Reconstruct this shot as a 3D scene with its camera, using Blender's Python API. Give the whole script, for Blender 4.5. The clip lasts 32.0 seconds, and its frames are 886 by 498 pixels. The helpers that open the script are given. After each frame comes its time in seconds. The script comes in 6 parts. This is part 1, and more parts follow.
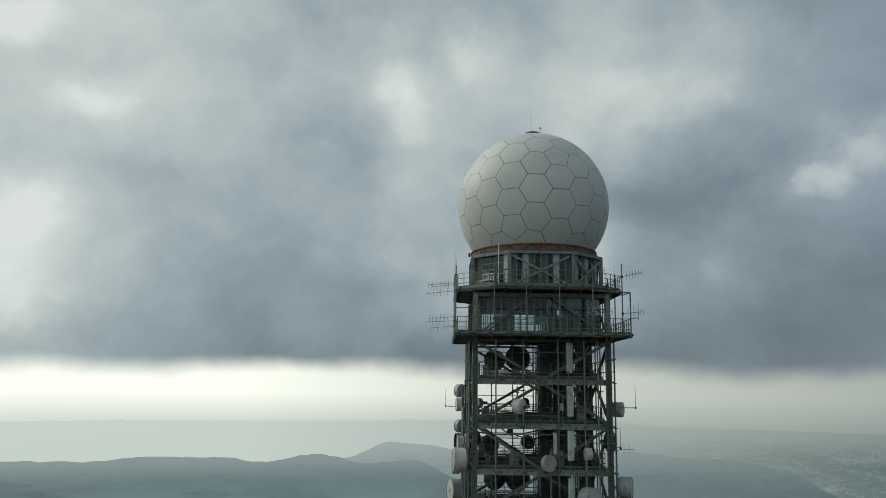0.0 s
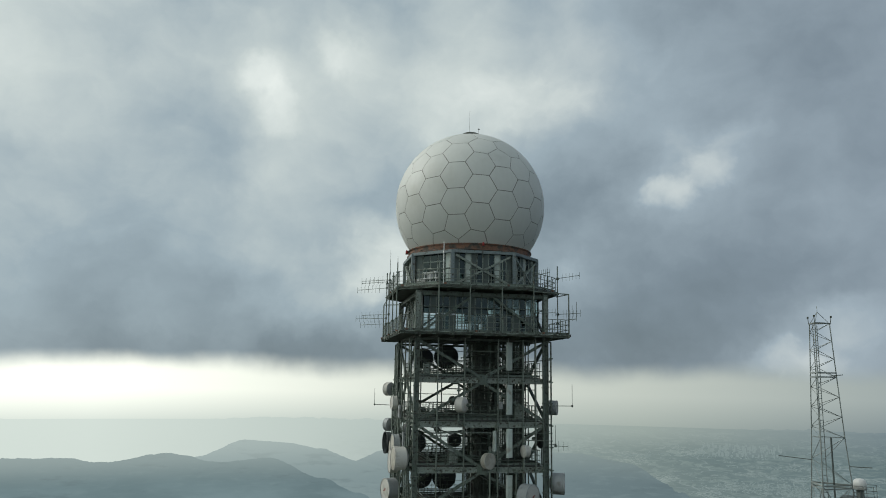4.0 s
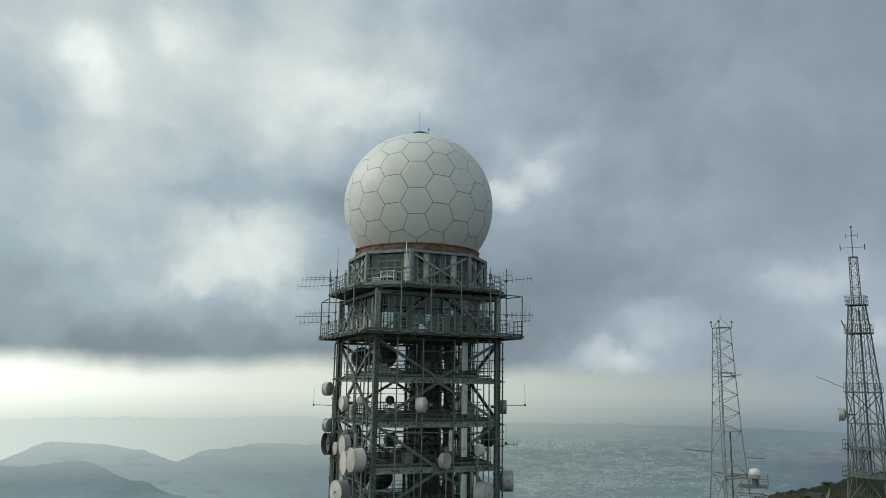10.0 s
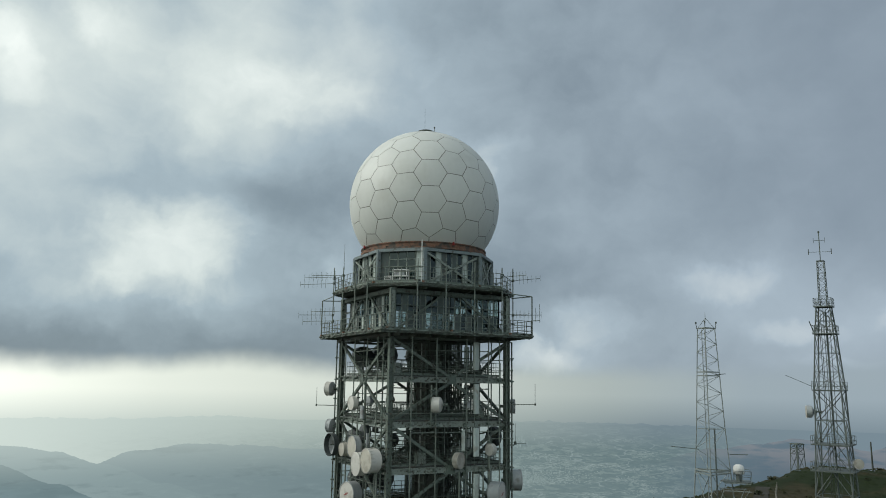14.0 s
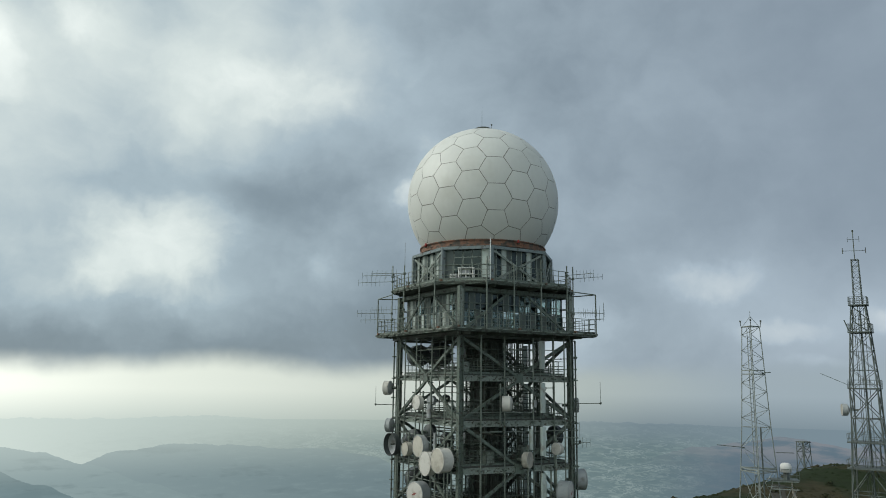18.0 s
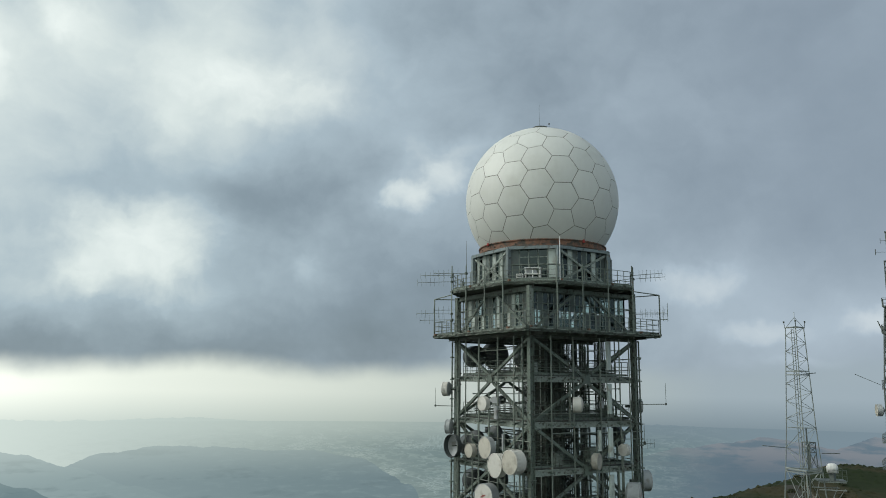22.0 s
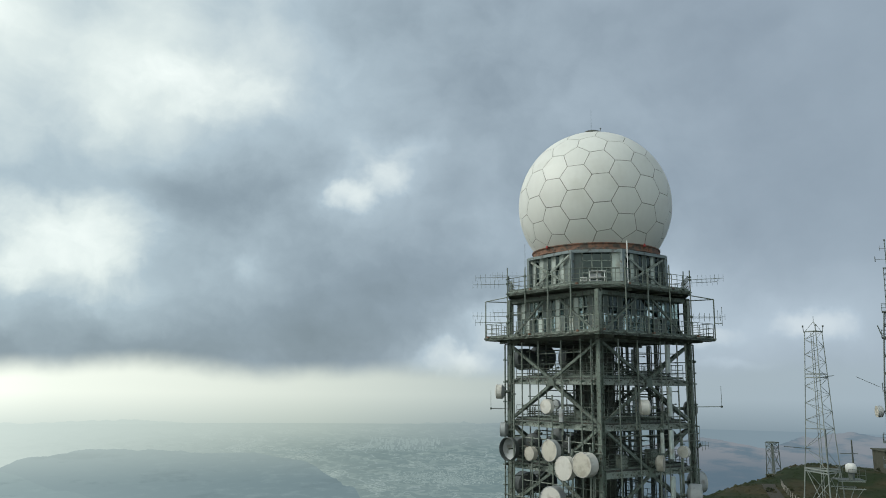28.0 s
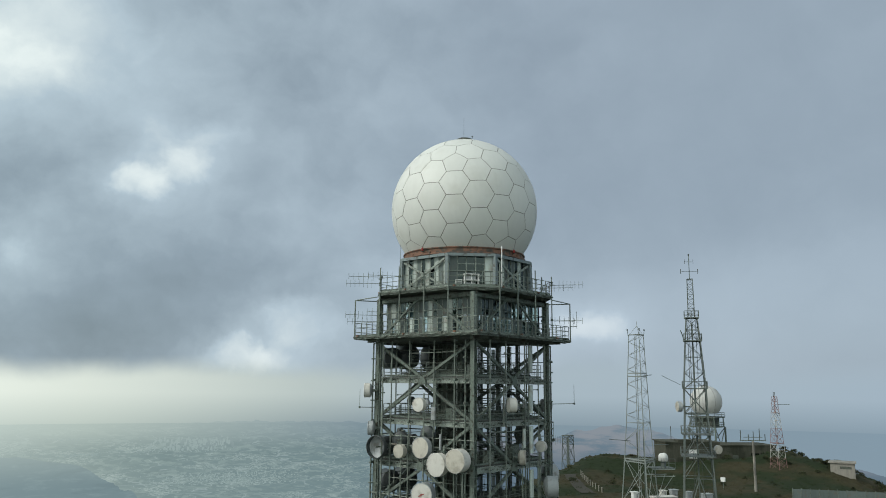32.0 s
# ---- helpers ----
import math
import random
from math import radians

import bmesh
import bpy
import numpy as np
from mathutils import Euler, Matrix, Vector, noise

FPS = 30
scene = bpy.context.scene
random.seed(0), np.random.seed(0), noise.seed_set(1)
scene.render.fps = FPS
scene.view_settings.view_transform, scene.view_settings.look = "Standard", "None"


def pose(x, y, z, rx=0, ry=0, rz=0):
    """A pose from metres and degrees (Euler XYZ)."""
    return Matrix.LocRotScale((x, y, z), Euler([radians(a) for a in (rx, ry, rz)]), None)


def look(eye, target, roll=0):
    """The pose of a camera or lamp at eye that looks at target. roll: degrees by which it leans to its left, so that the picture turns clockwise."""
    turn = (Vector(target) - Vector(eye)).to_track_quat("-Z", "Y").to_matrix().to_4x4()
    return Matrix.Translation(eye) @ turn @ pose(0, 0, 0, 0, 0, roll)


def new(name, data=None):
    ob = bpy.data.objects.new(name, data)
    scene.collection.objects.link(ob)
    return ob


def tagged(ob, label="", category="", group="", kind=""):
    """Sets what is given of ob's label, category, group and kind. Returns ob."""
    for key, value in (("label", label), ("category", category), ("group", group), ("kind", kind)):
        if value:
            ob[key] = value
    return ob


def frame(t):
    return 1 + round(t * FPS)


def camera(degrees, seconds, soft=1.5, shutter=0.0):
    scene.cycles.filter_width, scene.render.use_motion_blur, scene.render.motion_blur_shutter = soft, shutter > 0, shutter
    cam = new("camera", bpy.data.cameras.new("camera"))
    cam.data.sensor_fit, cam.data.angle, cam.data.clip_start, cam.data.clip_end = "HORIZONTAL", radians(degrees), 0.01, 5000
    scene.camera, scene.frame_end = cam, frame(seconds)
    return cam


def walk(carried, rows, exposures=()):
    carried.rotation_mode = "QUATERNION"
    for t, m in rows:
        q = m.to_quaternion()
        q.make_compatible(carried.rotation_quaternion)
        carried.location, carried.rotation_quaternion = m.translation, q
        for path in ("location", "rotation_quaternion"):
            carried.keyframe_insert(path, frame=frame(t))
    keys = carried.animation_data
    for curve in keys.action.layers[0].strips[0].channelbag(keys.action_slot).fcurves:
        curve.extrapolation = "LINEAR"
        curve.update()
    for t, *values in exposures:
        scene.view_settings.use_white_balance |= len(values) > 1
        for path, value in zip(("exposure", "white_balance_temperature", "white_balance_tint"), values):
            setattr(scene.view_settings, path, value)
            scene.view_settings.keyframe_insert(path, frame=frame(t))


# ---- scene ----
cam = camera(60.5, 32.0, soft=0.95)
PATH = [
    (0, (-7.233, -59.448, 24.235), (-7.2306, -57.4794, 24.5867), 0.85),
    (0.5, (-7.911, -59.377, 24.235), (-7.8725, -57.4084, 24.5856), 0.88),
    (1, (-8.603, -59.299, 24.236), (-8.5255, -57.3315, 24.5874), 0.92),
    (1.5, (-9.309, -59.213, 24.239), (-9.1926, -57.2472, 24.5895), 0.95),
    (2, (-10.025, -59.118, 24.243), (-9.8708, -57.1546, 24.5933), 0.97),
    (2.5, (-10.750, -59.013, 24.248), (-10.5535, -57.0534, 24.5984), 0.99),
    (3, (-11.480, -58.897, 24.254), (-11.2177, -56.9457, 24.6052), 1.01),
    (3.5, (-12.214, -58.770, 24.261), (-11.9122, -56.8245, 24.6107), 1.02),
    (4, (-12.950, -58.632, 24.268), (-12.5931, -56.6951, 24.6171), 1.03),
    (4.5, (-13.686, -58.481, 24.275), (-13.2570, -56.5594, 24.6256), 1.04),
    (6.5, (-16.611, -57.750, 24.303), (-16.0552, -55.8604, 24.6511), 1.03),
    (7, (-17.332, -57.534, 24.309), (-16.7329, -55.6578, 24.6562), 1.03),
    (7.5, (-18.047, -57.305, 24.314), (-17.4110, -55.4411, 24.6613), 1.02),
    (8, (-18.755, -57.063, 24.319), (-18.0886, -55.2101, 24.6665), 1.01),
    (8.5, (-19.457, -56.809, 24.322), (-18.7628, -54.9652, 24.6691), 1.00),
    (9, (-20.151, -56.541, 24.325), (-19.4265, -54.7097, 24.6718), 0.98),
    (9.5, (-20.838, -56.262, 24.327), (-20.0881, -54.4405, 24.6754), 0.97),
    (10, (-21.517, -55.970, 24.328), (-20.7485, -54.1567, 24.6768), 0.96),
    (10.5, (-22.188, -55.667, 24.328), (-21.4075, -53.8589, 24.6770), 0.94),
    (11, (-22.852, -55.352, 24.327), (-22.0647, -53.5473, 24.6760), 0.93),
    (11.5, (-23.509, -55.027, 24.325), (-22.7161, -53.2242, 24.6734), 0.91),
    (12, (-24.157, -54.692, 24.321), (-23.3532, -52.8940, 24.6699), 0.90),
    (12.5, (-24.799, -54.347, 24.317), (-23.9536, -52.5680, 24.6650), 0.88),
    (13, (-25.434, -53.992, 24.311), (-24.5534, -52.2310, 24.6602), 0.86),
    (13.5, (-26.063, -53.630, 24.305), (-25.1558, -51.8817, 24.6539), 0.85),
    (15.5, (-28.521, -52.105, 24.268), (-27.5656, -50.3834, 24.6173), 0.79),
    (16, (-29.124, -51.709, 24.256), (-28.1679, -49.9873, 24.6055), 0.77),
    (16.5, (-29.723, -51.308, 24.244), (-28.7664, -49.5865, 24.5928), 0.76),
    (17, (-30.320, -50.902, 24.232), (-29.3621, -49.1813, 24.5792), 0.75),
    (17.5, (-30.914, -50.493, 24.218), (-29.9556, -48.7724, 24.5659), 0.74),
    (18, (-31.506, -50.081, 24.205), (-30.5466, -48.3607, 24.5518), 0.73),
    (18.5, (-32.096, -49.666, 24.191), (-31.1363, -47.9464, 24.5376), 0.72),
    (19, (-32.686, -49.250, 24.177), (-31.7246, -47.5308, 24.5253), 0.71),
    (19.5, (-33.275, -48.832, 24.164), (-32.3129, -47.1134, 24.5123), 0.70),
    (20, (-33.864, -48.413, 24.150), (-32.9014, -46.6947, 24.4993), 0.69),
    (20.5, (-34.453, -47.993, 24.137), (-33.4845, -46.2787, 24.4866), 0.69),
    (21, (-35.043, -47.573, 24.124), (-34.0696, -45.8618, 24.4743), 0.68),
    (21.5, (-35.634, -47.154, 24.113), (-34.6522, -45.4470, 24.4628), 0.68),
    (22, (-36.226, -46.735, 24.102), (-35.2342, -45.0340, 24.4528), 0.67),
    (22.5, (-36.819, -46.317, 24.093), (-35.8165, -44.6223, 24.4437), 0.67),
    (23, (-37.413, -45.900, 24.085), (-36.3994, -44.2121, 24.4357), 0.66),
    (23.5, (-38.009, -45.484, 24.079), (-36.9837, -43.8031, 24.4296), 0.66),
    (24, (-38.605, -45.070, 24.075), (-37.5706, -43.3945, 24.4257), 0.66),
    (24.5, (-39.203, -44.656, 24.074), (-38.1580, -42.9874, 24.4246), 0.66),
    (25, (-39.802, -44.244, 24.077), (-38.7460, -42.5820, 24.4286), 0.66),
    (25.5, (-40.400, -43.832, 24.082), (-39.3334, -42.1779, 24.4345), 0.66),
    (26, (-40.999, -43.422, 24.090), (-39.9253, -41.7716, 24.4425), 0.65),
    (26.5, (-41.596, -43.011, 24.098), (-40.5157, -41.3661, 24.4518), 0.65),
    (28.5, (-43.958, -41.365, 24.120), (-42.8014, -39.7723, 24.4754), 0.65),
    (29, (-44.536, -40.949, 24.125), (-43.3213, -39.3995, 24.4797), 0.64),
    (29.5, (-45.106, -40.529, 24.130), (-43.8406, -39.0205, 24.4845), 0.64),
    (30, (-45.667, -40.104, 24.135), (-44.3638, -38.6277, 24.4889), 0.63),
    (30.5, (-46.216, -39.674, 24.140), (-44.8713, -38.2348, 24.4954), 0.63),
    (31, (-46.751, -39.237, 24.145), (-45.3587, -37.8434, 24.5002), 0.62),
    (31.5, (-47.271, -38.791, 24.150), (-45.8186, -37.4592, 24.5046), 0.61),
    (32, (-47.772, -38.335, 24.155), (-46.2701, -37.0589, 24.5101), 0.60),
]
EXPOSURES = [(0.0, -0.35), (4.0, -0.12), (9.0, 0.0), (13.0, 0.06), (20.0, 0.11), (32.0, 0.31)]
walk(cam, [(t, look(eye, target, roll)) for t, eye, target, roll in PATH], EXPOSURES)

# ---- light ----
SUN_AZ, SUN_EL = -62.0, 38.0
world = bpy.data.worlds.new("cloudy_sky")
scene.world = world
world.use_nodes = True
wt = world.node_tree
wt.nodes.clear()


def wnode(kind, **inputs):
    n = wt.nodes.new(kind)
    for key, value in inputs.items():
        n.inputs[int(key[1:])].default_value = value
    return n


def wmath(op, a, b=None, c=None, clamp=False):
    n = wt.nodes.new("ShaderNodeMath")
    n.operation, n.use_clamp = op, clamp
    for i, v in enumerate((a, b, c)):
        if v is None:
            continue
        if isinstance(v, (int, float)):
            n.inputs[i].default_value = v
        else:
            wt.links.new(v, n.inputs[i])
    return n.outputs[0]


def wvec(op, a, b=None, c=None):
    n = wt.nodes.new("ShaderNodeVectorMath")
    n.operation = op
    for i, v in enumerate((a, b, c)):
        if v is None:
            continue
        if isinstance(v, tuple):
            n.inputs[i].default_value = v
        else:
            wt.links.new(v, n.inputs[i])
    return n


def wnoise(vector, scale, detail, rough, distortion=0.0):
    n = wt.nodes.new("ShaderNodeTexNoise")
    n.inputs["Scale"].default_value, n.inputs["Detail"].default_value = scale, detail
    n.inputs["Roughness"].default_value, n.inputs["Distortion"].default_value = rough, distortion
    wt.links.new(vector, n.inputs["Vector"])
    return n


def wmix(factor, a, b):
    n = wt.nodes.new("ShaderNodeMix")
    n.data_type = "RGBA"
    for i, v in ((0, factor), (6, a), (7, b)):
        if isinstance(v, (tuple, float)):
            n.inputs[i].default_value = v
        else:
            wt.links.new(v, n.inputs[i])
    return n.outputs[2]


# Cloud deck: lightness by compass (every 12 degrees from -36, degrees from +y towards +x) at four heights over the horizon.
DECK = [
    (1.8, (0.48, 0.46, 0.30, 0.20, 0.19, 0.20, 0.30, 0.37, 0.36, 0.38, 0.36)),
    (6.5, (0.78, 0.64, 0.47, 0.54, 0.36, 0.34, 0.23, 0.35, 0.38, 0.40, 0.36)),
    (13.0, (0.78, 0.62, 0.58, 0.53, 0.38, 0.31, 0.37, 0.32, 0.30, 0.30, 0.30)),
    (21.5, (0.76, 0.68, 0.62, 0.48, 0.62, 0.43, 0.31, 0.33, 0.31, 0.31, 0.31)),
]
# Lit heads of cloud and thin places in front of it: compass, height, half width, half height, gain, edge.
HEADS = [
    (7.8, 8.8, 6.8, 4.8, 0.30, 0.9), (-4.0, 21.8, 2.2, 1.6, 0.26, 1.5), (-2.0, 19.6, 2.0, 2.2, 0.30, 1.5), (2.8, 24.0, 2.8, 1.7, 0.26, 1.5), (27.6, 13.6, 1.9, 1.5, 0.28, 0.9), (30.2, 15.4, 2.0, 1.5, 0.22, 1.0), (32.0, 17.6, 2.2, 1.2, 0.14, 1.2), (16.5, 21.0, 6.5, 2.8, 0.26, 1.2),
    (8.0, 19.0, 4.5, 3.2, 0.14, 1.3), (20.4, 7.9, 2.0, 1.4, 0.16, 1.2), (-30.5, 6.0, 3.4, 4.2, 0.36, 1.6), (-29.5, 11.2, 2.8, 2.2, 0.3, 1.2), (-25.5, 19.0, 3.6, 1.3, 0.30, 1.3), (-31.0, 23.5, 3.0, 1.8, 0.35, 1.4),
]
LOW_HEADS = [
    (35.0, 2.3, 3.8, 1.1, 0.28, 0.9), (39.4, 4.9, 3.6, 1.8, 0.20, 0.9), (48.6, 7.4, 5.2, 1.6, 0.22, 1.1), (53.0, 4.0, 3.9, 1.3, 0.20, 1.0),
    (60.5, 4.3, 3.0, 1.2, 0.20, 1.0), (56.0, 1.6, 3.2, 0.7, 0.16, 1.2),
]
# Thicker, darker banks.
BANKS = [(15.0, 13.2, 5.0, 2.6, -0.16, 1.2), (24.5, 4.8, 5.5, 2.4, -0.10, 1.2), (-14.2, 5.6, 3.4, 2.4, -0.17, 1.0), (-7.5, 7.0, 3.0, 3.0, -0.10, 1.0), (-22.0, 14.5, 3.6, 1.8, -0.10, 1.2), (29.0, 7.0, 3.0, 1.6, -0.06, 1.2)]
where = wnode("ShaderNodeTexCoord").outputs["Generated"]
broad = wnoise(where, 3.2, 5.0, 0.55)
fine = wnoise(where, 7.5, 5.0, 0.55)
wisp = wnoise(where, 24.0, 6.0, 0.6)
bent = wvec("ADD", where, wvec("MULTIPLY_ADD", broad.outputs["Color"], (0.09, 0.09, 0.06), (-0.045, -0.045, -0.03)).outputs[0]).outputs[0]
bent = wvec("ADD", bent, wvec("MULTIPLY_ADD", fine.outputs["Color"], (0.08, 0.08, 0.07), (-0.04, -0.04, -0.035)).outputs[0]).outputs[0]
bent = wvec("ADD", bent, wvec("MULTIPLY_ADD", wisp.outputs["Color"], (0.026, 0.026, 0.024), (-0.013, -0.013, -0.012)).outputs[0]).outputs[0]
bent = wvec("NORMALIZE", bent).outputs[0]
shreds = wnoise(wvec("MULTIPLY", bent, (1.0, 1.0, 1.5)).outputs[0], 7.0, 6.0, 0.52)
# rounded billows for the edges of the heads
cells = wt.nodes.new("ShaderNodeTexVoronoi")
cells.feature, cells.normalize = "SMOOTH_F1", True
for key, value in (("Scale", 15.0), ("Detail", 3.0), ("Roughness", 0.55), ("Lacunarity", 2.2), ("Smoothness", 0.6)):
    cells.inputs[key].default_value = value
wt.links.new(bent, cells.inputs["Vector"])
billow = wmath("MULTIPLY_ADD", cells.outputs["Distance"], -2.6, 1.0)


def compass(v):
    xyz = wt.nodes.new("ShaderNodeSeparateXYZ")
    wt.links.new(v, xyz.inputs[0])
    az = wmath("MULTIPLY", wmath("ARCTAN2", xyz.outputs[0], xyz.outputs[1]), 57.29578)
    el = wmath("MULTIPLY", wmath("ARCSINE", xyz.outputs[2]), 57.29578)
    return az, el


az, el = compass(bent)
az0, el0 = compass(where)
place = wt.nodes.new("ShaderNodeCombineXYZ")
wt.links.new(az, place.inputs[0])
wt.links.new(el, place.inputs[1])


def wspan(v, lo, hi):
    n = wt.nodes.new("ShaderNodeMapRange")
    n.interpolation_type = "SMOOTHSTEP"
    n.inputs["From Min"].default_value, n.inputs["From Max"].default_value = lo, hi
    wt.links.new(v, n.inputs["Value"])
    return n.outputs[0]


along_deck = wmath("MULTIPLY_ADD", az, 1 / 120.0, 36.0 / 120.0, clamp=True)
total = None
for k, (height, tones) in enumerate(DECK):
    line = wt.nodes.new("ShaderNodeValToRGB")
    line.color_ramp.interpolation = "B_SPLINE"
    for i, tone in enumerate(tones):
        e = line.color_ramp.elements[i] if i < 2 else line.color_ramp.elements.new(0.999)
        e.position, e.color = i / 10.0, (tone, tone, tone, 1)
    wt.links.new(along_deck, line.inputs[0])
    total = line.outputs[0] if total is None else wmix(wspan(el, DECK[k - 1][0], height), total, line.outputs[0])
calm = wmath("MULTIPLY_ADD", az0, -1 / 40.0, 1.65, clamp=True)
stir = wmath("MULTIPLY_ADD", calm, 0.8, 0.2)
total = wmath("MULTIPLY_ADD", wmath("MULTIPLY_ADD", shreds.outputs[0], 0.42, -0.21), stir, total)
total = wmath("MULTIPLY_ADD", wmath("MULTIPLY_ADD", fine.outputs[0], 0.24, -0.12), stir, total)
total = wmath("MULTIPLY_ADD", wmath("MULTIPLY", billow, 0.05), stir, total)
ragged = wmath("MULTIPLY_ADD", billow, 0.45, wmath("MULTIPLY_ADD", shreds.outputs[0], 1.6, 0.2))
for ca, ce, wa, we, gain, soft_edge in HEADS + LOW_HEADS + BANKS:
    off = wvec("MULTIPLY_ADD", place.outputs[0], (1 / wa, 1 / we, 0.0), (-ca / wa, -ce / we, 0.0)).outputs[0]
    spread = wvec("DOT_PRODUCT", off, off).outputs["Value"]
    total = wmath("MULTIPLY_ADD", wspan(wmath("SUBTRACT", ragged, spread), 0.0, soft_edge * 1.6), gain * 0.7, total)
    total = wmath("MULTIPLY_ADD", wmath("POWER", 0.62, spread), gain * 0.5, total)
# overhead the sky is lighter towards the veiled sun
glow = wvec("DOT_PRODUCT", where, (math.sin(radians(SUN_AZ)) * math.cos(radians(SUN_EL)), math.cos(radians(SUN_AZ)) * math.cos(radians(SUN_EL)), math.sin(radians(SUN_EL)))).outputs["Value"]
glow = wmath("POWER", wmath("MAXIMUM", glow, 0.0), 3.0)
total = wmath("MULTIPLY_ADD", wmath("MULTIPLY", glow, 0.30), wspan(el0, 26.0, 45.0), total, clamp=True)
ramp = wt.nodes.new("ShaderNodeValToRGB")
ramp.color_ramp.interpolation = "LINEAR"
stops = ramp.color_ramp.elements
stops[0].position, stops[0].color = 0.0, (0.113, 0.152, 0.170, 1)
stops[1].position, stops[1].color = 1.0, (0.92, 0.985, 0.94, 1)
for pos, col in ((0.28, (0.228, 0.295, 0.338, 1)), (0.5, (0.375, 0.470, 0.520, 1)), (0.75, (0.655, 0.735, 0.72, 1))):
    stops.new(pos).color = col
wt.links.new(total, ramp.inputs[0])
# blue-grey away from the sun
east = wmath("MULTIPLY_ADD", az0, 1 / 45.0, -0.25, clamp=True)
tint = wmix(east, (1.0, 1.0, 1.0, 1), (1.03, 1.0, 1.05, 1))
cloud = wvec("MULTIPLY", ramp.outputs[0], tint).outputs[0]
# light band of haze along the horizon
rim = wmath("MULTIPLY_ADD", broad.outputs[0], -2.4, wmath("MULTIPLY_ADD", fine.outputs[0], -1.8, 2.1))
band = wspan(wmath("SUBTRACT", rim, el0), -2.1, -0.1)


def by_compass(rows):
    n = wt.nodes.new("ShaderNodeValToRGB")
    els = n.color_ramp.elements
    for k, (a, c) in enumerate(rows):
        e = els[k] if k < 2 else els.new(0.999)
        e.position, e.color = (a + 60.0) / 140.0, (*c, 1)
    wt.links.new(wmath("MULTIPLY_ADD", az0, 1 / 140.0, 60.0 / 140.0, clamp=True), n.inputs[0])
    return n.outputs[0]


# its light and its lower part, by compass
HAZE_TOP = [(-60, (1.40, 1.44, 1.29)), (-14, (1.36, 1.40, 1.25)), (8, (0.82, 0.88, 0.79)), (25, (0.61, 0.67, 0.61)), (40, (0.41, 0.475, 0.465)), (50, (0.33, 0.405, 0.45)), (80, (0.30, 0.38, 0.45))]
HAZE_LOW = [(-60, (0.76, 0.85, 0.79)), (-14, (0.72, 0.81, 0.75)), (8, (0.50, 0.585, 0.55)), (25, (0.385, 0.455, 0.42)), (44, (0.172, 0.232, 0.266)), (80, (0.185, 0.255, 0.312))]
low = wmath("MULTIPLY_ADD", el0, 1 / 2.7, 1.22, clamp=True)
low = wmath("SMOOTH_MIN", low, 1.0, 0.2)
hazy = wmix(low, by_compass(HAZE_LOW), by_compass(HAZE_TOP))
cloud = wmix(band, cloud, hazy)
sky = wt.nodes.new("ShaderNodeTexSky")
sky.sky_type, sky.sun_disc = "NISHITA", False
sky.sun_elevation, sky.sun_rotation = radians(SUN_EL), radians(SUN_AZ)
clear = wnode("ShaderNodeBackground", i1=0.06)
wt.links.new(sky.outputs[0], clear.inputs[0])
overcast = wnode("ShaderNodeBackground", i1=1.0)
wt.links.new(cloud, overcast.inputs[0])
both = wnode("ShaderNodeMixShader", i0=0.94)
wt.links.new(clear.outputs[0], both.inputs[1])
wt.links.new(overcast.outputs[0], both.inputs[2])
wt.links.new(both.outputs[0], wt.nodes.new("ShaderNodeOutputWorld").inputs[0])

sun = new("sun", bpy.data.lights.new("sun", "SUN"))
sun.data.energy, sun.data.angle, sun.data.color = 1.4, radians(20), (1.0, 0.97, 0.90)
sun.matrix_world = look((0, 0, 0), (-math.sin(radians(SUN_AZ)) * math.cos(radians(SUN_EL)), -math.cos(radians(SUN_AZ)) * math.cos(radians(SUN_EL)), -math.sin(radians(SUN_EL))))


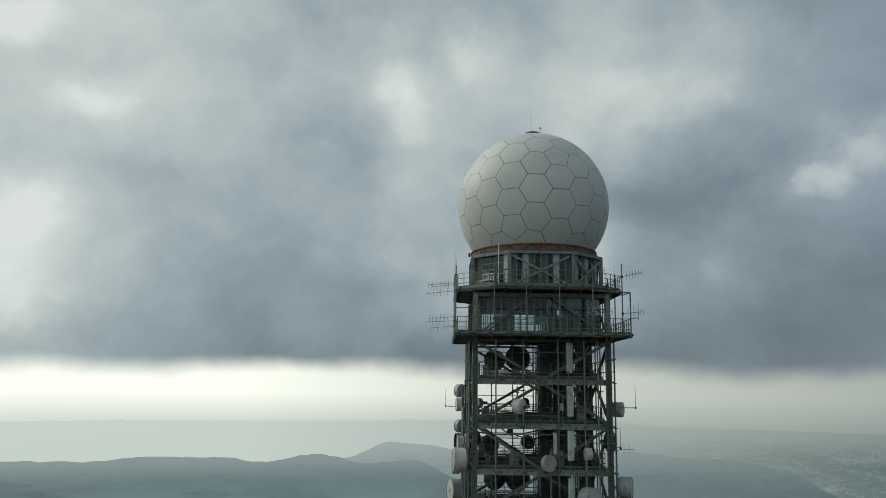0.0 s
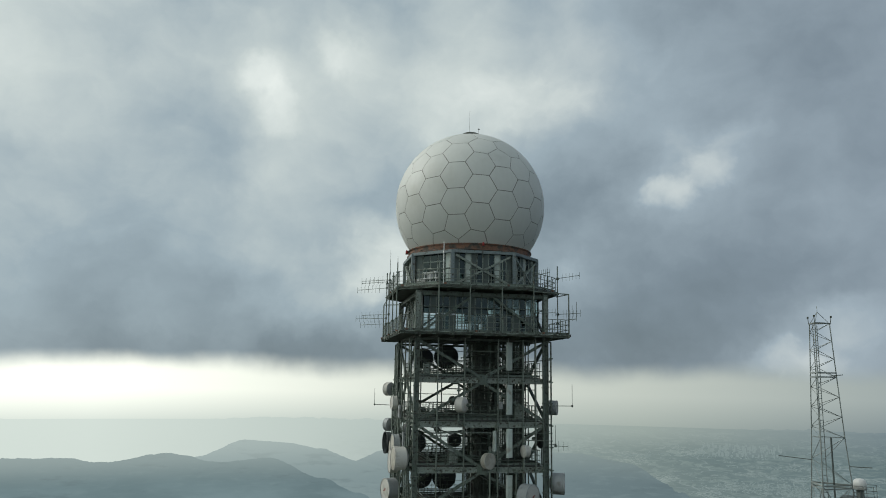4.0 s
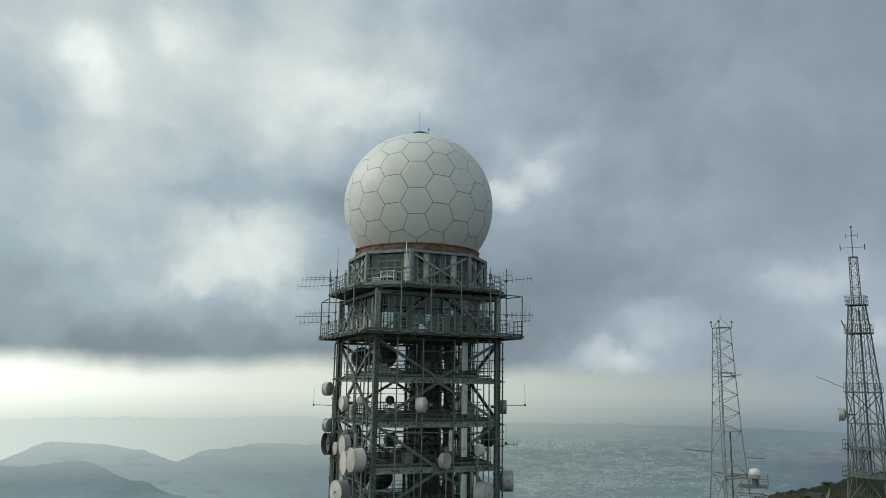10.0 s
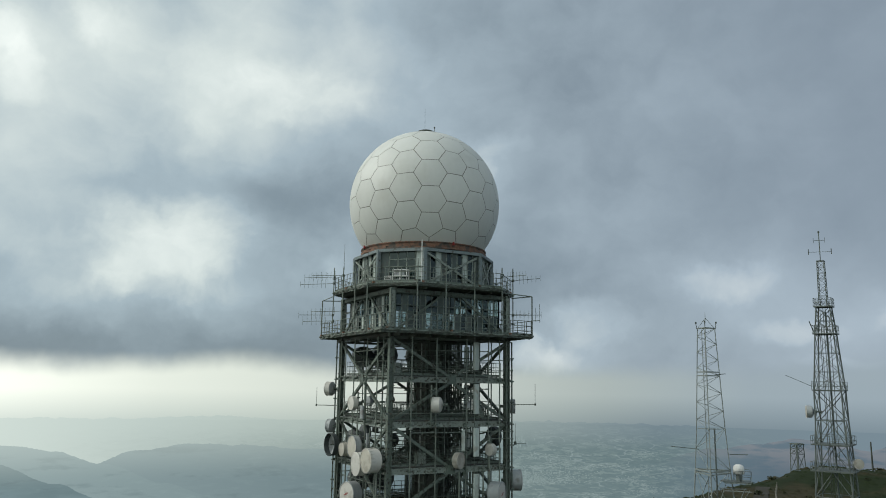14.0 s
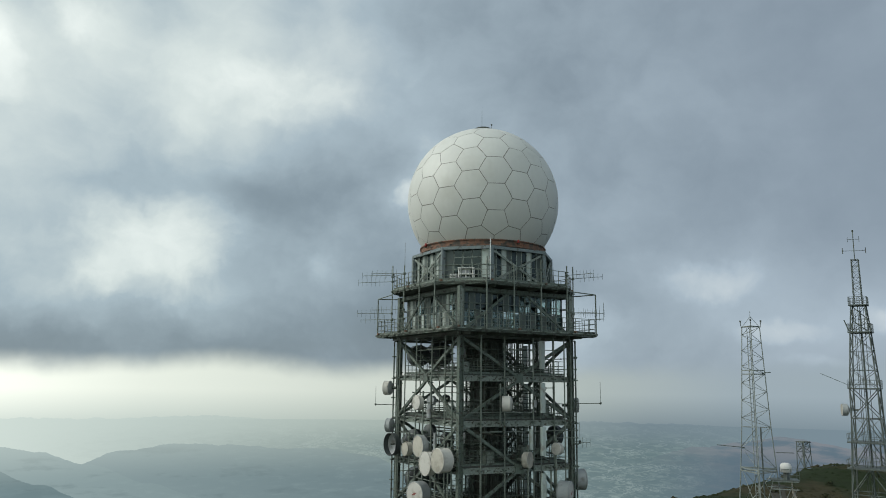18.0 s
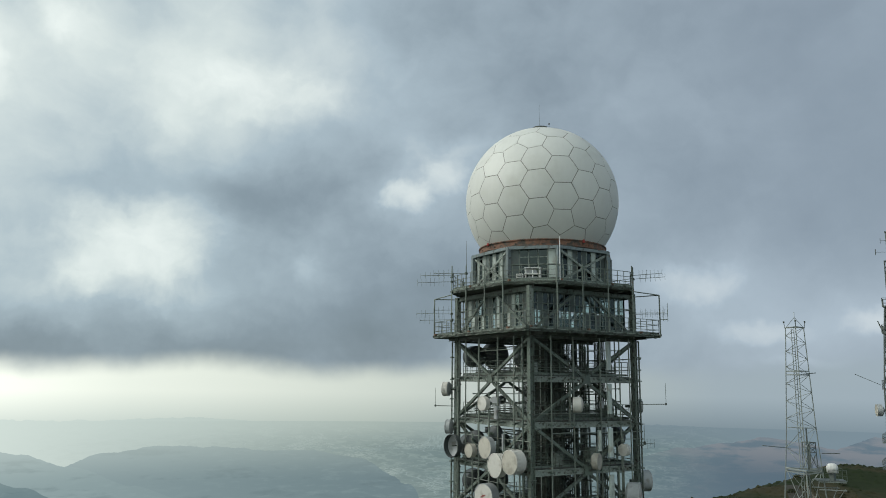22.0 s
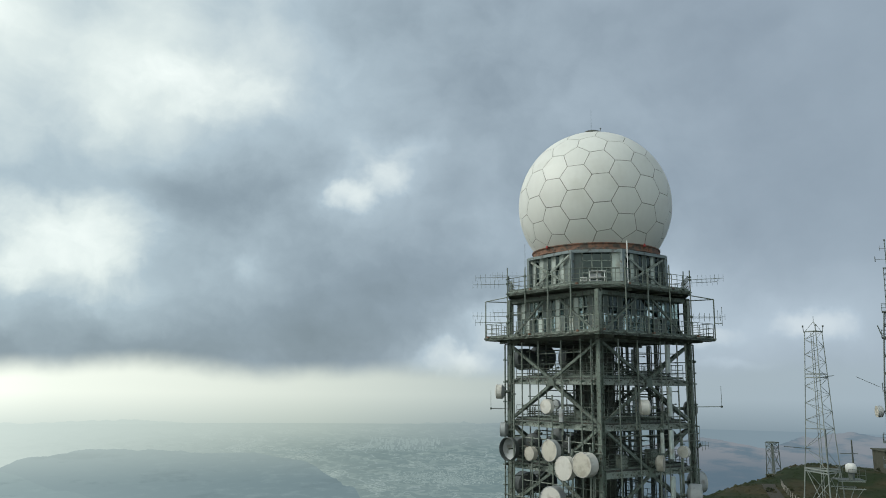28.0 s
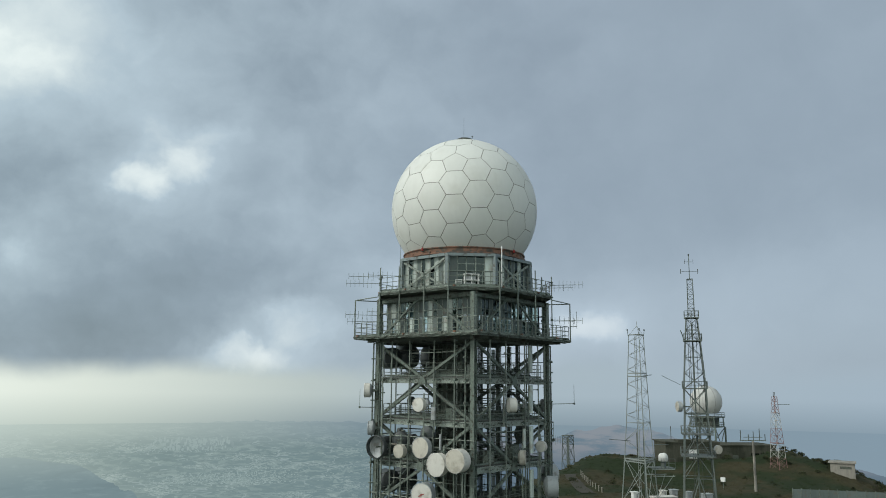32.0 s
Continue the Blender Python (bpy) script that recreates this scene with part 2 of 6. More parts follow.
# ---- materials ----
def material(name, base, rough=0.7, metal=0.0, spots=None, spot_scale=1.5, spot_at=0.6, grain=0.12, grain_scale=14.0, bump=0.1, vary=0.0, streak=0.0):
    """A painted or weathered surface: base colour, stains of a second colour, fine grain, relief and a change from piece to piece."""
    m = bpy.data.materials.new(name)
    m.use_nodes = True
    nt = m.node_tree
    bsdf = nt.nodes["Principled BSDF"]
    geo = nt.nodes.new("ShaderNodeNewGeometry").outputs["Position"]

    def tex(scale, detail, squash=None):
        v = geo
        if squash:
            mp = nt.nodes.new("ShaderNodeMapping")
            mp.inputs["Scale"].default_value = squash
            nt.links.new(geo, mp.inputs["Vector"])
            v = mp.outputs[0]
        n = nt.nodes.new("ShaderNodeTexNoise")
        n.inputs["Scale"].default_value, n.inputs["Detail"].default_value = scale, detail
        nt.links.new(v, n.inputs["Vector"])
        return n.outputs["Fac"]

    def calc(op, a, b, c=0.0):
        n = nt.nodes.new("ShaderNodeMath")
        n.operation = op
        for i, v in enumerate((a, b, c)):
            if isinstance(v, (int, float)):
                n.inputs[i].default_value = v
            else:
                nt.links.new(v, n.inputs[i])
        return n.outputs[0]

    def blend(f, a, b, mode="MIX"):
        n = nt.nodes.new("ShaderNodeMix")
        n.data_type, n.blend_type = "RGBA", mode
        for i, v in ((0, f), (6, a), (7, b)):
            if isinstance(v, (tuple, float)):
                n.inputs[i].default_value = v
            else:
                nt.links.new(v, n.inputs[i])
        return n.outputs[2]

    col = (*base, 1.0)
    fine_noise = tex(grain_scale, 4.0)
    gain = calc("MULTIPLY_ADD", fine_noise, 2 * grain, 1.0 - grain)
    if vary:
        gain = calc("MULTIPLY", gain, calc("MULTIPLY_ADD", nt.nodes.new("ShaderNodeObjectInfo").outputs["Random"], 2 * vary, 1 - vary))
    if streak:
        gain = calc("MULTIPLY", gain, calc("MULTIPLY_ADD", tex(1.0, 3.0, (3.0, 3.0, 0.25)), 2 * streak, 1 - streak))
    if spots:
        mask = nt.nodes.new("ShaderNodeMapRange")
        mask.inputs["From Min"].default_value, mask.inputs["From Max"].default_value = spot_at, spot_at + 0.12
        nt.links.new(tex(spot_scale, 6.0), mask.inputs["Value"])
        col = blend(mask.outputs[0], col, (*spots, 1.0))
    shade = nt.nodes.new("ShaderNodeCombineColor")
    for i in range(3):
        nt.links.new(gain, shade.inputs[i])
    col = blend(1.0, col, shade.outputs[0], "MULTIPLY")
    nt.links.new(col, bsdf.inputs["Base Color"])
    bsdf.inputs["Roughness"].default_value, bsdf.inputs["Metallic"].default_value = rough, metal
    if bump:
        b = nt.nodes.new("ShaderNodeBump")
        b.inputs["Strength"].default_value, b.inputs["Distance"].default_value = bump, 0.02
        nt.links.new(fine_noise, b.inputs["Height"])
        nt.links.new(b.outputs[0], bsdf.inputs["Normal"])
    return m


def far_land(name, near, pale, patch, scale, amount, veil=0.75, slopes=(-0.085, -0.046), woods=0.0, crest=None, mist=0.0, thin=None):
    """Land seen through kilometres of haze, as a glowing backdrop: the haze is painted into its emission colour, paler
    towards the sun's side.
    """
    m = bpy.data.materials.new(name)
    m.use_nodes = True
    nt = m.node_tree
    nt.nodes.clear()

    def calc(op, a, b=0.0, c=0.0, clamp=False):
        n = nt.nodes.new("ShaderNodeMath")
        n.operation, n.use_clamp = op, clamp
        for i, v in enumerate((a, b, c)):
            if isinstance(v, (int, float)):
                n.inputs[i].default_value = v
            else:
                nt.links.new(v, n.inputs[i])
        return n.outputs[0]

    def blend(f, a, b):
        x = nt.nodes.new("ShaderNodeMix")
        x.data_type = "RGBA"
        for i, v in ((0, f), (6, a), (7, b)):
            if isinstance(v, (tuple, float)):
                x.inputs[i].default_value = v
            else:
                nt.links.new(v, x.inputs[i])
        return x.outputs[2]

    def span(v, lo, hi, top=1.0):
        r = nt.nodes.new("ShaderNodeMapRange")
        r.interpolation_type = "SMOOTHSTEP"
        r.inputs["From Min"].default_value, r.inputs["From Max"].default_value, r.inputs["To Max"].default_value = lo, hi, top
        nt.links.new(v, r.inputs["Value"])
        return r.outputs[0]

    geo = nt.nodes.new("ShaderNodeNewGeometry").outputs["Position"]
    sep = nt.nodes.new("ShaderNodeSeparateXYZ")
    nt.links.new(geo, sep.inputs[0])
    turn = calc("ARCTAN2", sep.outputs[0], sep.outputs[1])
    away = nt.nodes.new("ShaderNodeVectorMath")
    away.operation = "LENGTH"
    nt.links.new(geo, away.inputs[0])
    slope = calc("DIVIDE", calc("SUBTRACT", sep.outputs[2], 24.3), away.outputs["Value"])
    fields = nt.nodes.new("ShaderNodeCombineXYZ")
    nt.links.new(calc("MULTIPLY", turn, 1500.0), fields.inputs[0])
    nt.links.new(calc("MULTIPLY", slope, 7000.0), fields.inputs[1])

    def tex(size, detail, rough, shift=0.0):
        n = nt.nodes.new("ShaderNodeTexNoise")
        n.inputs["Scale"].default_value, n.inputs["Detail"].default_value, n.inputs["Roughness"].default_value = size, detail, rough
        v = nt.nodes.new("ShaderNodeVectorMath")
        v.inputs[1].default_value = (shift, shift, shift)
        nt.links.new(fields.outputs[0], v.inputs[0])
        nt.links.new(v.outputs[0], n.inputs["Vector"])
        return n.outputs["Fac"]

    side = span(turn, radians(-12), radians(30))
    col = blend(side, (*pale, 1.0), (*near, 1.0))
    col = blend(span(tex(scale, 9.0, 0.64), 0.48, 0.74, amount), col, (*patch, 1.0))
    if woods:
        col = blend(span(tex(scale * 0.45, 7.0, 0.6, 40.0), 0.52, 0.66, woods), col, tuple(0.78 * c for c in near) + (1.0,))
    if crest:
        # pinkish low cloud painted into the colour of the upper slopes
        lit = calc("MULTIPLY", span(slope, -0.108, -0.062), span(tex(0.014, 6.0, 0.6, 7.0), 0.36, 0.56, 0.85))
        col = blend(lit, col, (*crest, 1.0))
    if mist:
        # pale mist painted into the colour of the valleys under the crests
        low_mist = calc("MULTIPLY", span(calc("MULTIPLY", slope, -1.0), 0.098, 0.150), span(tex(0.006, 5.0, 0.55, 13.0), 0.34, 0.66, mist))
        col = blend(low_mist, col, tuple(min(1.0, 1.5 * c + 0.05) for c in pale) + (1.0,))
    # haze painted into the colour, thickest along the horizon
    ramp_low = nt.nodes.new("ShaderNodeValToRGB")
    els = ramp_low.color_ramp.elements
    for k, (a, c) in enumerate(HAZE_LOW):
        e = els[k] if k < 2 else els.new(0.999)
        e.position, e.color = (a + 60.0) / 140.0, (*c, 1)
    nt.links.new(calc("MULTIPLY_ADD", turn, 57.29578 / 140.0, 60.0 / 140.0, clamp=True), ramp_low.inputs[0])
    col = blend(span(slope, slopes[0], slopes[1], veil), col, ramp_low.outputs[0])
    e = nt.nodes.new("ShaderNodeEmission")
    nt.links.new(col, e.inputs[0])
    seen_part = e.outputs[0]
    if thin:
        # one end fades to transparent by compass, standing in for haze
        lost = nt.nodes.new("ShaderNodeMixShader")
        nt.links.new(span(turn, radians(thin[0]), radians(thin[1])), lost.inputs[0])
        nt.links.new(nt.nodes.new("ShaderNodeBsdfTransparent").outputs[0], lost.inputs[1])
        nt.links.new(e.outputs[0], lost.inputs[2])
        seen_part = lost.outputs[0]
    nt.links.new(seen_part, nt.nodes.new("ShaderNodeOutputMaterial").inputs[0])
    return m


def far_plain(name):
    """A wide plain of fields, woods and towns as a glowing backdrop, with the haze painted into its emission colour."""
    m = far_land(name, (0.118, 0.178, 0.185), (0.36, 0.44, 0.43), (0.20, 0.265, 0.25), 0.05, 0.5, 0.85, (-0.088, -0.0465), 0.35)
    nt = m.node_tree
    glow_node = next(n for n in nt.nodes if n.type == "EMISSION")
    veil = glow_node.inputs[0].links[0].from_node
    under = veil.inputs[6].links[0].from_socket
    flat = next(n for n in nt.nodes if n.type == "COMBXYZ").outputs[0]
    turn = next(n for n in nt.nodes if n.type == "MATH" and n.operation == "ARCTAN2").outputs[0]

    def span(v, lo, hi, top=1.0):
        r = nt.nodes.new("ShaderNodeMapRange")
        r.interpolation_type = "SMOOTHSTEP"
        r.inputs["From Min"].default_value, r.inputs["From Max"].default_value, r.inputs["To Max"].default_value = lo, hi, top
        nt.links.new(v, r.inputs["Value"])
        return r.outputs[0]

    def noise_at(v, size, detail, rough):
        n = nt.nodes.new("ShaderNodeTexNoise")
        n.inputs["Scale"].default_value, n.inputs["Detail"].default_value, n.inputs["Roughness"].default_value = size, detail, rough
        nt.links.new(v, n.inputs["Vector"])
        return n

    def times(a, b):
        n = nt.nodes.new("ShaderNodeMath")
        n.operation = "MULTIPLY"
        for i, v in enumerate((a, b)):
            if isinstance(v, float):
                n.inputs[i].default_value = v
            else:
                nt.links.new(v, n.inputs[i])
        return n.outputs[0]

    def blend(f, a, b):
        x = nt.nodes.new("ShaderNodeMix")
        x.data_type = "RGBA"
        nt.links.new(f, x.inputs[0])
        nt.links.new(a, x.inputs[6])
        x.inputs[7].default_value = b
        return x.outputs[2]

    warp = noise_at(flat, 0.02, 4.0, 0.6)
    moved = nt.nodes.new("ShaderNodeVectorMath")
    moved.operation = "MULTIPLY_ADD"
    nt.links.new(warp.outputs["Color"], moved.inputs[0])
    moved.inputs[1].default_value = (70.0, 70.0, 0.0)
    nt.links.new(flat, moved.inputs[2])
    fields = nt.nodes.new("ShaderNodeTexVoronoi")
    fields.inputs["Scale"].default_value = 0.075
    nt.links.new(moved.outputs[0], fields.inputs["Vector"])
    tone = nt.nodes.new("ShaderNodeSeparateColor")
    nt.links.new(fields.outputs["Color"], tone.inputs[0])
    col = blend(span(tone.outputs[0], 0.5, 1.0, 0.40), under, (0.265, 0.345, 0.325, 1.0))
    col = blend(span(tone.outputs[1], 0.6, 1.0, 0.40), col, (0.105, 0.160, 0.165, 1.0))
    col = blend(span(noise_at(moved.outputs[0], 0.03, 8.0, 0.68).outputs["Fac"], 0.52, 0.66, 0.5), col, (0.098, 0.155, 0.166, 1.0))
    # roofs, thick in the towns
    roofs = nt.nodes.new("ShaderNodeTexVoronoi")
    roofs.inputs["Scale"].default_value = 0.30
    nt.links.new(flat, roofs.inputs["Vector"])
    roof_tone = nt.nodes.new("ShaderNodeSeparateColor")
    nt.links.new(roofs.outputs["Color"], roof_tone.inputs[0])
    built = span(noise_at(flat, 0.012, 6.0, 0.62).outputs["Fac"], 0.50, 0.60)
    inland = span(turn, radians(2), radians(20))
    col = blend(times(times(span(roof_tone.outputs[0], 0.45, 0.8, 0.42), built), inland), col, (0.37, 0.45, 0.43, 1.0))
    # a pale river and lanes: thin lines where a slow noise crosses its middle
    lane = noise_at(flat, 0.0065, 3.0, 0.5).outputs["Fac"]
    off = nt.nodes.new("ShaderNodeMath")
    off.operation = "SUBTRACT"
    off.inputs[1].default_value = 0.5
    nt.links.new(lane, off.inputs[0])
    near_line = nt.nodes.new("ShaderNodeMath")
    near_line.operation = "ABSOLUTE"
    nt.links.new(off.outputs[0], near_line.inputs[0])
    inverse = nt.nodes.new("ShaderNodeMath")
    inverse.operation = "SUBTRACT"
    inverse.inputs[0].default_value = 0.02
    nt.links.new(near_line.outputs[0], inverse.inputs[1])
    col = blend(times(span(inverse.outputs[0], 0.013, 0.02, 0.3), inland), col, (0.42, 0.50, 0.50, 1.0))
    # haze painted over all of it, thicker towards the sun and towards the mountain
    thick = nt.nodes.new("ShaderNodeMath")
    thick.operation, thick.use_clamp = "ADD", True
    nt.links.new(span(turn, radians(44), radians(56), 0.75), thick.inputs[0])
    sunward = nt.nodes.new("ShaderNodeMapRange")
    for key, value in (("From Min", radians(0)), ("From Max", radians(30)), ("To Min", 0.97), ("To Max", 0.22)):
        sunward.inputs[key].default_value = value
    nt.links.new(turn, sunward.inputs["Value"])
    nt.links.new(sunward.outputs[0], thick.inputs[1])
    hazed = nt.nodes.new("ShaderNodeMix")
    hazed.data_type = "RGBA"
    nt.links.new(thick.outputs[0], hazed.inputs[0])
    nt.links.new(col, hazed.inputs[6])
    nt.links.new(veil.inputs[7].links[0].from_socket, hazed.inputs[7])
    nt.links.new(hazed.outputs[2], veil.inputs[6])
    return m


def pane_glass(name, tint, gloss=0.1):
    m = bpy.data.materials.new(name)
    m.use_nodes = True
    nt = m.node_tree
    nt.nodes.clear()
    clear_part, shine, mix = nt.nodes.new("ShaderNodeBsdfTransparent"), nt.nodes.new("ShaderNodeBsdfGlossy"), nt.nodes.new("ShaderNodeMixShader")
    clear_part.inputs[0].default_value = (*tint, 1)
    shine.inputs["Roughness"].default_value = 0.06
    shine.inputs[0].default_value = (0.72, 0.90, 0.86, 1)
    mix.inputs[0].default_value = gloss
    nt.links.new(clear_part.outputs[0], mix.inputs[1])
    nt.links.new(shine.outputs[0], mix.inputs[2])
    nt.links.new(mix.outputs[0], nt.nodes.new("ShaderNodeOutputMaterial").inputs[0])
    return m


STEEL = material("weathered_grey_green_steel", (0.116, 0.148, 0.126), 0.62, 0.15, (0.045, 0.042, 0.032), 5.0, 0.53, 0.45, 10.0, 0.2, 0.14, 0.2)
STEEL_PALE = material("pale_weathered_steel", (0.225, 0.265, 0.235), 0.6, 0.1, (0.07, 0.064, 0.05), 5.5, 0.53, 0.42, 12.0, 0.2, 0.1, 0.2)
STEEL_BLUE = material("blue_grey_column_steel", (0.165, 0.205, 0.21), 0.55, 0.15, (0.07, 0.065, 0.055), 4.0, 0.56, 0.3, 9.0, 0.15, 0.1, 0.2)
# darker mottled steel for inner parts, undersides, cables and fittings
STEEL_DARK = material("dark_mottled_steel", (0.066, 0.080, 0.064), 0.7, 0.1, (0.04, 0.035, 0.03), 1.8, 0.55, 0.3, 7.0, 0.2, 0.15)
PIPE = material("galvanised_tube", (0.165, 0.195, 0.168), 0.5, 0.35, (0.12, 0.10, 0.08), 3.0, 0.6, 0.2, 14.0, 0.1, 0.12)
GRATING = material("dark_floor_grating", (0.06, 0.066, 0.06), 0.8, 0.0, (0.10, 0.08, 0.06), 1.2, 0.6, 0.3, 16.0, 0.3)
SHELL = material("white_radome_panel", (0.60, 0.62, 0.585), 0.55, 0.0, (0.555, 0.57, 0.53), 0.35, 0.58, 0.03, 3.0, 0.02, 0.035, 0.04)
SEAM = material("grey_seam_strip", (0.20, 0.20, 0.18), 0.75, 0.0, None, 1, 0.6, 0.2, 10.0)
RUST = material("rusty_red_brown_band", (0.185, 0.10, 0.066), 0.85, 0.0, (0.075, 0.066, 0.055), 2.2, 0.47, 0.5, 5.0, 0.3)
WALL_PANEL = material("grey_green_wall_sheet", (0.085, 0.112, 0.106), 0.6, 0.0, (0.10, 0.10, 0.085), 1.6, 0.56, 0.2, 5.0, 0.1, 0.18, 0.25)
WALL_WHITE = material("milky_wall_sheet", (0.40, 0.46, 0.43), 0.5, 0.0, (0.30, 0.30, 0.26), 1.7, 0.55, 0.15, 6.0, 0.05, 0.2, 0.3)
GLASS = pane_glass("window_glass", (0.84, 0.89, 0.87), 0.08)
DARK_GLASS = pane_glass("dark_window_glass", (0.15, 0.20, 0.19), 0.07)
DISH_WHITE = material("white_dish_cover", (0.52, 0.515, 0.475), 0.6, 0.0, (0.39, 0.38, 0.335), 1.3, 0.55, 0.08, 8.0, 0.03, 0.1)
DISH_BEIGE = material("beige_dish_cover", (0.42, 0.405, 0.35), 0.65, 0.0, (0.31, 0.295, 0.25), 1.5, 0.52, 0.12, 7.0, 0.05, 0.1)
DISH_GREY = material("grey_dish_shroud", (0.30, 0.325, 0.33), 0.55, 0.1, (0.19, 0.19, 0.18), 1.4, 0.55, 0.12, 9.0, 0.05, 0.12)
DISH_DARK = material("dark_dish_back", (0.055, 0.066, 0.067), 0.6, 0.1, None, 1, 0.6, 0.25, 5.0, 0.1, 0.15)
RED = material("red_paint", (0.24, 0.055, 0.05), 0.6, 0.0, (0.22, 0.05, 0.04), 2.0, 0.6, 0.15)
WHITE = material("white_paint", (0.66, 0.67, 0.65), 0.6, 0.0, (0.44, 0.43, 0.40), 1.4, 0.58, 0.1, 9.0, 0.05, 0.06)
MAST_PALE = material("pale_mast_steel", (0.23, 0.26, 0.245), 0.5, 0.2, (0.24, 0.23, 0.21), 2.5, 0.6, 0.12)
MAST_GREY = material("mid_grey_mast_steel", (0.105, 0.128, 0.118), 0.55, 0.2, (0.11, 0.105, 0.095), 2.3, 0.58, 0.15)
CONCRETE = material("stained_concrete", (0.24, 0.23, 0.20), 0.9, 0.0, (0.13, 0.125, 0.11), 0.4, 0.52, 0.2, 2.5, 0.3, 0.1, 0.25)
WALL_MOSSY = material("mossy_dark_plaster", (0.070, 0.072, 0.056), 0.9, 0.0, (0.042, 0.046, 0.034), 0.3, 0.5, 0.25, 2.0, 0.2, 0.1, 0.3)
LEAF = material("dark_shrub_leaves", (0.040, 0.048, 0.026), 0.9, 0.0, (0.055, 0.055, 0.03), 0.8, 0.5, 0.3, 4.0, 0.0, 0.2)
ASPHALT = material("pale_track_surface", (0.052, 0.051, 0.043), 0.9, 0.0, (0.05, 0.05, 0.038), 0.3, 0.55, 0.2, 2.0, 0.2)
LAMP_RED = material("red_lamp_glass", (0.30, 0.03, 0.025), 0.4)

MAST_RED = material("faded_red_mast_paint", (0.22, 0.125, 0.115), 0.7, 0.0, (0.19, 0.10, 0.09), 1.4, 0.55, 0.15)
MAST_FAR = material("weathered_white_paint", (0.40, 0.40, 0.38), 0.7, 0.0, (0.28, 0.27, 0.25), 1.4, 0.55, 0.1)
SHELL_GREY = material("grey_white_shell", (0.43, 0.44, 0.42), 0.6, 0.0, (0.36, 0.365, 0.34), 0.3, 0.55, 0.05, 2.0, 0.02)
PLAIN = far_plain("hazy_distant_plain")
# hill tones glow, with haze and distance painted into each emission colour
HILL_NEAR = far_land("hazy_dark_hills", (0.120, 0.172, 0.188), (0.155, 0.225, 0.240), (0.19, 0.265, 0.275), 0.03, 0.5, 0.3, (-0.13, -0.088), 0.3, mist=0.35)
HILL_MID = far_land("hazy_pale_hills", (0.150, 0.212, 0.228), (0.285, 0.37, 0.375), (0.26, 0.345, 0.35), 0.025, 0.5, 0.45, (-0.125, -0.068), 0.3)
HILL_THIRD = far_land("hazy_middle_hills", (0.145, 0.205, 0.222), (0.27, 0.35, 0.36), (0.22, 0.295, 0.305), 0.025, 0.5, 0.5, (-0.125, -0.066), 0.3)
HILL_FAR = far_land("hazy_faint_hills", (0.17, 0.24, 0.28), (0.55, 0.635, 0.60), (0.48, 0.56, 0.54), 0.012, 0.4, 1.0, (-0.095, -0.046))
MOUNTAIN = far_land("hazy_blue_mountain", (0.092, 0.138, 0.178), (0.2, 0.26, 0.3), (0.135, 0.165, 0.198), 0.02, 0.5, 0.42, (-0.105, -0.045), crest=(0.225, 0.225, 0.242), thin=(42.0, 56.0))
# town walls glow in a shaded and a paler tone, haze painted in
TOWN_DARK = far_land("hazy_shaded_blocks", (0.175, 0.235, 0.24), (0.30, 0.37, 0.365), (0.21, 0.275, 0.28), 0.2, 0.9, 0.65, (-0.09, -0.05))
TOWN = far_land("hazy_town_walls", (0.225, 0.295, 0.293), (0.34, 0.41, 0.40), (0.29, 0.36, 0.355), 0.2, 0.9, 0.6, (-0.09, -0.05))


# ---- building blocks ----
def thing(name, at=(0, 0, 0), label="", category="", group="", kind="", turn=0.0):
    ob = new(name)
    ob.empty_display_size = 0.3
    ob.matrix_basis = Matrix.Translation(at) @ Matrix.Rotation(turn, 4, "Z")
    return tagged(ob, label, category, group, kind)


def part(name, bm, mat, parent=None, label="", local=False, smooth=False):
    """Links a bmesh as one mesh under a thing. Unless local, its points are in the world."""
    me = bpy.data.meshes.new(name)
    if smooth:
        for f in bm.faces:
            f.smooth = True
    bm.to_mesh(me)
    bm.free()
    me.materials.append(mat)
    ob = new(name, me)
    if parent:
        ob.parent = parent
        if not local:
            base = parent.matrix_basis if parent.parent is None else parent.parent.matrix_basis
            ob.matrix_parent_inverse = base.inverted() if parent.parent is None else Matrix()
    if label:
        ob["label"] = label
    return ob


def share(name, me, parent, m, label=""):
    ob = new(name, me)
    ob.parent = parent
    ob.matrix_basis = m
    if label:
        ob["label"] = label
    return ob


def prism(bm, low, high):
    """A closed block between two rings of as many points."""
    a, b = [bm.verts.new(p) for p in low], [bm.verts.new(p) for p in high]
    n = len(a)
    for i in range(n):
        bm.faces.new((a[i], a[(i + 1) % n], b[(i + 1) % n], b[i]))
    bm.faces.new(a[::-1])
    bm.faces.new(b)


def bar(bm, a, b, w, h=None):
    """A straight rectangular bar; h is its depth across w."""
    a, b = Vector(a), Vector(b)
    d = (b - a).normalized()
    side = d.cross(Vector((0, 0, 1)))
    side = side.normalized() if side.length > 1e-4 else Vector((1, 0, 0))
    up = side.cross(d)
    s, u = side * w / 2, up * (h or w) / 2
    prism(bm, [a - s - u, a + s - u, a + s + u, a - s + u], [b - s - u, b + s - u, b + s + u, b - s + u])


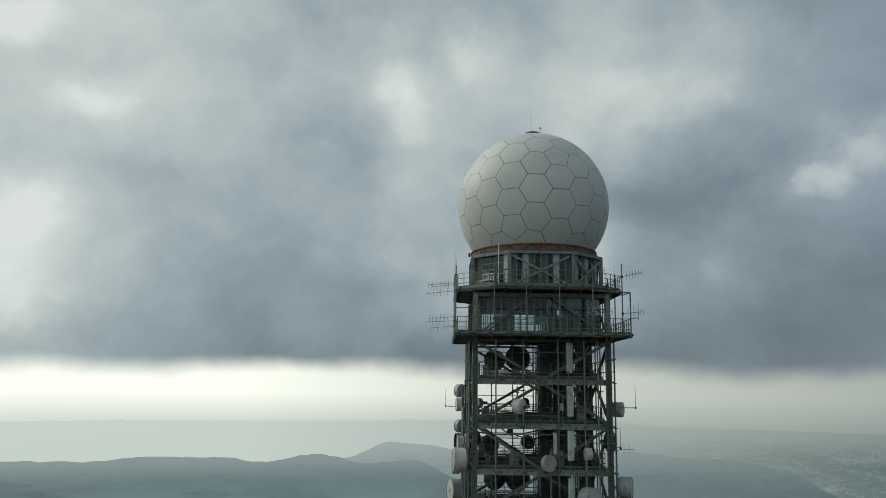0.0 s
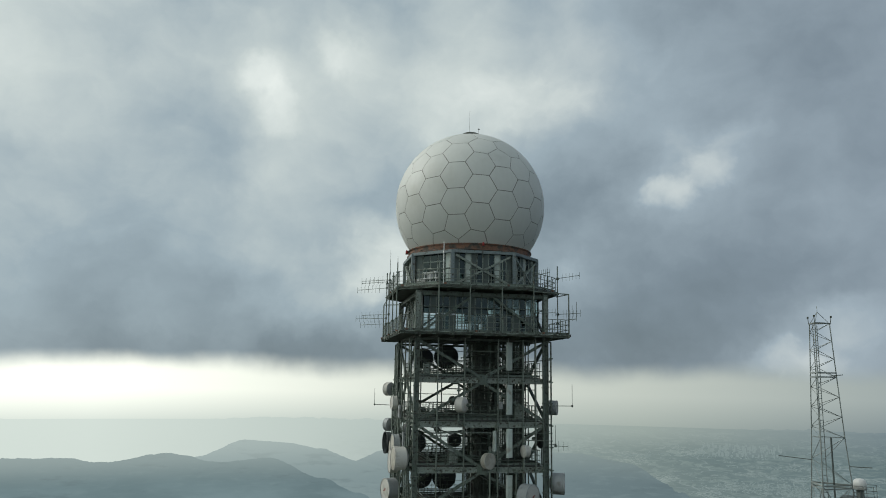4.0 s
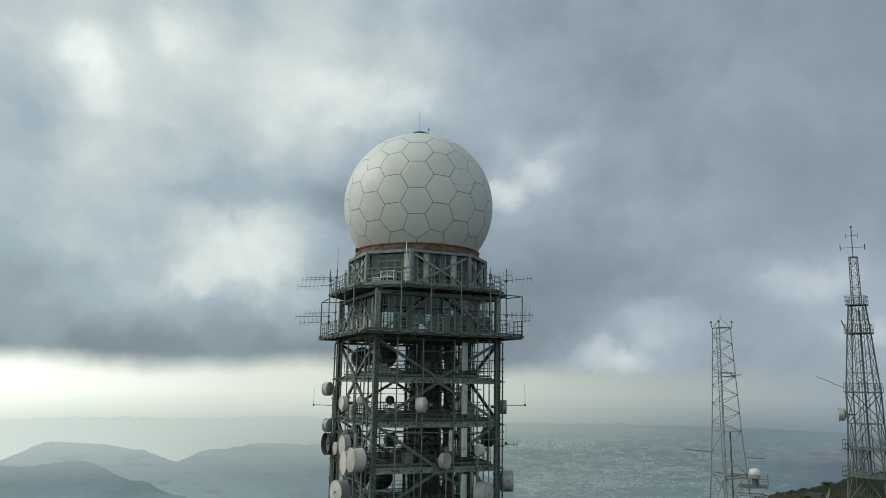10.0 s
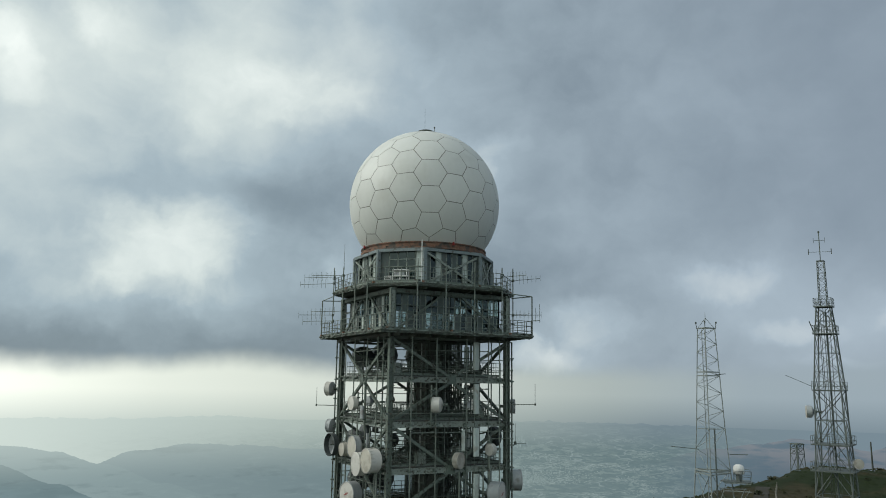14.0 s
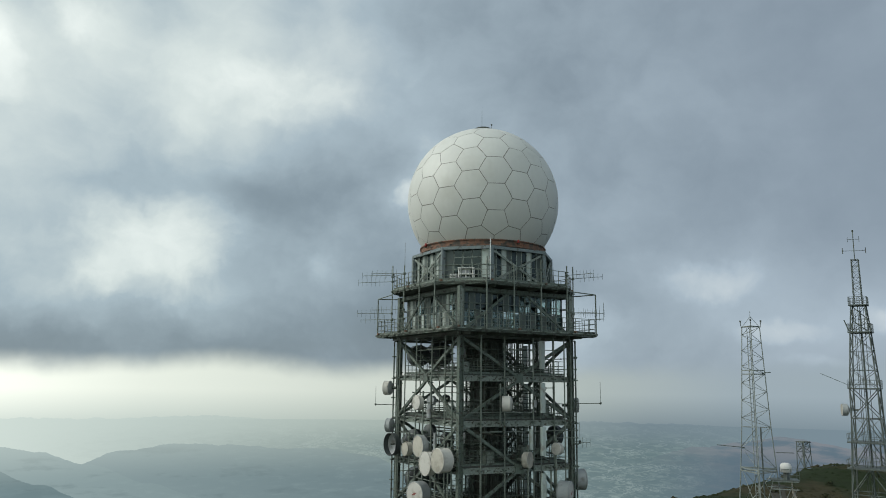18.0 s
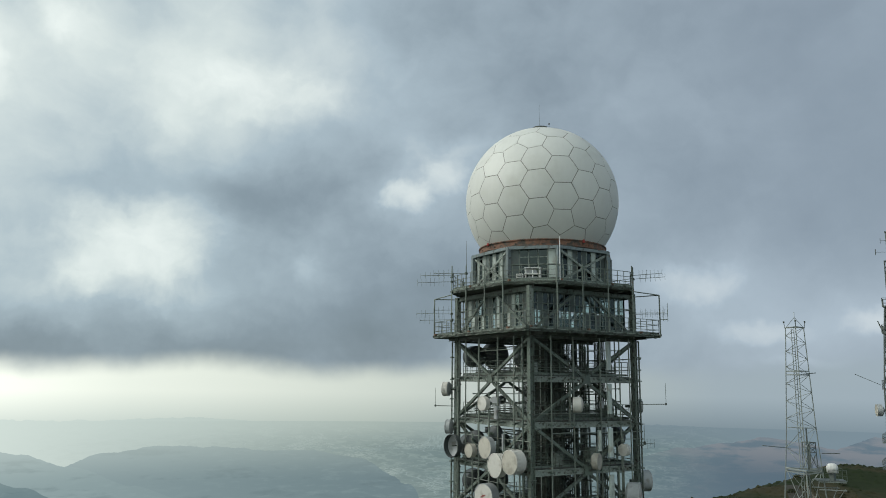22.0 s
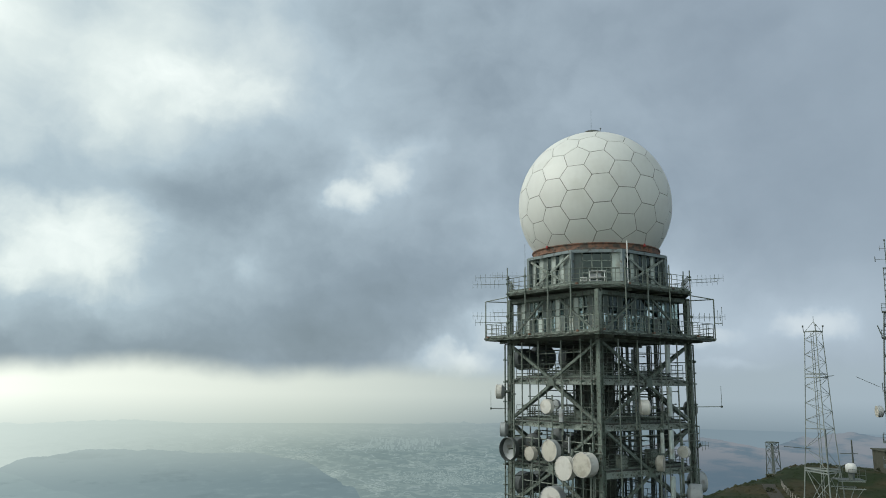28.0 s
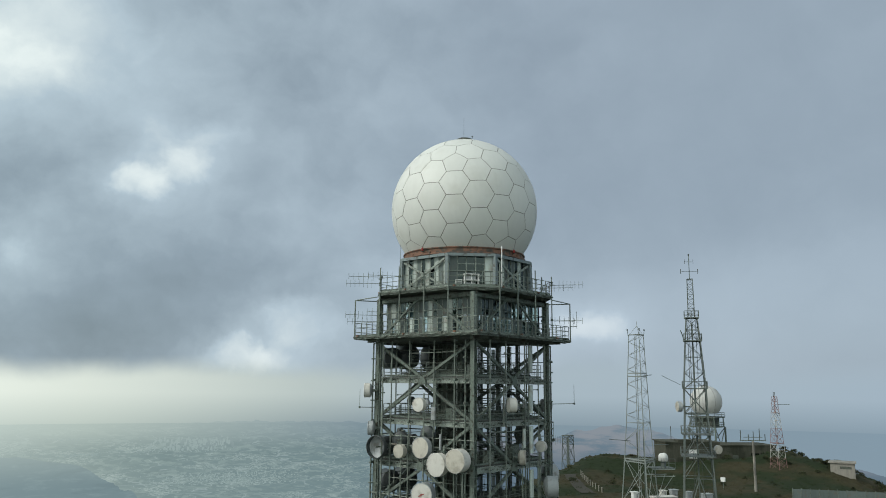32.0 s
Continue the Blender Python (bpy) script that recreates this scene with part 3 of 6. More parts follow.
def tube(bm, a, b, r, n=6, r2=None):
    a, b = Vector(a), Vector(b)
    d = (b - a).normalized()
    s = d.cross(Vector((0, 0, 1)))
    s = s.normalized() if s.length > 1e-4 else Vector((1, 0, 0))
    u = s.cross(d)
    ring = [(s * math.cos(2 * math.pi * i / n) + u * math.sin(2 * math.pi * i / n)) for i in range(n)]
    prism(bm, [a + q * r for q in ring], [b + q * (r if r2 is None else r2) for q in ring])


def box(bm, c, s):
    x, y, z = c
    w, d, h = s[0] / 2, s[1] / 2, s[2] / 2
    prism(bm, [(x - w, y - d, z - h), (x + w, y - d, z - h), (x + w, y + d, z - h), (x - w, y + d, z - h)],
          [(x - w, y - d, z + h), (x + w, y - d, z + h), (x + w, y + d, z + h), (x - w, y + d, z + h)])


def steel_beam(bm, a, b, w, h):
    """An I-section: two flanges and a web."""
    a, b = Vector(a), Vector(b)
    z = Vector((0, 0, 1))
    t = h * 0.09
    bar(bm, a + z * (h / 2 - t / 2), b + z * (h / 2 - t / 2), w, t)
    bar(bm, a - z * (h / 2 - t / 2), b - z * (h / 2 - t / 2), w, t)
    bar(bm, a, b, w * 0.18, h - 2 * t)


def one(make, *args, **kw):
    bm = bmesh.new()
    make(bm, *args, **kw)
    return bm


def lathe(bm, profile, n=28):
    """Turns a profile of (radius, height) round z."""
    rows = []
    for r, z in profile:
        rows.append([bm.verts.new((0, 0, z))] if r < 1e-6 else [bm.verts.new((r * math.cos(2 * math.pi * i / n), r * math.sin(2 * math.pi * i / n), z)) for i in range(n)])
    for a, b in zip(rows, rows[1:]):
        for i in range(n):
            j = (i + 1) % n
            if len(a) == 1:
                bm.faces.new((a[0], b[j], b[i]))
            elif len(b) == 1:
                bm.faces.new((a[i], a[j], b[0]))
            else:
                bm.faces.new((a[i], a[j], b[j], b[i]))


# ---- ground, far land ----
EYE_Z = 24.3


def ground_height(x, y):
    r = math.hypot(x, y)
    z = 5.2 + 2.9 * math.exp(-((x - 121) / 17) ** 2 - ((y - 53) / 11) ** 2) + 1.6 * math.exp(-((x - 142) / 14) ** 2 - ((y - 8) / 16) ** 2)
    z += 2.2 * math.exp(-((x - 136) / 16) ** 2 - ((y - 28) / 14) ** 2)
    z += 3.0 * math.exp(-((x - 146) / 9) ** 2 - ((y - 20) / 6) ** 2) - 0.33 * max(0.0, 10 - y) * min(1.0, max(0.0, (x - 118) / 22))
    z += 1.6 * math.exp(-((x - 136) / 9) ** 2 - ((y - 4) / 8) ** 2)
    z += 1.2 * math.exp(-((x - 127) / 9) ** 2 - ((y - 28) / 12) ** 2)
    z += 2.6 * math.exp(-((x - 62) / 16) ** 2 - ((y - 12) / 14) ** 2)
    z -= 0.62 * max(0.0, y - 0.2 * x - 34) + 0.3 * max(0.0, -y - 14 + 0.02 * x) + 0.3 * max(0.0, x - 158) + 0.35 * max(0.0, -x - 22)
    z += 0.9 * noise.noise(Vector((x * 0.05, y * 0.05, 0))) + 0.3 * noise.noise(Vector((x * 0.2, y * 0.2, 4)))
    low = EYE_Z - r * math.tan(radians(9.6 if r < 4300 else 9.6 - 6.95 * min(1.0, (r - 4300) / 600)))
    return max(z, min(low, -95.0)) if r < 2500 else low


def polar_sheet(radii, steps, height):
    bm = bmesh.new()
    rows = [[bm.verts.new((r * math.sin(2 * math.pi * i / steps), r * math.cos(2 * math.pi * i / steps), height(r * math.sin(2 * math.pi * i / steps), r * math.cos(2 * math.pi * i / steps)))) for i in range(steps)] for r in radii]
    c = bm.verts.new((0, 0, height(0, 0)))
    for i in range(steps):
        bm.faces.new((c, rows[0][(i + 1) % steps], rows[0][i]))
        for a, b in zip(rows, rows[1:]):
            bm.faces.new((a[i], a[(i + 1) % steps], b[(i + 1) % steps], b[i]))
    bm.normal_update()
    return bm


GRASS = material("rough_hill_grass", (0.018, 0.027, 0.0115), 0.95, 0.0, (0.040, 0.037, 0.020), 0.09, 0.47, 0.4, 0.7, 0.6)
for dull in (GRASS, LEAF, WALL_MOSSY, ASPHALT):
    dull.node_tree.nodes["Principled BSDF"].inputs["Specular IOR Level"].default_value = 0.12
ground = part("ground", polar_sheet([3 * 1.035 ** i for i in range(209)] + [4020 + 29.0 * i for i in range(31)], 260, ground_height), GRASS, None, smooth=True)
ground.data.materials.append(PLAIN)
# beyond 700 m the sheet takes the glowing plain with its painted haze
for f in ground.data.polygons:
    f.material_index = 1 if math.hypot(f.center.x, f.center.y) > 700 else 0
tagged(ground, "grassy hilltop falling away to a hazy plain", "ground", kind="structure")


def ridge(name, mat, label, r, depth, peaks, rough):
    """A far range of hills: a crest by compass and height over the level, with slopes before and behind it."""
    bm = bmesh.new()
    n = int((peaks[-1][0] - peaks[0][0]) / 0.09)
    rows = []
    for i in range(n + 1):
        a = peaks[0][0] + (peaks[-1][0] - peaks[0][0]) * i / n
        for p, q in zip(peaks, peaks[1:]):
            if p[0] <= a <= q[0] + 1e-6:
                w = (a - p[0]) / (q[0] - p[0])
                w = w * w * (3 - 2 * w)
                e = p[1] + (q[1] - p[1]) * w
        e += rough * (noise.fractal(Vector((a * 0.9, r * 0.01, 0)), 1.0, 2.0, 5))
        e += 0.035 * noise.fractal(Vector((a * 7.0, r * 0.02, 3)), 0.8, 2.0, 4)
        col = []
        for k, share_of in ((-1.0, 0.0), (-0.66, 0.3), (-0.33, 0.68), (-0.12, 0.9), (0.0, 1.0), (0.3, 0.4)):
            d = r + depth * k + (depth * 0.1 * noise.noise(Vector((a * 1.3, k * 4, r))) if k else 0)
            low = -10.0
            ang = low + (e - low) * share_of
            col.append(bm.verts.new((d * math.sin(radians(a)), d * math.cos(radians(a)), EYE_Z + d * math.tan(radians(ang)))))
        rows.append(col)
    for u, v in zip(rows, rows[1:]):
        for k in range(5):
            bm.faces.new((u[k], v[k], v[k + 1], u[k + 1]))
    return tagged(part(name, bm, mat, None, smooth=True), label, "hills", kind="structure")


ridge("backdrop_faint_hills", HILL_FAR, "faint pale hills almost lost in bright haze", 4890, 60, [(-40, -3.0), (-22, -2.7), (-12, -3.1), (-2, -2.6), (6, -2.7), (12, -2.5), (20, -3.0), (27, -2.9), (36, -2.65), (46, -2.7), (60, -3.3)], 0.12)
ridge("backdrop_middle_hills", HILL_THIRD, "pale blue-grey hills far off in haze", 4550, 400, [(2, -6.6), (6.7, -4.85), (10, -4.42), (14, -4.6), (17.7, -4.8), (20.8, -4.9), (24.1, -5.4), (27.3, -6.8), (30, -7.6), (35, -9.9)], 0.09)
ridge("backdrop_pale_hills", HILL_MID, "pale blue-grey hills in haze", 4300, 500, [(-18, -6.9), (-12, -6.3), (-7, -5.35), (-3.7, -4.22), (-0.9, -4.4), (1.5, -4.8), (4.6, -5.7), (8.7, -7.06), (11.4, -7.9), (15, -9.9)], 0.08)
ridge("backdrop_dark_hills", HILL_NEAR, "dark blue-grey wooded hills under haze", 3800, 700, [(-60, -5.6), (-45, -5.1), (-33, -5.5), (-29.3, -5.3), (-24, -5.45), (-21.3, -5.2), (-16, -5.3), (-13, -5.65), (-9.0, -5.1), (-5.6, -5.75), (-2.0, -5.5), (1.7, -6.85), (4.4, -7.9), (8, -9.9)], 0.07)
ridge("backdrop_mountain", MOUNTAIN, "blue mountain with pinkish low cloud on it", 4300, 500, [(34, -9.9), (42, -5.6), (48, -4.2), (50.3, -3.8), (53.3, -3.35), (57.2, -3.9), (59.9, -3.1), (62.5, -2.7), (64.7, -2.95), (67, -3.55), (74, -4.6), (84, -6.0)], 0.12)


def town(name, label, middle, spread, r0, r1, count, size, tall, mat=TOWN):
    bm = bmesh.new()
    for _ in range(count):
        a, r = radians(random.gauss(middle, spread)), random.uniform(r0, r1)
        x, y = r * math.sin(a), r * math.cos(a)
        z = ground_height(x, y)
        w, d, h = random.uniform(*size), random.uniform(*size), random.uniform(*tall)
        box(bm, (x, y, z + h / 2 - 1), (w, d, h + 2))
    return tagged(part(name, bm, mat), label, "town", kind="stuff")


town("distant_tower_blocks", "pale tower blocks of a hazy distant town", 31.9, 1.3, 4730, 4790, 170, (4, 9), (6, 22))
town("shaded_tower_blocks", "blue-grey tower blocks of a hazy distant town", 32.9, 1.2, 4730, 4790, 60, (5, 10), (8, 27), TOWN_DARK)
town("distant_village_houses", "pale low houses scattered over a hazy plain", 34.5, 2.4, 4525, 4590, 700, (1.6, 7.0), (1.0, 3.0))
for k in range(9):
    mid_az = random.uniform(24, 37)
    rr = random.uniform(4560, 4800)
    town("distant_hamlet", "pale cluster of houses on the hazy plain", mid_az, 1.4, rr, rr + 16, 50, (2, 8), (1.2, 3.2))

# ---- the radar tower: steel frame ----
LEG = 4.75
LEVELS = [27.35, 24.54, 21.45, 18.33, 15.2, 12.1, 9.0, 5.6]
tower = thing("steel_tower", (0, 0, 5.4), "weathered grey-green square lattice steel tower with grated floors", "tower")
for sx in (-1, 1):
    for sy in (-1, 1):
        bm = bmesh.new()
        x, y = sx * LEG, sy * LEG
        # boxed column of two flanges and a web with cap plates at each floor
        box(bm, (x - 0.16, y, 18.1), (0.05, 0.36, 25.6))
        box(bm, (x + 0.16, y, 18.1), (0.05, 0.36, 25.6))
        box(bm, (x, y, 18.1), (0.27, 0.10, 25.6))
        for z in LEVELS[1:-1]:
            box(bm, (x, y, z + 0.42), (0.46, 0.46, 0.05))
            box(bm, (x, y, z - 0.42), (0.46, 0.46, 0.05))
        part("leg", bm, STEEL, tower)
CORNERS = [(-LEG, -LEG), (LEG, -LEG), (LEG, LEG), (-LEG, LEG)]
for i, z in enumerate(LEVELS):
    for k in range(4):
        (x0, y0), (x1, y1) = CORNERS[k], CORNERS[(k + 1) % 4]
        dx, dy = (x1 - x0) / (2 * LEG), (y1 - y0) / (2 * LEG)
        a, b = Vector((x0 + dx * 0.19, y0 + dy * 0.19, z)), Vector((x1 - dx * 0.19, y1 - dy * 0.19, z))
        if i:
            part("beam", one(steel_beam, a, b, 0.26, 0.40), STEEL_PALE if i < 4 else STEEL, tower)
        if i + 1 < len(LEVELS):
            z2 = LEVELS[i + 1]
            mid_top, mid_low = (a + b) / 2, (a + b) / 2 + Vector((0, 0, z2 - z))
            out = Vector((dy, -dx, 0)) * 0.02
            if i % 2 == 0:
                pairs = ((a + Vector((0, 0, -0.1)), mid_low + Vector((-dx * 0.25, -dy * 0.25, 0.28))), (b + Vector((0, 0, -0.1)), mid_low + Vector((dx * 0.25, dy * 0.25, 0.28))))
            else:
                pairs = ((mid_top + Vector((-dx * 0.25, -dy * 0.25, -0.28)), a + Vector((0, 0, z2 - z + 0.3))), (mid_top + Vector((dx * 0.25, dy * 0.25, -0.28)), b + Vector((0, 0, z2 - z + 0.3))))
            for p, q in pairs:
                part("brace", one(bar, p + out, q + out, 0.16, 0.2), STEEL, tower)
            if i % 2 == 0 and i + 1 < len(LEVELS):
                g = bmesh.new()
                m = mid_low
                t = Vector((dx, dy, 0))
                n = Vector((dy, -dx, 0)) * 0.16
                prism(g, [m - t * 0.38 + n + Vector((0, 0, -0.3)), m + t * 0.38 + n + Vector((0, 0, -0.3)), m + t * 0.28 + n + Vector((0, 0, 0.34)), m - t * 0.28 + n + Vector((0, 0, 0.34))],
                      [m - t * 0.38 + n * 1.15 + Vector((0, 0, -0.3)), m + t * 0.38 + n * 1.15 + Vector((0, 0, -0.3)), m + t * 0.28 + n * 1.15 + Vector((0, 0, 0.34)), m - t * 0.28 + n * 1.15 + Vector((0, 0, 0.34))])
                part("gusset_plate", g, STEEL, tower)
    if 0 < i < 6:
        # walkway of grating round an open well, with the joists under it
        bm = bmesh.new()
        for c, s in (((0, -3.75, z + 0.24), (8.9, 1.5, 0.06)), ((0, 3.75, z + 0.24), (8.9, 1.5, 0.06)), ((-3.75, 0, z + 0.24), (1.5, 6.0, 0.06)), ((3.0, 0.6, z + 0.24), (3.0, 4.8, 0.06))):
            box(bm, c, s)
        part("floor_grating", bm, GRATING, tower)
        for y in (-3.0, -1.0, 1.0, 3.0):
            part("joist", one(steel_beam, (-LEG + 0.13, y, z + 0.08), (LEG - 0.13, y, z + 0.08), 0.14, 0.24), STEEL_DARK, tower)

# shaft of the lift and cables: corner posts, rails, part cladding
shaft = thing("lift_shaft", (2.5, 1.9, 5.4), "dark part-clad lift and cable shaft inside the tower", "shaft")
x0, x1, y0, y1 = 0.9, 2.45, 0.9, 2.9
for x, y in ((x0, y0), (x1, y0), (x1, y1), (x0, y1)):
    part("corner_post", one(box, (x, y, 16.8), (0.16, 0.16, 22.2)), STEEL, shaft)
for k in range(5):
    xa = x0 + 0.08 + (x1 - x0 - 0.16) * k / 5
    part("cladding_sheet", one(box, (xa + 0.14, y0, 16.8), (0.26, 0.05, 22.2)), STEEL_DARK if k % 3 else STEEL, shaft)
    ya = y0 + 0.08 + (y1 - y0 - 0.16) * k / 5
    part("cladding_sheet", one(box, (x0, ya + 0.18, 16.8), (0.05, 0.33, 22.2)), STEEL_DARK, shaft)
for k in (1, 2, 4):
    xa = x0 + 0.08 + (x1 - x0 - 0.16) * k / 5
    part("cladding_sheet", one(box, (xa + 0.14, y1, 16.8), (0.26, 0.05, 22.2)), STEEL_DARK, shaft)
for z in [6.4 + 1.03 * k for k in range(20)]:
    for a, b in (((x0, y0), (x0, y1)), ((x0, y1), (x1, y1)), ((x1, y0), (x1, y1)), ((x0, y0), (x1, y0))):
        shift = Vector((0.0, -0.06, 0.0)) if a[1] == b[1] == y0 else Vector((-0.06, 0.0, 0.0)) if a[0] == b[0] == x0 else Vector((0, 0, 0))
        part("rail", one(bar, Vector((*a, z)) + shift, Vector((*b, z)) + shift, 0.07, 0.09), STEEL, shaft)
for k, (x, y) in enumerate(((0.55, 1.1), (0.6, 2.2), (0.3, 2.9), (2.75, 1.2), (2.8, 2.4), (1.1, 3.4))):
    part("riser", one(tube, (x, y, 5.6), (x, y, 27.5), 0.07 if k % 2 else 0.05, 6), STEEL if k % 3 else WALL_WHITE, shaft)
# open cable shaft beside it, with a run of pale sheets
duct = thing("cable_shaft", (3.9, 0.8, 5.4), "open lattice cable shaft with feeder cables and pale sheets", "shaft")
u0, u1, v0, v1 = 3.25, 4.45, 0.0, 1.6
for x, y in ((u0, v0), (u1, v0), (u1, v1), (u0, v1)):
    part("corner_post", one(box, (x, y, 16.8), (0.12, 0.12, 22.2)), STEEL, duct)
for z in [6.0 + 0.78 * k for k in range(27)]:
    for a, b in (((u0, v0), (u1, v0)), ((u0, v0), (u0, v1)), ((u1, v0), (u1, v1))):
        part("rail", one(bar, (*a, z), (*b, z), 0.05, 0.06), STEEL, duct)
for z0, z1 in ((19.0, 21.1), (21.9, 24.2), (24.9, 27.2), (15.8, 18.0)):
    part("pale_sheet", one(box, (4.1, v0 + 0.08, (z0 + z1) / 2), (0.46, 0.04, z1 - z0)), WALL_WHITE, duct, "milky translucent sheet")
for k in range(9):
    part("feeder_cable", one(tube, (u0 + 0.12 + 0.12 * k, v1 - 0.1 - 0.05 * (k % 3), 5.6), (u0 + 0.12 + 0.12 * k, v1 - 0.1 - 0.05 * (k % 3), 27.4), 0.04, 5), STEEL_DARK, duct)

# stair flights in the well
stairs = thing("steel_stairs", (3.6, 2.5, 15.2), "dark zigzag steel stairs with handrails in the tower", "stairs")
for i in range(1, 5):
    za, zb = LEVELS[i] + 0.27, LEVELS[i - 1] + 0.27
    if i == 1:
        zb = 27.2
    for y, (xa, xb), (u, v) in ((2.1, (2.75, 4.45), (za, (za + zb) / 2)), (3.0, (4.45, 2.75), ((za + zb) / 2, zb))):
        for s in (-0.42, 0.42):
            part("stringer", one(bar, (xa, y + s, u), (xb, y + s, v), 0.05, 0.22), STEEL_DARK, stairs)
            part("handrail", one(tube, (xa, y + s, u + 1.0), (xb, y + s, v + 1.0), 0.025, 5), STEEL, stairs)
        for j in range(9):
            w = (j + 0.5) / 9
            part("tread", one(box, (xa + (xb - xa) * w, y, u + (v - u) * w), (0.26, 0.8, 0.04)), STEEL_DARK, stairs)


# ---- guard rails ----
def railing(p, q, z, label, height=1.1, rails=3, gap=1.3, r=0.026, mat=PIPE):
    p, q = Vector((*p, z)), Vector((*q, z))
    t = thing("guard_railing", (p + q) / 2, label, "railing", "guard railings on the tower")
    n = max(1, round((q - p).length / gap))
    for i in range(n + 1):
        c = p + (q - p) * i / n
        part("post", one(tube, c, c + Vector((0, 0, height + 0.02)), r, 6), mat, t)
    for k in range(rails):
        h = height * (k + 1) / rails
        part("rail", one(tube, p + Vector((0, 0, h)), q + Vector((0, 0, h)), r * 0.85, 6), mat, t)
    part("toe_board", one(bar, p + Vector((0, 0, 0.1)), q + Vector((0, 0, 0.1)), 0.02, 0.14), STEEL, t)
    return t


for z in LEVELS[1:5]:
    for k in range(4):
        (xa, ya), (xb, yb) = CORNERS[k], CORNERS[(k + 1) % 4]
        f = 4.42 / LEG
        railing((xa * f, ya * f), (xb * f, yb * f), z + 0.27, "weathered tube guard railing along a grated tower floor", 1.05, 3, 0.62, 0.022, STEEL)
    railing((-3.0, -3.0), (3.0, -3.0), z + 0.27, "dark inner railing round the tower's open well", 1.05, 2, 1.5, 0.022, STEEL_DARK)
    railing((-3.0, -3.0), (-3.0, 3.0), z + 0.27, "dark inner railing round the tower's open well", 1.05, 2, 1.5, 0.022, STEEL_DARK)

# ---- lower platform: square deck on brackets ----
P = 6.14
lower = thing("lower_platform", (0, 0, 27.5), "square steel platform deck with a weathered pale edge", "platform")
part("deck", one(box, (0, 0, 27.83), (2 * P - 0.1, 2 * P - 0.1, 0.08)), GRATING, lower)
for a, b in (((-P, -P), (P, -P)), ((P, -P), (P, P)), ((P, P), (-P, P)), ((-P, P), (-P, -P))):
    v = (Vector((*b, 0)) - Vector((*a, 0))).normalized() * 0.03
    edge = part("edge_channel", one(bar, Vector((*a, 27.76)) + v, Vector((*b, 27.76)) - v, 0.06, 0.18), STEEL, lower)
    # thin paler strip along the top of each edge channel
    part("edge_lip", one(bar, Vector((*a, 27.875)) + v, Vector((*b, 27.875)) - v, 0.09, 0.045), STEEL_PALE, edge, "thin pale lip")
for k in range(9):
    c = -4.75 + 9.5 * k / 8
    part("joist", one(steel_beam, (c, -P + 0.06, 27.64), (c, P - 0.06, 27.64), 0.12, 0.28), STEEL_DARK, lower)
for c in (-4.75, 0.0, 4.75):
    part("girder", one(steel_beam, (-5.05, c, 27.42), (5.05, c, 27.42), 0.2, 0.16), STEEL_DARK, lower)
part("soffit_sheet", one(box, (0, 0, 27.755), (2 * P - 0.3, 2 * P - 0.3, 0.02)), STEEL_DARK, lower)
for a, b in (((-P, -P), (P, -P)), ((P, -P), (P, P)), ((P, P), (-P, P)), ((-P, P), (-P, -P))):
    f = (P - 0.06) / P
    railing((a[0] * f, a[1] * f), (b[0] * f, b[1] * f), 27.88, "galvanised tube guard railing round the square platform", 1.1, 3, 0.62)

# ---- lower room between the platforms ----
R1 = 4.32


def panel_wall(t, a, b, z0, z1, n, kinds, out, low=None):
    """Mullions with a sheet or pane between each pair; kinds: a letter for each bay; low: letters for a second row under it."""
    a, b = Vector((*a, 0)), Vector((*b, 0))
    for i in range(n + 1):
        c = a + (b - a) * i / n
        part("mullion", one(bar, c + Vector((0, 0, z0)), c + Vector((0, 0, z1)), 0.07, 0.09), STEEL_PALE, t)
    mats = {"g": WALL_PANEL, "w": WALL_WHITE, "c": GLASS, "d": DARK_GLASS}
    rows = [(z0, z1, kinds)] if not low else [(z0, z0 + (z1 - z0) * 0.52, low), (z0 + (z1 - z0) * 0.52, z1, kinds)]
    for u, v, letters in rows:
        part("sill_rail", one(bar, a + Vector((0, 0, u + 0.03)), b + Vector((0, 0, u + 0.03)), 0.07, 0.07), STEEL, t)
        for i in range(n):
            ch = letters[i % len(letters)]
            if ch == "-":
                continue
            p, q = a + (b - a) * (i + 0.07) / n, a + (b - a) * (i + 0.93) / n
            pane = part("pane" if ch in "cd" else "wall_sheet", one(bar, p + Vector((0, 0, (u + v) / 2)), q + Vector((0, 0, (u + v) / 2)), 0.03, v - u - 0.08), mats[ch], t)
            if ch in "cd":
                pane.visible_shadow = False
    part("head_rail", one(bar, a + Vector((0, 0, z1 - 0.03)), b + Vector((0, 0, z1 - 0.03)), 0.1, 0.1), STEEL, t)


room = thing("plant_room", (0, 0, 27.87), "square glazed plant room with grey sheets and steel mullions", "room")
zr0, zr1 = 27.87, 30.62
panel_wall(room, (-R1, -R1), (R1, -R1), zr0, zr1, 18, "dgddgddgddccdccdcc", None, "ccgdgcccccgdgdgdgd")
panel_wall(room, (-R1, R1), (-R1, -R1), zr0, zr1, 18, "gwgdcdggdwdggwcdgg", None, "gcwgdwdgcwgdwgdcgg")
panel_wall(room, (R1, R1), (-R1, R1), zr0, zr1, 14, "dgcgdgc-------", None, "----g---------")
panel_wall(room, (R1, -R1), (R1, R1), zr0, zr1, 14, "c-cc-gcc", None, "-cc-ccgc")
for sx, sy in CORNERS:
    part("corner_column", one(box, (sx, sy, 29.3), (0.30, 0.30, 2.85)), STEEL_PALE, room)
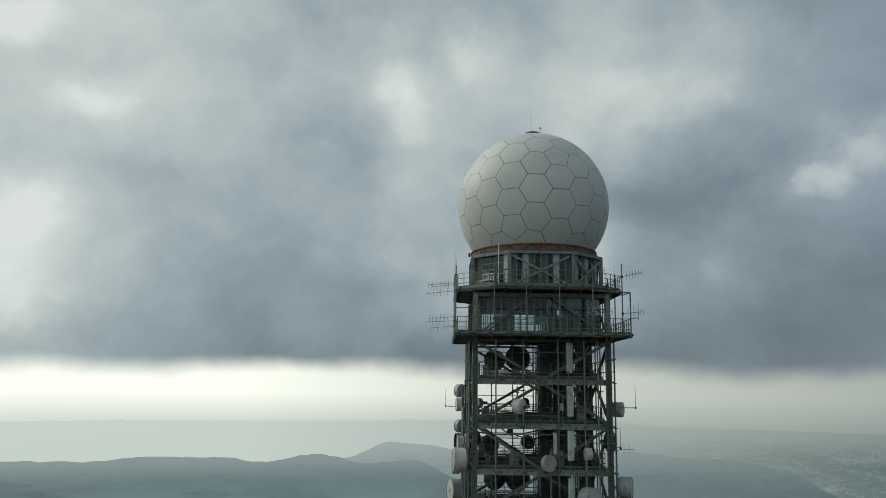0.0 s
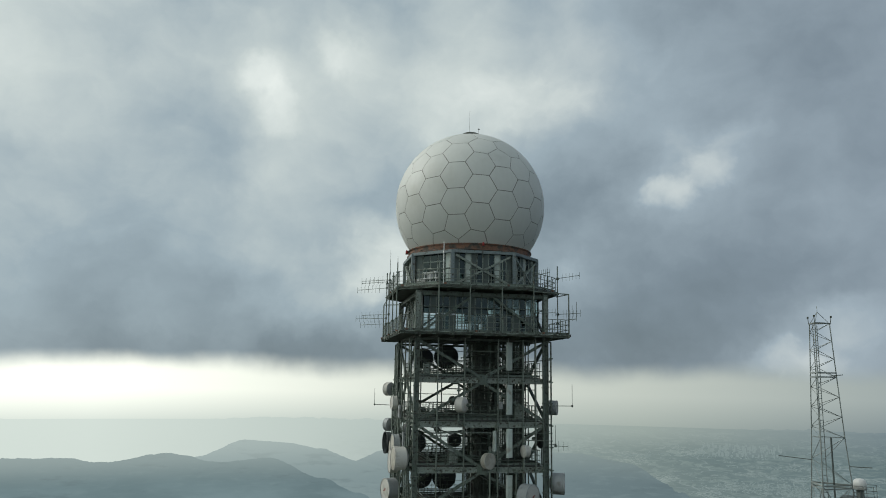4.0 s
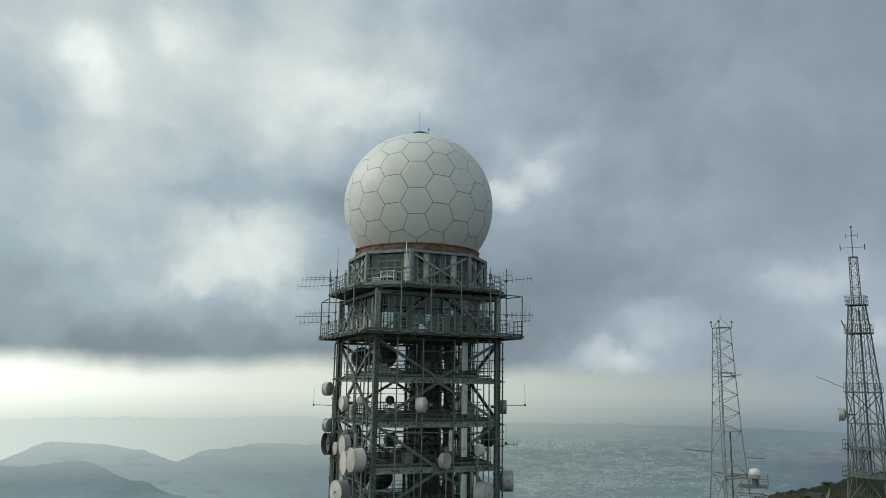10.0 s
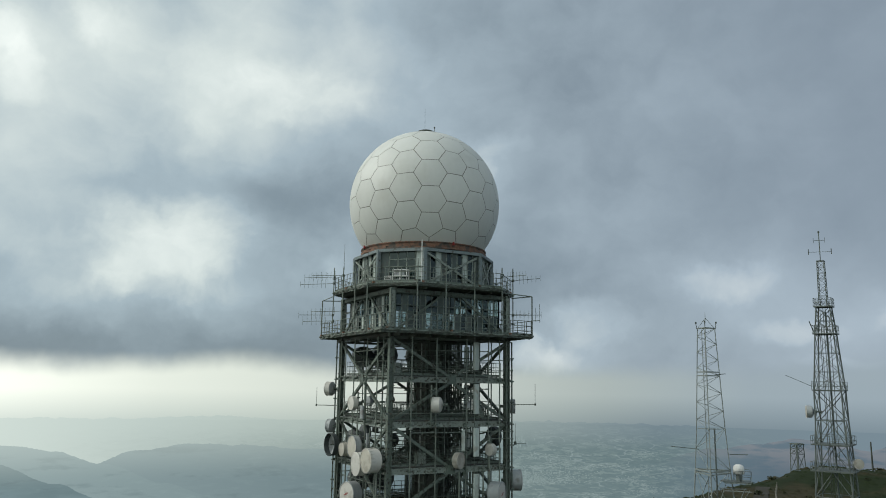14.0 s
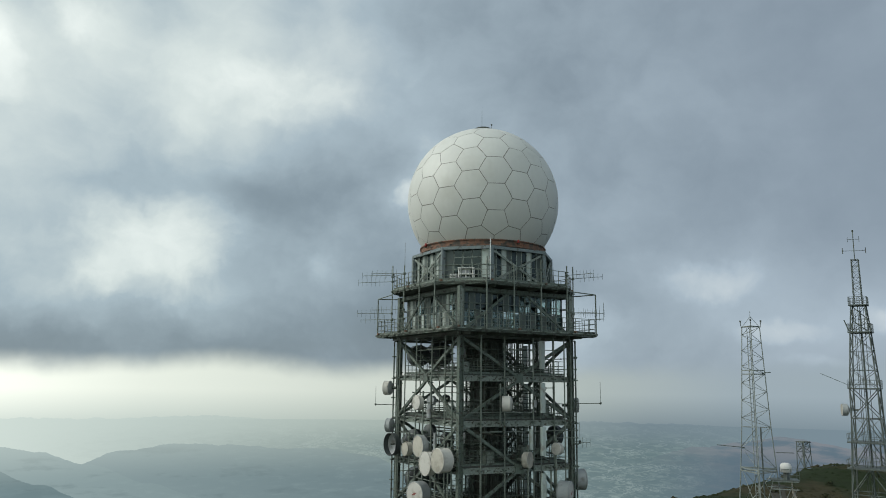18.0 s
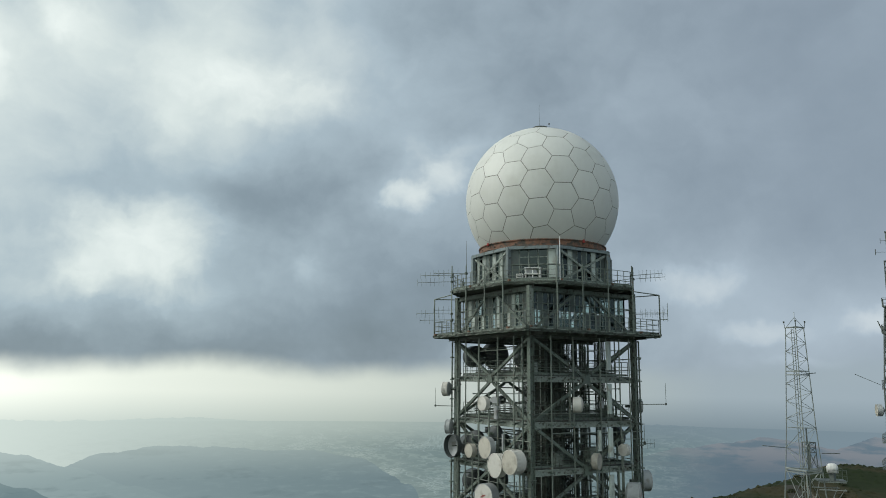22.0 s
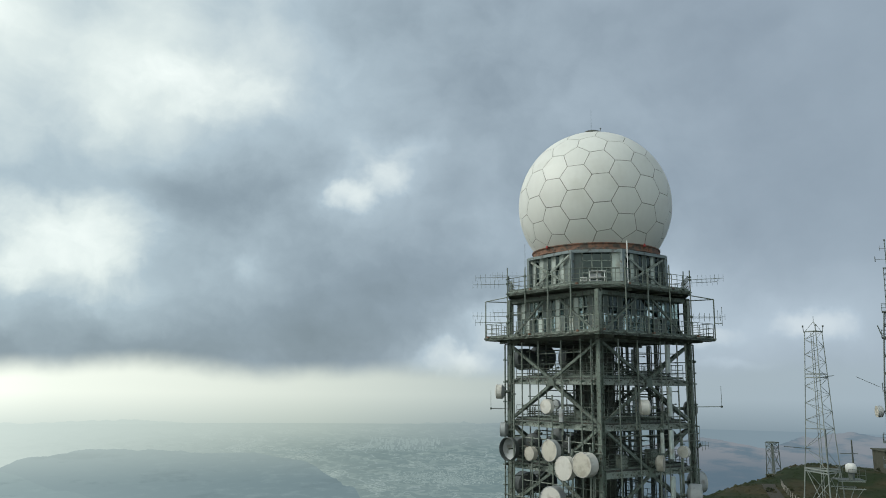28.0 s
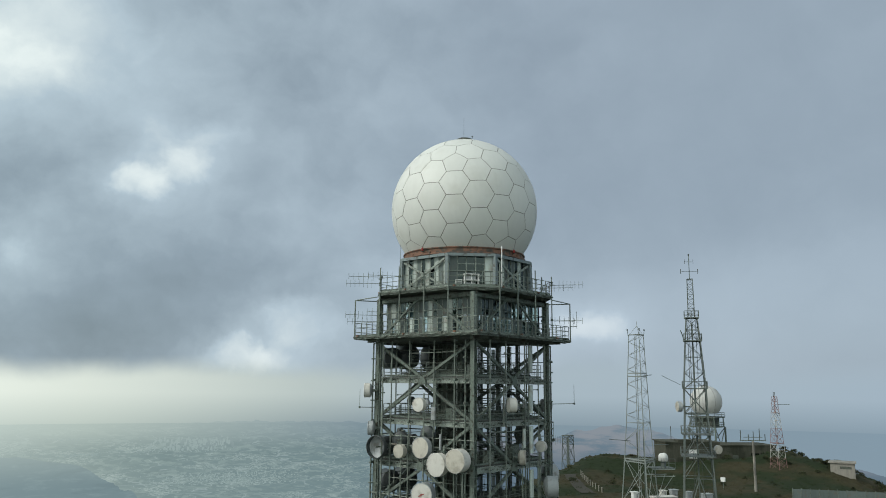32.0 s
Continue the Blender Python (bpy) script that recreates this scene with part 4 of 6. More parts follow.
part("roof_slab", one(box, (0, 0, 30.7), (2 * R1 + 0.5, 2 * R1 + 0.5, 0.12)), STEEL_DARK, room)
for k in range(4):
    (xa, ya), (xb, yb) = CORNERS[k], CORNERS[(k + 1) % 4]
    for s0, s1 in ((0.04, 0.42), (0.96, 0.58)):
        p0, p1 = (xa + (xb - xa) * s0, ya + (yb - ya) * s0, 28.0), (xa + (xb - xa) * s1, ya + (yb - ya) * s1, 30.6)
        part("brace", one(bar, p0, p1, 0.12, 0.16), STEEL, room)
    part("tie_rail", one(tube, (xa, ya, 29.75), (xb, yb, 29.75), 0.035, 6), PIPE, room)
    part("ring_beam", one(steel_beam, (xa, ya, 30.72), (xb, yb, 30.72), 0.2, 0.3), STEEL, room)
for c, s in (((2.2, 0.8, 28.6), (1.6, 0.8, 1.4)), ((3.0, -1.4, 28.7), (0.9, 1.4, 1.6)), ((2.8, 2.4, 28.5), (1.4, 0.7, 1.2))):
    cab = thing("equipment_cabinet", (c[0], c[1], 27.87), "dark equipment cabinet standing in the plant room", "cabinet", "cabinets in the plant room")
    part("cabinet_body", one(box, c, s), STEEL_DARK, cab)
    part("cabinet_door", one(box, (c[0], c[1] - s[1] / 2 - 0.02, c[2]), (s[0] * 0.9, 0.03, s[2] * 0.9)), STEEL, cab)

# ---- upper platform: square deck with cut corners ----
U, V = 6.08, 3.45
OCT = [(-V, -U), (V, -U), (U, -V), (U, V), (V, U), (-V, U), (-U, V), (-U, -V)]
upper = thing("upper_platform", (0, 0, 30.9), "eight-sided steel platform deck with weathered edge", "platform")
part("deck", one(prism, [(x * 0.985, y * 0.985, 31.2) for x, y in OCT], [(x * 0.985, y * 0.985, 31.28) for x, y in OCT]), GRATING, upper)
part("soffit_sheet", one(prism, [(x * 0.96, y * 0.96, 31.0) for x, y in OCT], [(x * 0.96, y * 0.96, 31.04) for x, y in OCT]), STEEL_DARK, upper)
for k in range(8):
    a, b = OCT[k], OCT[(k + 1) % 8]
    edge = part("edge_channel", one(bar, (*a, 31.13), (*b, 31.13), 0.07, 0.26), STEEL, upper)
    part("edge_lip", one(bar, (*a, 31.285), (*b, 31.285), 0.10, 0.045), STEEL_PALE, edge, "thin pale lip")
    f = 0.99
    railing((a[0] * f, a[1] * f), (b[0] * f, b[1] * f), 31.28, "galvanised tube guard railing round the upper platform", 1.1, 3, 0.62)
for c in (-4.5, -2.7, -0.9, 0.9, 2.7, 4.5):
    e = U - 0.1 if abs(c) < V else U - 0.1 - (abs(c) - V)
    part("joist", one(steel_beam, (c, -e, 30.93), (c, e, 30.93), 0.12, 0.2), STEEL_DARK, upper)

# ---- equipment drum under the dome ----
W, X = 4.86, 2.32
DRUM = [(-X, -W), (X, -W), (W, -X), (W, X), (X, W), (-X, W), (-W, X), (-W, -X)]
drum = thing("radar_equipment_room", (0, 0, 31.28), "eight-sided glazed equipment room with steel columns under the dome", "room")
zd0, zd1 = 31.30, 33.86
GLAZE = ["gdwgdgdwdg", "gwdgwdgw", "gdcgdwcgdg", "gwdcgwgd", "gdcgcgdcgd", "gcdgcgcg", "wdwgdwdwgw", None]
for k in range(8):
    a, b = DRUM[k], DRUM[(k + 1) % 8]
    f = 0.955
    a1, b1 = (a[0] * f, a[1] * f), (b[0] * f, b[1] * f)
    ax, bx = Vector((*a, 0)), Vector((*b, 0))
    if GLAZE[k]:
        panel_wall(drum, a1, b1, zd0, zd1, len(GLAZE[k]), GLAZE[k], None)
    else:
        # the side with the wide window: dark glazing in a frame, a white sheet beside it
        panel_wall(drum, a1, b1, zd0, zd1, 5, "gdddw", None, "gdddw")
        for h in (32.35, 33.2):
            part("window_bar", one(bar, Vector((*a1, h)).lerp(Vector((*b1, h)), 0.2), Vector((*a1, h)).lerp(Vector((*b1, h)), 0.8), 0.08, 0.06), STEEL_PALE, drum)
    part("column", one(box, (a[0], a[1], 32.6), (0.26, 0.26, 2.62)), STEEL_BLUE, drum)
    part("top_beam", one(bar, (*a, 33.86), (*b, 33.86), 0.24, 0.22), STEEL_BLUE, drum)
    if k != 7:
        for u, v in ((31.45, 33.6), (33.6, 31.45)):
            part("brace", one(bar, ax.lerp(bx, 0.05) + Vector((0, 0, u)), ax.lerp(bx, 0.95) + Vector((0, 0, v)), 0.09, 0.15), STEEL_PALE, drum)
part("roof_slab", one(prism, [(x * 0.97, y * 0.97, 33.93) for x, y in DRUM], [(x * 0.97, y * 0.97, 34.03) for x, y in DRUM]), STEEL_DARK, drum)

# air conditioner and vent boxes on the window side
d = Vector((-1, -1, 0)).normalized()
s = Vector((1, -1, 0)).normalized()
rack = thing("equipment_rack", (d.x * 5.15, d.y * 5.15, 31.28), "white open-framed rack with two shelves on the upper platform", "rack")
for i, j in ((-1, -1), (1, -1), (1, 1), (-1, 1), (0, 1)):
    c = d * (5.15 + j * 0.2) + s * (i * 0.52)
    part("rack_post", one(box, (c.x, c.y, 31.83), (0.06, 0.06, 1.1)), WHITE, rack)
for h in (31.42, 31.92, 32.36):
    shelf = part("shelf", one(bar, d * 5.15 + s * -0.6 + Vector((0, 0, h)), d * 5.15 + s * 0.6 + Vector((0, 0, h)), 0.5, 0.05), WHITE, rack)
    if h < 32:
        part("unit", one(bar, d * 5.1 + s * -0.42 + Vector((0, 0, h + 0.17)), d * 5.1 + s * 0.3 + Vector((0, 0, h + 0.17)), 0.3, 0.28), DISH_GREY, shelf)
for off, h, wid in ((-0.95, 31.61, 0.5),):
    c = d * 5.15 + s * off
    ac = thing("air_conditioner", (c.x, c.y, h - 0.33), "pale air-conditioning unit outside the equipment room window", "air conditioner", "air conditioners")
    bm = bmesh.new()
    prism(bm, [c + s * (i * wid / 2) + d * (j * 0.2) + Vector((0, 0, h - 0.33)) for i, j in ((-1, -1), (1, -1), (1, 1), (-1, 1))], [c + s * (i * wid / 2) + d * (j * 0.2) + Vector((0, 0, h + 0.33)) for i, j in ((-1, -1), (1, -1), (1, 1), (-1, 1))])
    casing = part("casing", bm, WHITE, ac)
    bm = bmesh.new()
    for j in range(5):
        z = h - 0.24 + j * 0.12
        bar(bm, c + s * (-wid * 0.38) + d * 0.22 + Vector((0, 0, z)), c + s * (wid * 0.38) + d * 0.22 + Vector((0, 0, z)), 0.03, 0.06)
    part("grille", bm, STEEL_DARK, casing)

# ---- radome ----
DC, DR = Vector((0, 0, 38.31)), 5.97
BASE_Z = 34.5
radome = thing("radome", (0, 0, 34.0), "white geodesic radome of hexagonal panels with grey seams", "radome")


def geodesic(h, k):
    """Centres of the panels: a triangular net laid over the faces of an icosahedron."""
    g = (1 + 5 ** 0.5) / 2
    v = [Vector(p).normalized() for p in ((-1, g, 0), (1, g, 0), (-1, -g, 0), (1, -g, 0), (0, -1, g), (0, 1, g), (0, -1, -g), (0, 1, -g), (g, 0, -1), (g, 0, 1), (-g, 0, -1), (-g, 0, 1))]
    edge = min((v[0] - q).length for q in v[1:]) * 1.01
    faces = [(i, j, m) for i in range(12) for j in range(12) for m in range(12) if i < j and i < m and (v[i] - v[j]).length < edge and (v[i] - v[m]).length < edge and (v[j] - v[m]).length < edge and (v[j] - v[i]).cross(v[m] - v[i]).dot(v[i]) > 0]
    w = complex(0.5, 3 ** 0.5 / 2)
    a = h + k * w
    b = a * w
    det = a.real * b.imag - b.real * a.imag
    spots = []
    for m in range(-9, 10):
        for n in range(-9, 10):
            z = m + n * w
            s1, t1 = (z.real * b.imag - b.real * z.imag) / det, (a.real * z.imag - z.real * a.imag) / det
            if s1 > -1e-6 and t1 > -1e-6 and s1 + t1 < 1 + 1e-6:
                spots.append((1 - s1 - t1, s1, t1))
    found = []
    for i, j, m in faces:
        for c in spots:
            q = (v[i] * c[0] + v[j] * c[1] + v[m] * c[2]).normalized()
            if all((q - o).length > 1e-3 for o in found):
                found.append(q)
    return found


TURN = Matrix(((0.1174, -0.9729, 0.1993), (-0.4942, -0.2313, -0.8380), (0.8614, -0.0001, -0.5079)))
hubs = [TURN @ q for q in geodesic(2, 2)]
step = sorted((hubs[0] - q).length for q in hubs[1:])[5]
corners_of = {i: [] for i in range(len(hubs))}
for i, p in enumerate(hubs):
    ring = [j for j, q in enumerate(hubs) if j != i and (p - q).length < step * 1.55]
    for a in range(len(ring)):
        for b in range(a + 1, len(ring)):
            if i < ring[a] and i < ring[b] and (hubs[ring[a]] - hubs[ring[b]]).length < step * 1.55:
                n = (hubs[ring[a]] - p).cross(hubs[ring[b]] - p).normalized()
                if n.dot(p) < 0:
                    n = -n
                if max(n.dot(q) for q in hubs) <= n.dot(p) + 1e-5:
                    for m in (i, ring[a], ring[b]):
                        corners_of[m].append(n)
for i, p in enumerate(hubs):
    ring = corners_of[i]
    if len(ring) < 5 or DC.z + DR * max(n.z for n in ring) < BASE_Z:
        continue
    e1 = p.orthogonal().normalized()
    e2 = p.cross(e1)
    ring.sort(key=lambda n: math.atan2(n.dot(e2), n.dot(e1)))
    clean = [n for k, n in enumerate(ring) if (n - ring[k - 1]).length > 1e-3]
    rim = []
    for k, n in enumerate(clean):
        m = clean[(k + 1) % len(clean)]
        rim += [n.lerp(m, u / 4) for u in range(4)]
    bm = bmesh.new()
    inset = 1 - 0.033 / (DR * (clean[0] - p).length)
    centre = bm.verts.new(DC + p * DR)
    rows = []
    for u in (0.25, 0.5, 0.75, 1.0):
        rows.append([bm.verts.new(DC + p.lerp(q, u * inset).normalized() * DR) for q in rim])
    for k in range(len(rim)):
        bm.faces.new((centre, rows[0][k], rows[0][(k + 1) % len(rim)]))
        for a, b in zip(rows, rows[1:]):
            bm.faces.new((a[k], b[k], b[(k + 1) % len(rim)], a[(k + 1) % len(rim)]))
    edge_top = [bm.verts.new(DC + p.lerp(q, inset).normalized() * DR) for q in rim]
    edge_low = [bm.verts.new(DC + p.lerp(q, inset).normalized() * (DR - 0.014)) for q in rim]
    for k in range(len(rim)):
        bm.faces.new((edge_top[k], edge_low[k], edge_low[(k + 1) % len(rim)], edge_top[(k + 1) % len(rim)]))
    if DC.z + DR * min(n.z for n in clean) < BASE_Z:
        bmesh.ops.bisect_plane(bm, geom=bm.verts[:] + bm.edges[:] + bm.faces[:], plane_co=(0, 0, BASE_Z), plane_no=(0, 0, -1), clear_outer=True)
    part("panel", bm, SHELL, radome, smooth=True)
bm = bmesh.new()
lathe(bm, [(math.sqrt(max(0.0, (DR - 0.012) ** 2 - (z - DC.z) ** 2)), z) for z in [BASE_Z + (DC.z + DR - 0.0121 - BASE_Z) * math.sin(k / 40 * math.pi / 2) for k in range(41)]], 96)
part("seam_shell", bm, SEAM, radome, "grey joint strips between the panels", smooth=True)
band = part("base_band", one(lathe, [(4.55, 34.03), (4.98, 34.03), (4.98, 34.12), (4.86, 34.16), (4.86, 34.44), (4.95, 34.47), (4.95, 34.54), (4.55, 34.54)], 64), RUST, radome, "rusty red-brown steel band")
for k in range(16):
    a = 2 * math.pi * (k + 0.3) / 16
    part("band_lug", one(box, (4.9 * math.cos(a), 4.9 * math.sin(a), 34.2), (0.12, 0.12, 0.10)), RUST, band)
hatch = part("top_hatch", one(lathe, [(0.0, 44.60), (0.4, 44.59), (0.62, 44.55), (0.72, 44.48), (0.76, 44.42), (0.76, 44.34), (0.84, 44.32), (0.84, 44.10), (0.0, 44.10)], 32), STEEL_DARK, radome, "dark round hatch on the crown")
part("lightning_rod", one(tube, (-0.1, 0.0, 44.5), (-0.1, 0.0, 46.5), 0.011, 6, 0.005), STEEL, hatch)
stem = part("lamp_stem", one(tube, (0.6, -0.35, 44.2), (0.6, -0.35, 44.86), 0.015, 6), STEEL_DARK, radome)
bm = bmesh.new()
bmesh.ops.create_icosphere(bm, subdivisions=2, radius=0.07)
bmesh.ops.translate(bm, vec=(0.6, -0.35, 44.9), verts=bm.verts)
part("crown_lamp", bm, STEEL_DARK, stem)

for x, y in ((-0.05, -5.0), (-5.05, 0.05), (5.0, 0.0), (0.0, 5.0)):
    lamp = thing("obstruction_lamp", (x, y, 34.25), "small red obstruction lamp on the dome's rusty band", "lamp", "obstruction lamps")
    part("bracket", one(box, (x, y, 34.29), (0.16, 0.16, 0.06)), STEEL_DARK, lamp)
    bm = bmesh.new()
    lathe(bm, [(0.0, 0.32), (0.06, 0.30), (0.09, 0.22), (0.09, 0.03), (0.0, 0.03)], 12)
    bmesh.ops.translate(bm, vec=(x, y, 34.29), verts=bm.verts)
    part("red_cap", bm, LAMP_RED, lamp, smooth=True)
pole = thing("white_pole", (-3.2, -6.0, 31.28), "slim white pole clamped to the upper railing", "pole")
part("shaft", one(tube, (-3.2, -6.12, 31.28), (-3.2, -6.12, 34.3), 0.035, 8), WHITE, pole)
part("clamp", one(box, (-3.2, -6.09, 32.3), (0.12, 0.12, 0.1)), STEEL, pole)


# ---- tubes and frames clamped to the tower ----
def standpipe(x, y, z0, z1, label="upright galvanised tube clamped to the platform edge", r=0.045, mat=PIPE, clamps=()):
    t = thing("standpipe", (x, y, z0), label, "tube", "upright tubes on the tower")
    shaft_tube = part("shaft", one(tube, (x, y, z0), (x, y, z1), r, 8), mat, t)
    for z in clamps:
        part("clamp", one(box, (x, y, z), (r * 4, r * 4, 0.09)), STEEL, shaft_tube)
    far_side = max(abs(x), abs(y))
    for z in LEVELS:
        if z0 < z < z1 and 5.0 < far_side < 5.7:
            inner = (math.copysign(4.8, x), y, z + 0.05) if abs(x) == far_side else (x, math.copysign(4.8, y), z + 0.05)
            part("bracket", one(bar, (x, y, z + 0.05), inner, 0.07, 0.09), STEEL, t)
    return t


for x, y, z1 in ((-3.5, -6.16, 32.9), (-1.25, -6.18, 32.5), (1.1, -6.18, 33.0), (3.45, -6.16, 32.8), (-6.16, -3.5, 32.9), (-6.18, -1.2, 32.6), (-6.18, 1.3, 32.9), (-6.16, 3.4, 33.2), (6.16, -3.5, 33.3), (6.18, -1.0, 32.7), (6.18, 1.4, 32.9), (6.16, 3.5, 32.8), (-3.4, 6.16, 32.8), (1.2, 6.18, 32.6), (3.4, 6.16, 32.9)):
    standpipe(x, y, 27.9, z1, clamps=(28.9, 31.15, 32.3))
for c, z0, z1 in ((-3.3, 4.8, 27.5), (-1.35, 4.8, 27.5), (1.1, 4.8, 27.5), (2.95, 4.8, 27.5), (3.9, 4.8, 27.5)):
    for x, y in ((c, -5.12), (-5.12, c), (c * 0.9, 4.52), (4.52, c * 0.9)):
        standpipe(x, y, z0, z1, "long upright scaffold tube clamped to the tower's beams", 0.05, PIPE, (24.54, 21.45, 18.33, 15.2))
for x, y in ((5.12, -4.9), (4.5, -5.12), (-5.1, 5.0), (-5.12, 4.2), (-5.12, -4.3)):
    standpipe(x, y, 4.8, 27.4, "cable pipe strapped beside a tower leg", 0.06, STEEL, (26.2, 24.5, 23.0, 21.4, 19.9, 18.3, 16.8))


def crosspipe(a, b, label="level scaffold tube across the tower", r=0.035, mat=PIPE):
    t = thing("crosspipe", a, label, "tube", "level tubes on the tower")
    part("shaft", one(tube, a, b, r, 6), mat, t)
    for w in (0.0, 1.0):
        c = Vector(a).lerp(Vector(b), w)
        part("coupling", one(box, c, (0.1, 0.1, 0.1)), STEEL, t)


for k in range(30):
    z = random.choice((26.6, 26.1, 25.3, 23.9, 23.3, 22.7, 22.2, 20.9, 20.4, 19.8, 17.4, 16.8, 16.1))
    u, v = sorted(random.sample((-5.1, -3.3, -1.35, 1.1, 2.95, 5.1), 2))
    z2 = z + random.uniform(-0.05, 0.05)
    face = k % 4
    if face == 0:
        crosspipe((u, -5.02, z), (v, -5.02, z2))
    elif face == 1:
        crosspipe((-5.02, u, z), (-5.02, v, z2))
    elif face == 2:
        crosspipe((u, 5.02, z), (v, 5.02, z2))
    else:
        crosspipe((5.02, u, z), (5.02, v, z2))
for k in range(18):
    # short inner tubes that carry aerials and cable trays
    z = random.choice(LEVELS[1:4]) + random.uniform(0.5, 2.4)
    x, y = random.uniform(-4.2, 4.2), random.uniform(-4.3, 4.3)
    if random.random() < 0.5:
        crosspipe((x, -4.4, z), (x, random.uniform(-2.5, 4.4), z), "thin inner tube carrying cable trays", 0.03, STEEL)
    else:
        crosspipe((-4.4, y, z), (random.uniform(-2.5, 4.4), y, z), "thin inner tube carrying cable trays", 0.03, STEEL)
# racks of thin pipes and cable trays lying over each floor
for i, z in enumerate(LEVELS[1:5]):
    for k, (a, b) in enumerate((((-4.2, -3.5), (4.2, -3.5)), ((-3.6, -4.0), (-3.6, 4.0)), ((-4.0, 3.4), (4.0, 3.4)), ((-2.6, -2.7), (1.2, -2.7)), ((-1.2, -0.4), (-1.2, 3.6)), ((3.7, -4.0), (3.7, -0.4)), ((0.4, -1.6), (4.0, -1.6)))):
        t = thing("pipe_rack", (a[0], a[1], z + 0.27), "low rack of thin pipes and cables on a tower floor", "rack", "pipe racks on the tower floors")
        p, q = Vector((*a, 0)), Vector((*b, 0))
        side = (q - p).normalized().cross(Vector((0, 0, 1)))
        for j in range(6):
            off, h = side * (0.14 * (j % 3) - 0.14), z + 0.34 + 0.16 * (j // 3) + 0.32 * ((i + k + j) % 3 == 0)
            cut = 0.22 * ((j * 7 + k * 3 + i) % 4) / 3
            part("pipe", one(tube, p.lerp(q, cut) + off + Vector((0, 0, h)), q.lerp(p, 0.22 * ((j * 5 + k) % 3) / 2) + off + Vector((0, 0, h + 0.03 * (j % 2))), 0.028 + 0.012 * (j % 2), 5), (PIPE, STEEL, STEEL_DARK)[(j + k) % 3], t)
        for w in (0.06, 0.35, 0.65, 0.94):
            c = p.lerp(q, w)
            part("post", one(box, (c.x, c.y, z + 0.27 + 0.45), (0.05, 0.05, 0.92)), STEEL, t)
for x, y0, y1, z in ((-3.2, -4.6, 4.6, 26.9), (-1.2, -4.6, 4.6, 23.9), (0.8, -4.6, 4.6, 23.7), (-2.2, -4.6, 4.6, 20.8), (-0.4, -4.6, 0.5, 20.5), (0.6, -4.6, 0.5, 17.6)):
    crosspipe((x, y0, z), (x, y1, z), "dark pipe running through the tower", 0.05, STEEL_DARK)
# drooping black cables along the floors
for a, b, sag in (((-4.4, -1.0, 20.8), (1.0, 1.5, 21.0), 0.35), ((-2.0, -4.6, 20.9), (1.6, 0.6, 20.9), 0.45), ((2.6, -4.6, 23.8), (2.2, 0.5, 24.0), 0.4), ((4.4, -3.0, 20.8), (3.2, 0.6, 20.9), 0.35)):
    t = thing("cable_bundle", a, "black cable bundle sagging through the tower", "cable", "cables in the tower")
    bm = bmesh.new()
    p0, p1 = Vector(a), Vector(b)
    pts = [p0.lerp(p1, k / 10) + Vector((0, 0, -sag * 4 * (k / 10) * (1 - k / 10))) for k in range(11)]
    for p, q in zip(pts, pts[1:]):
        tube(bm, p, q, 0.05, 5)
    part("cable", bm, STEEL_DARK, t)
# dark cables strung loosely along the deck edges
RINGS = [(31.02, 31.28, [(x * 1.008, y * 1.008) for x, y in OCT]), (27.70, 27.95, [(-6.2, -6.2), (6.2, -6.2), (6.2, 6.2), (-6.2, 6.2)])]
for z_low, z_high, ring in RINGS:
    for k in range(len(ring)):
        p, q = Vector((*ring[k], 0)), Vector((*ring[(k + 1) % len(ring)], 0))
        t = thing("edge_cable", (*((p + q) / 2).xy, z_low), "dark cables tied loosely along a platform edge", "cable", "cables along the platform edges")
        bays = max(2, round((q - p).length / 1.2))
        for strand in range(2):
            bm = bmesh.new()
            last = None
            for i in range(bays * 4 + 1):
                w = i / (bays * 4)
                sag = (0.10 + 0.10 * noise.noise(Vector((k * 3.1 + strand, w * bays * 0.7, z_low)))) * math.sin(math.pi * (w * bays % 1.0))
                c = p.lerp(q, w) + Vector((0, 0, (z_high if strand else z_low + 0.12) - 0.06 * strand - abs(sag)))
                if last is not None:
                    tube(bm, last, c, 0.026 + 0.014 * ((i // 3 + k) % 2), 5)
                last = c
            part("strand", bm, STEEL_DARK, t)
        for i in range(bays):
            if (i * 5 + k * 3) % 4 < 2:
                c = p.lerp(q, (i + 0.35) / bays)
                part("junction", one(box, (c.x, c.y, z_high + 0.02), (0.16, 0.16, 0.13)), STEEL_DARK if i % 2 else RUST, t)
# cable ladders and inner uprights
for x, y in ((0.95, 0.3), (0.75, 3.2), (0.7, -0.6), (3.9, -1.7), (4.05, 2.9), (2.2, -1.9), (3.1, -3.1)):
    t = thing("cable_ladder", (x, y, 9.0), "dark upright cable ladder with rungs inside the tower", "ladder", "cable ladders in the tower")
    for dx in (-0.25, 0.25):
        part("rail", one(box, (x + dx, y, 18.2), (0.06, 0.06, 18.4)), STEEL_DARK, t)
    for k in range(40):
        part("rung", one(box, (x, y, 9.3 + 0.45 * k), (0.44, 0.03, 0.04)), STEEL_DARK, t)
    for dx in (-0.15, -0.05, 0.06, 0.15):
        part("feeder_cable", one(tube, (x + dx, y + 0.05, 9.0), (x + dx, y + 0.05, 27.4), 0.035, 5), STEEL_DARK, t)

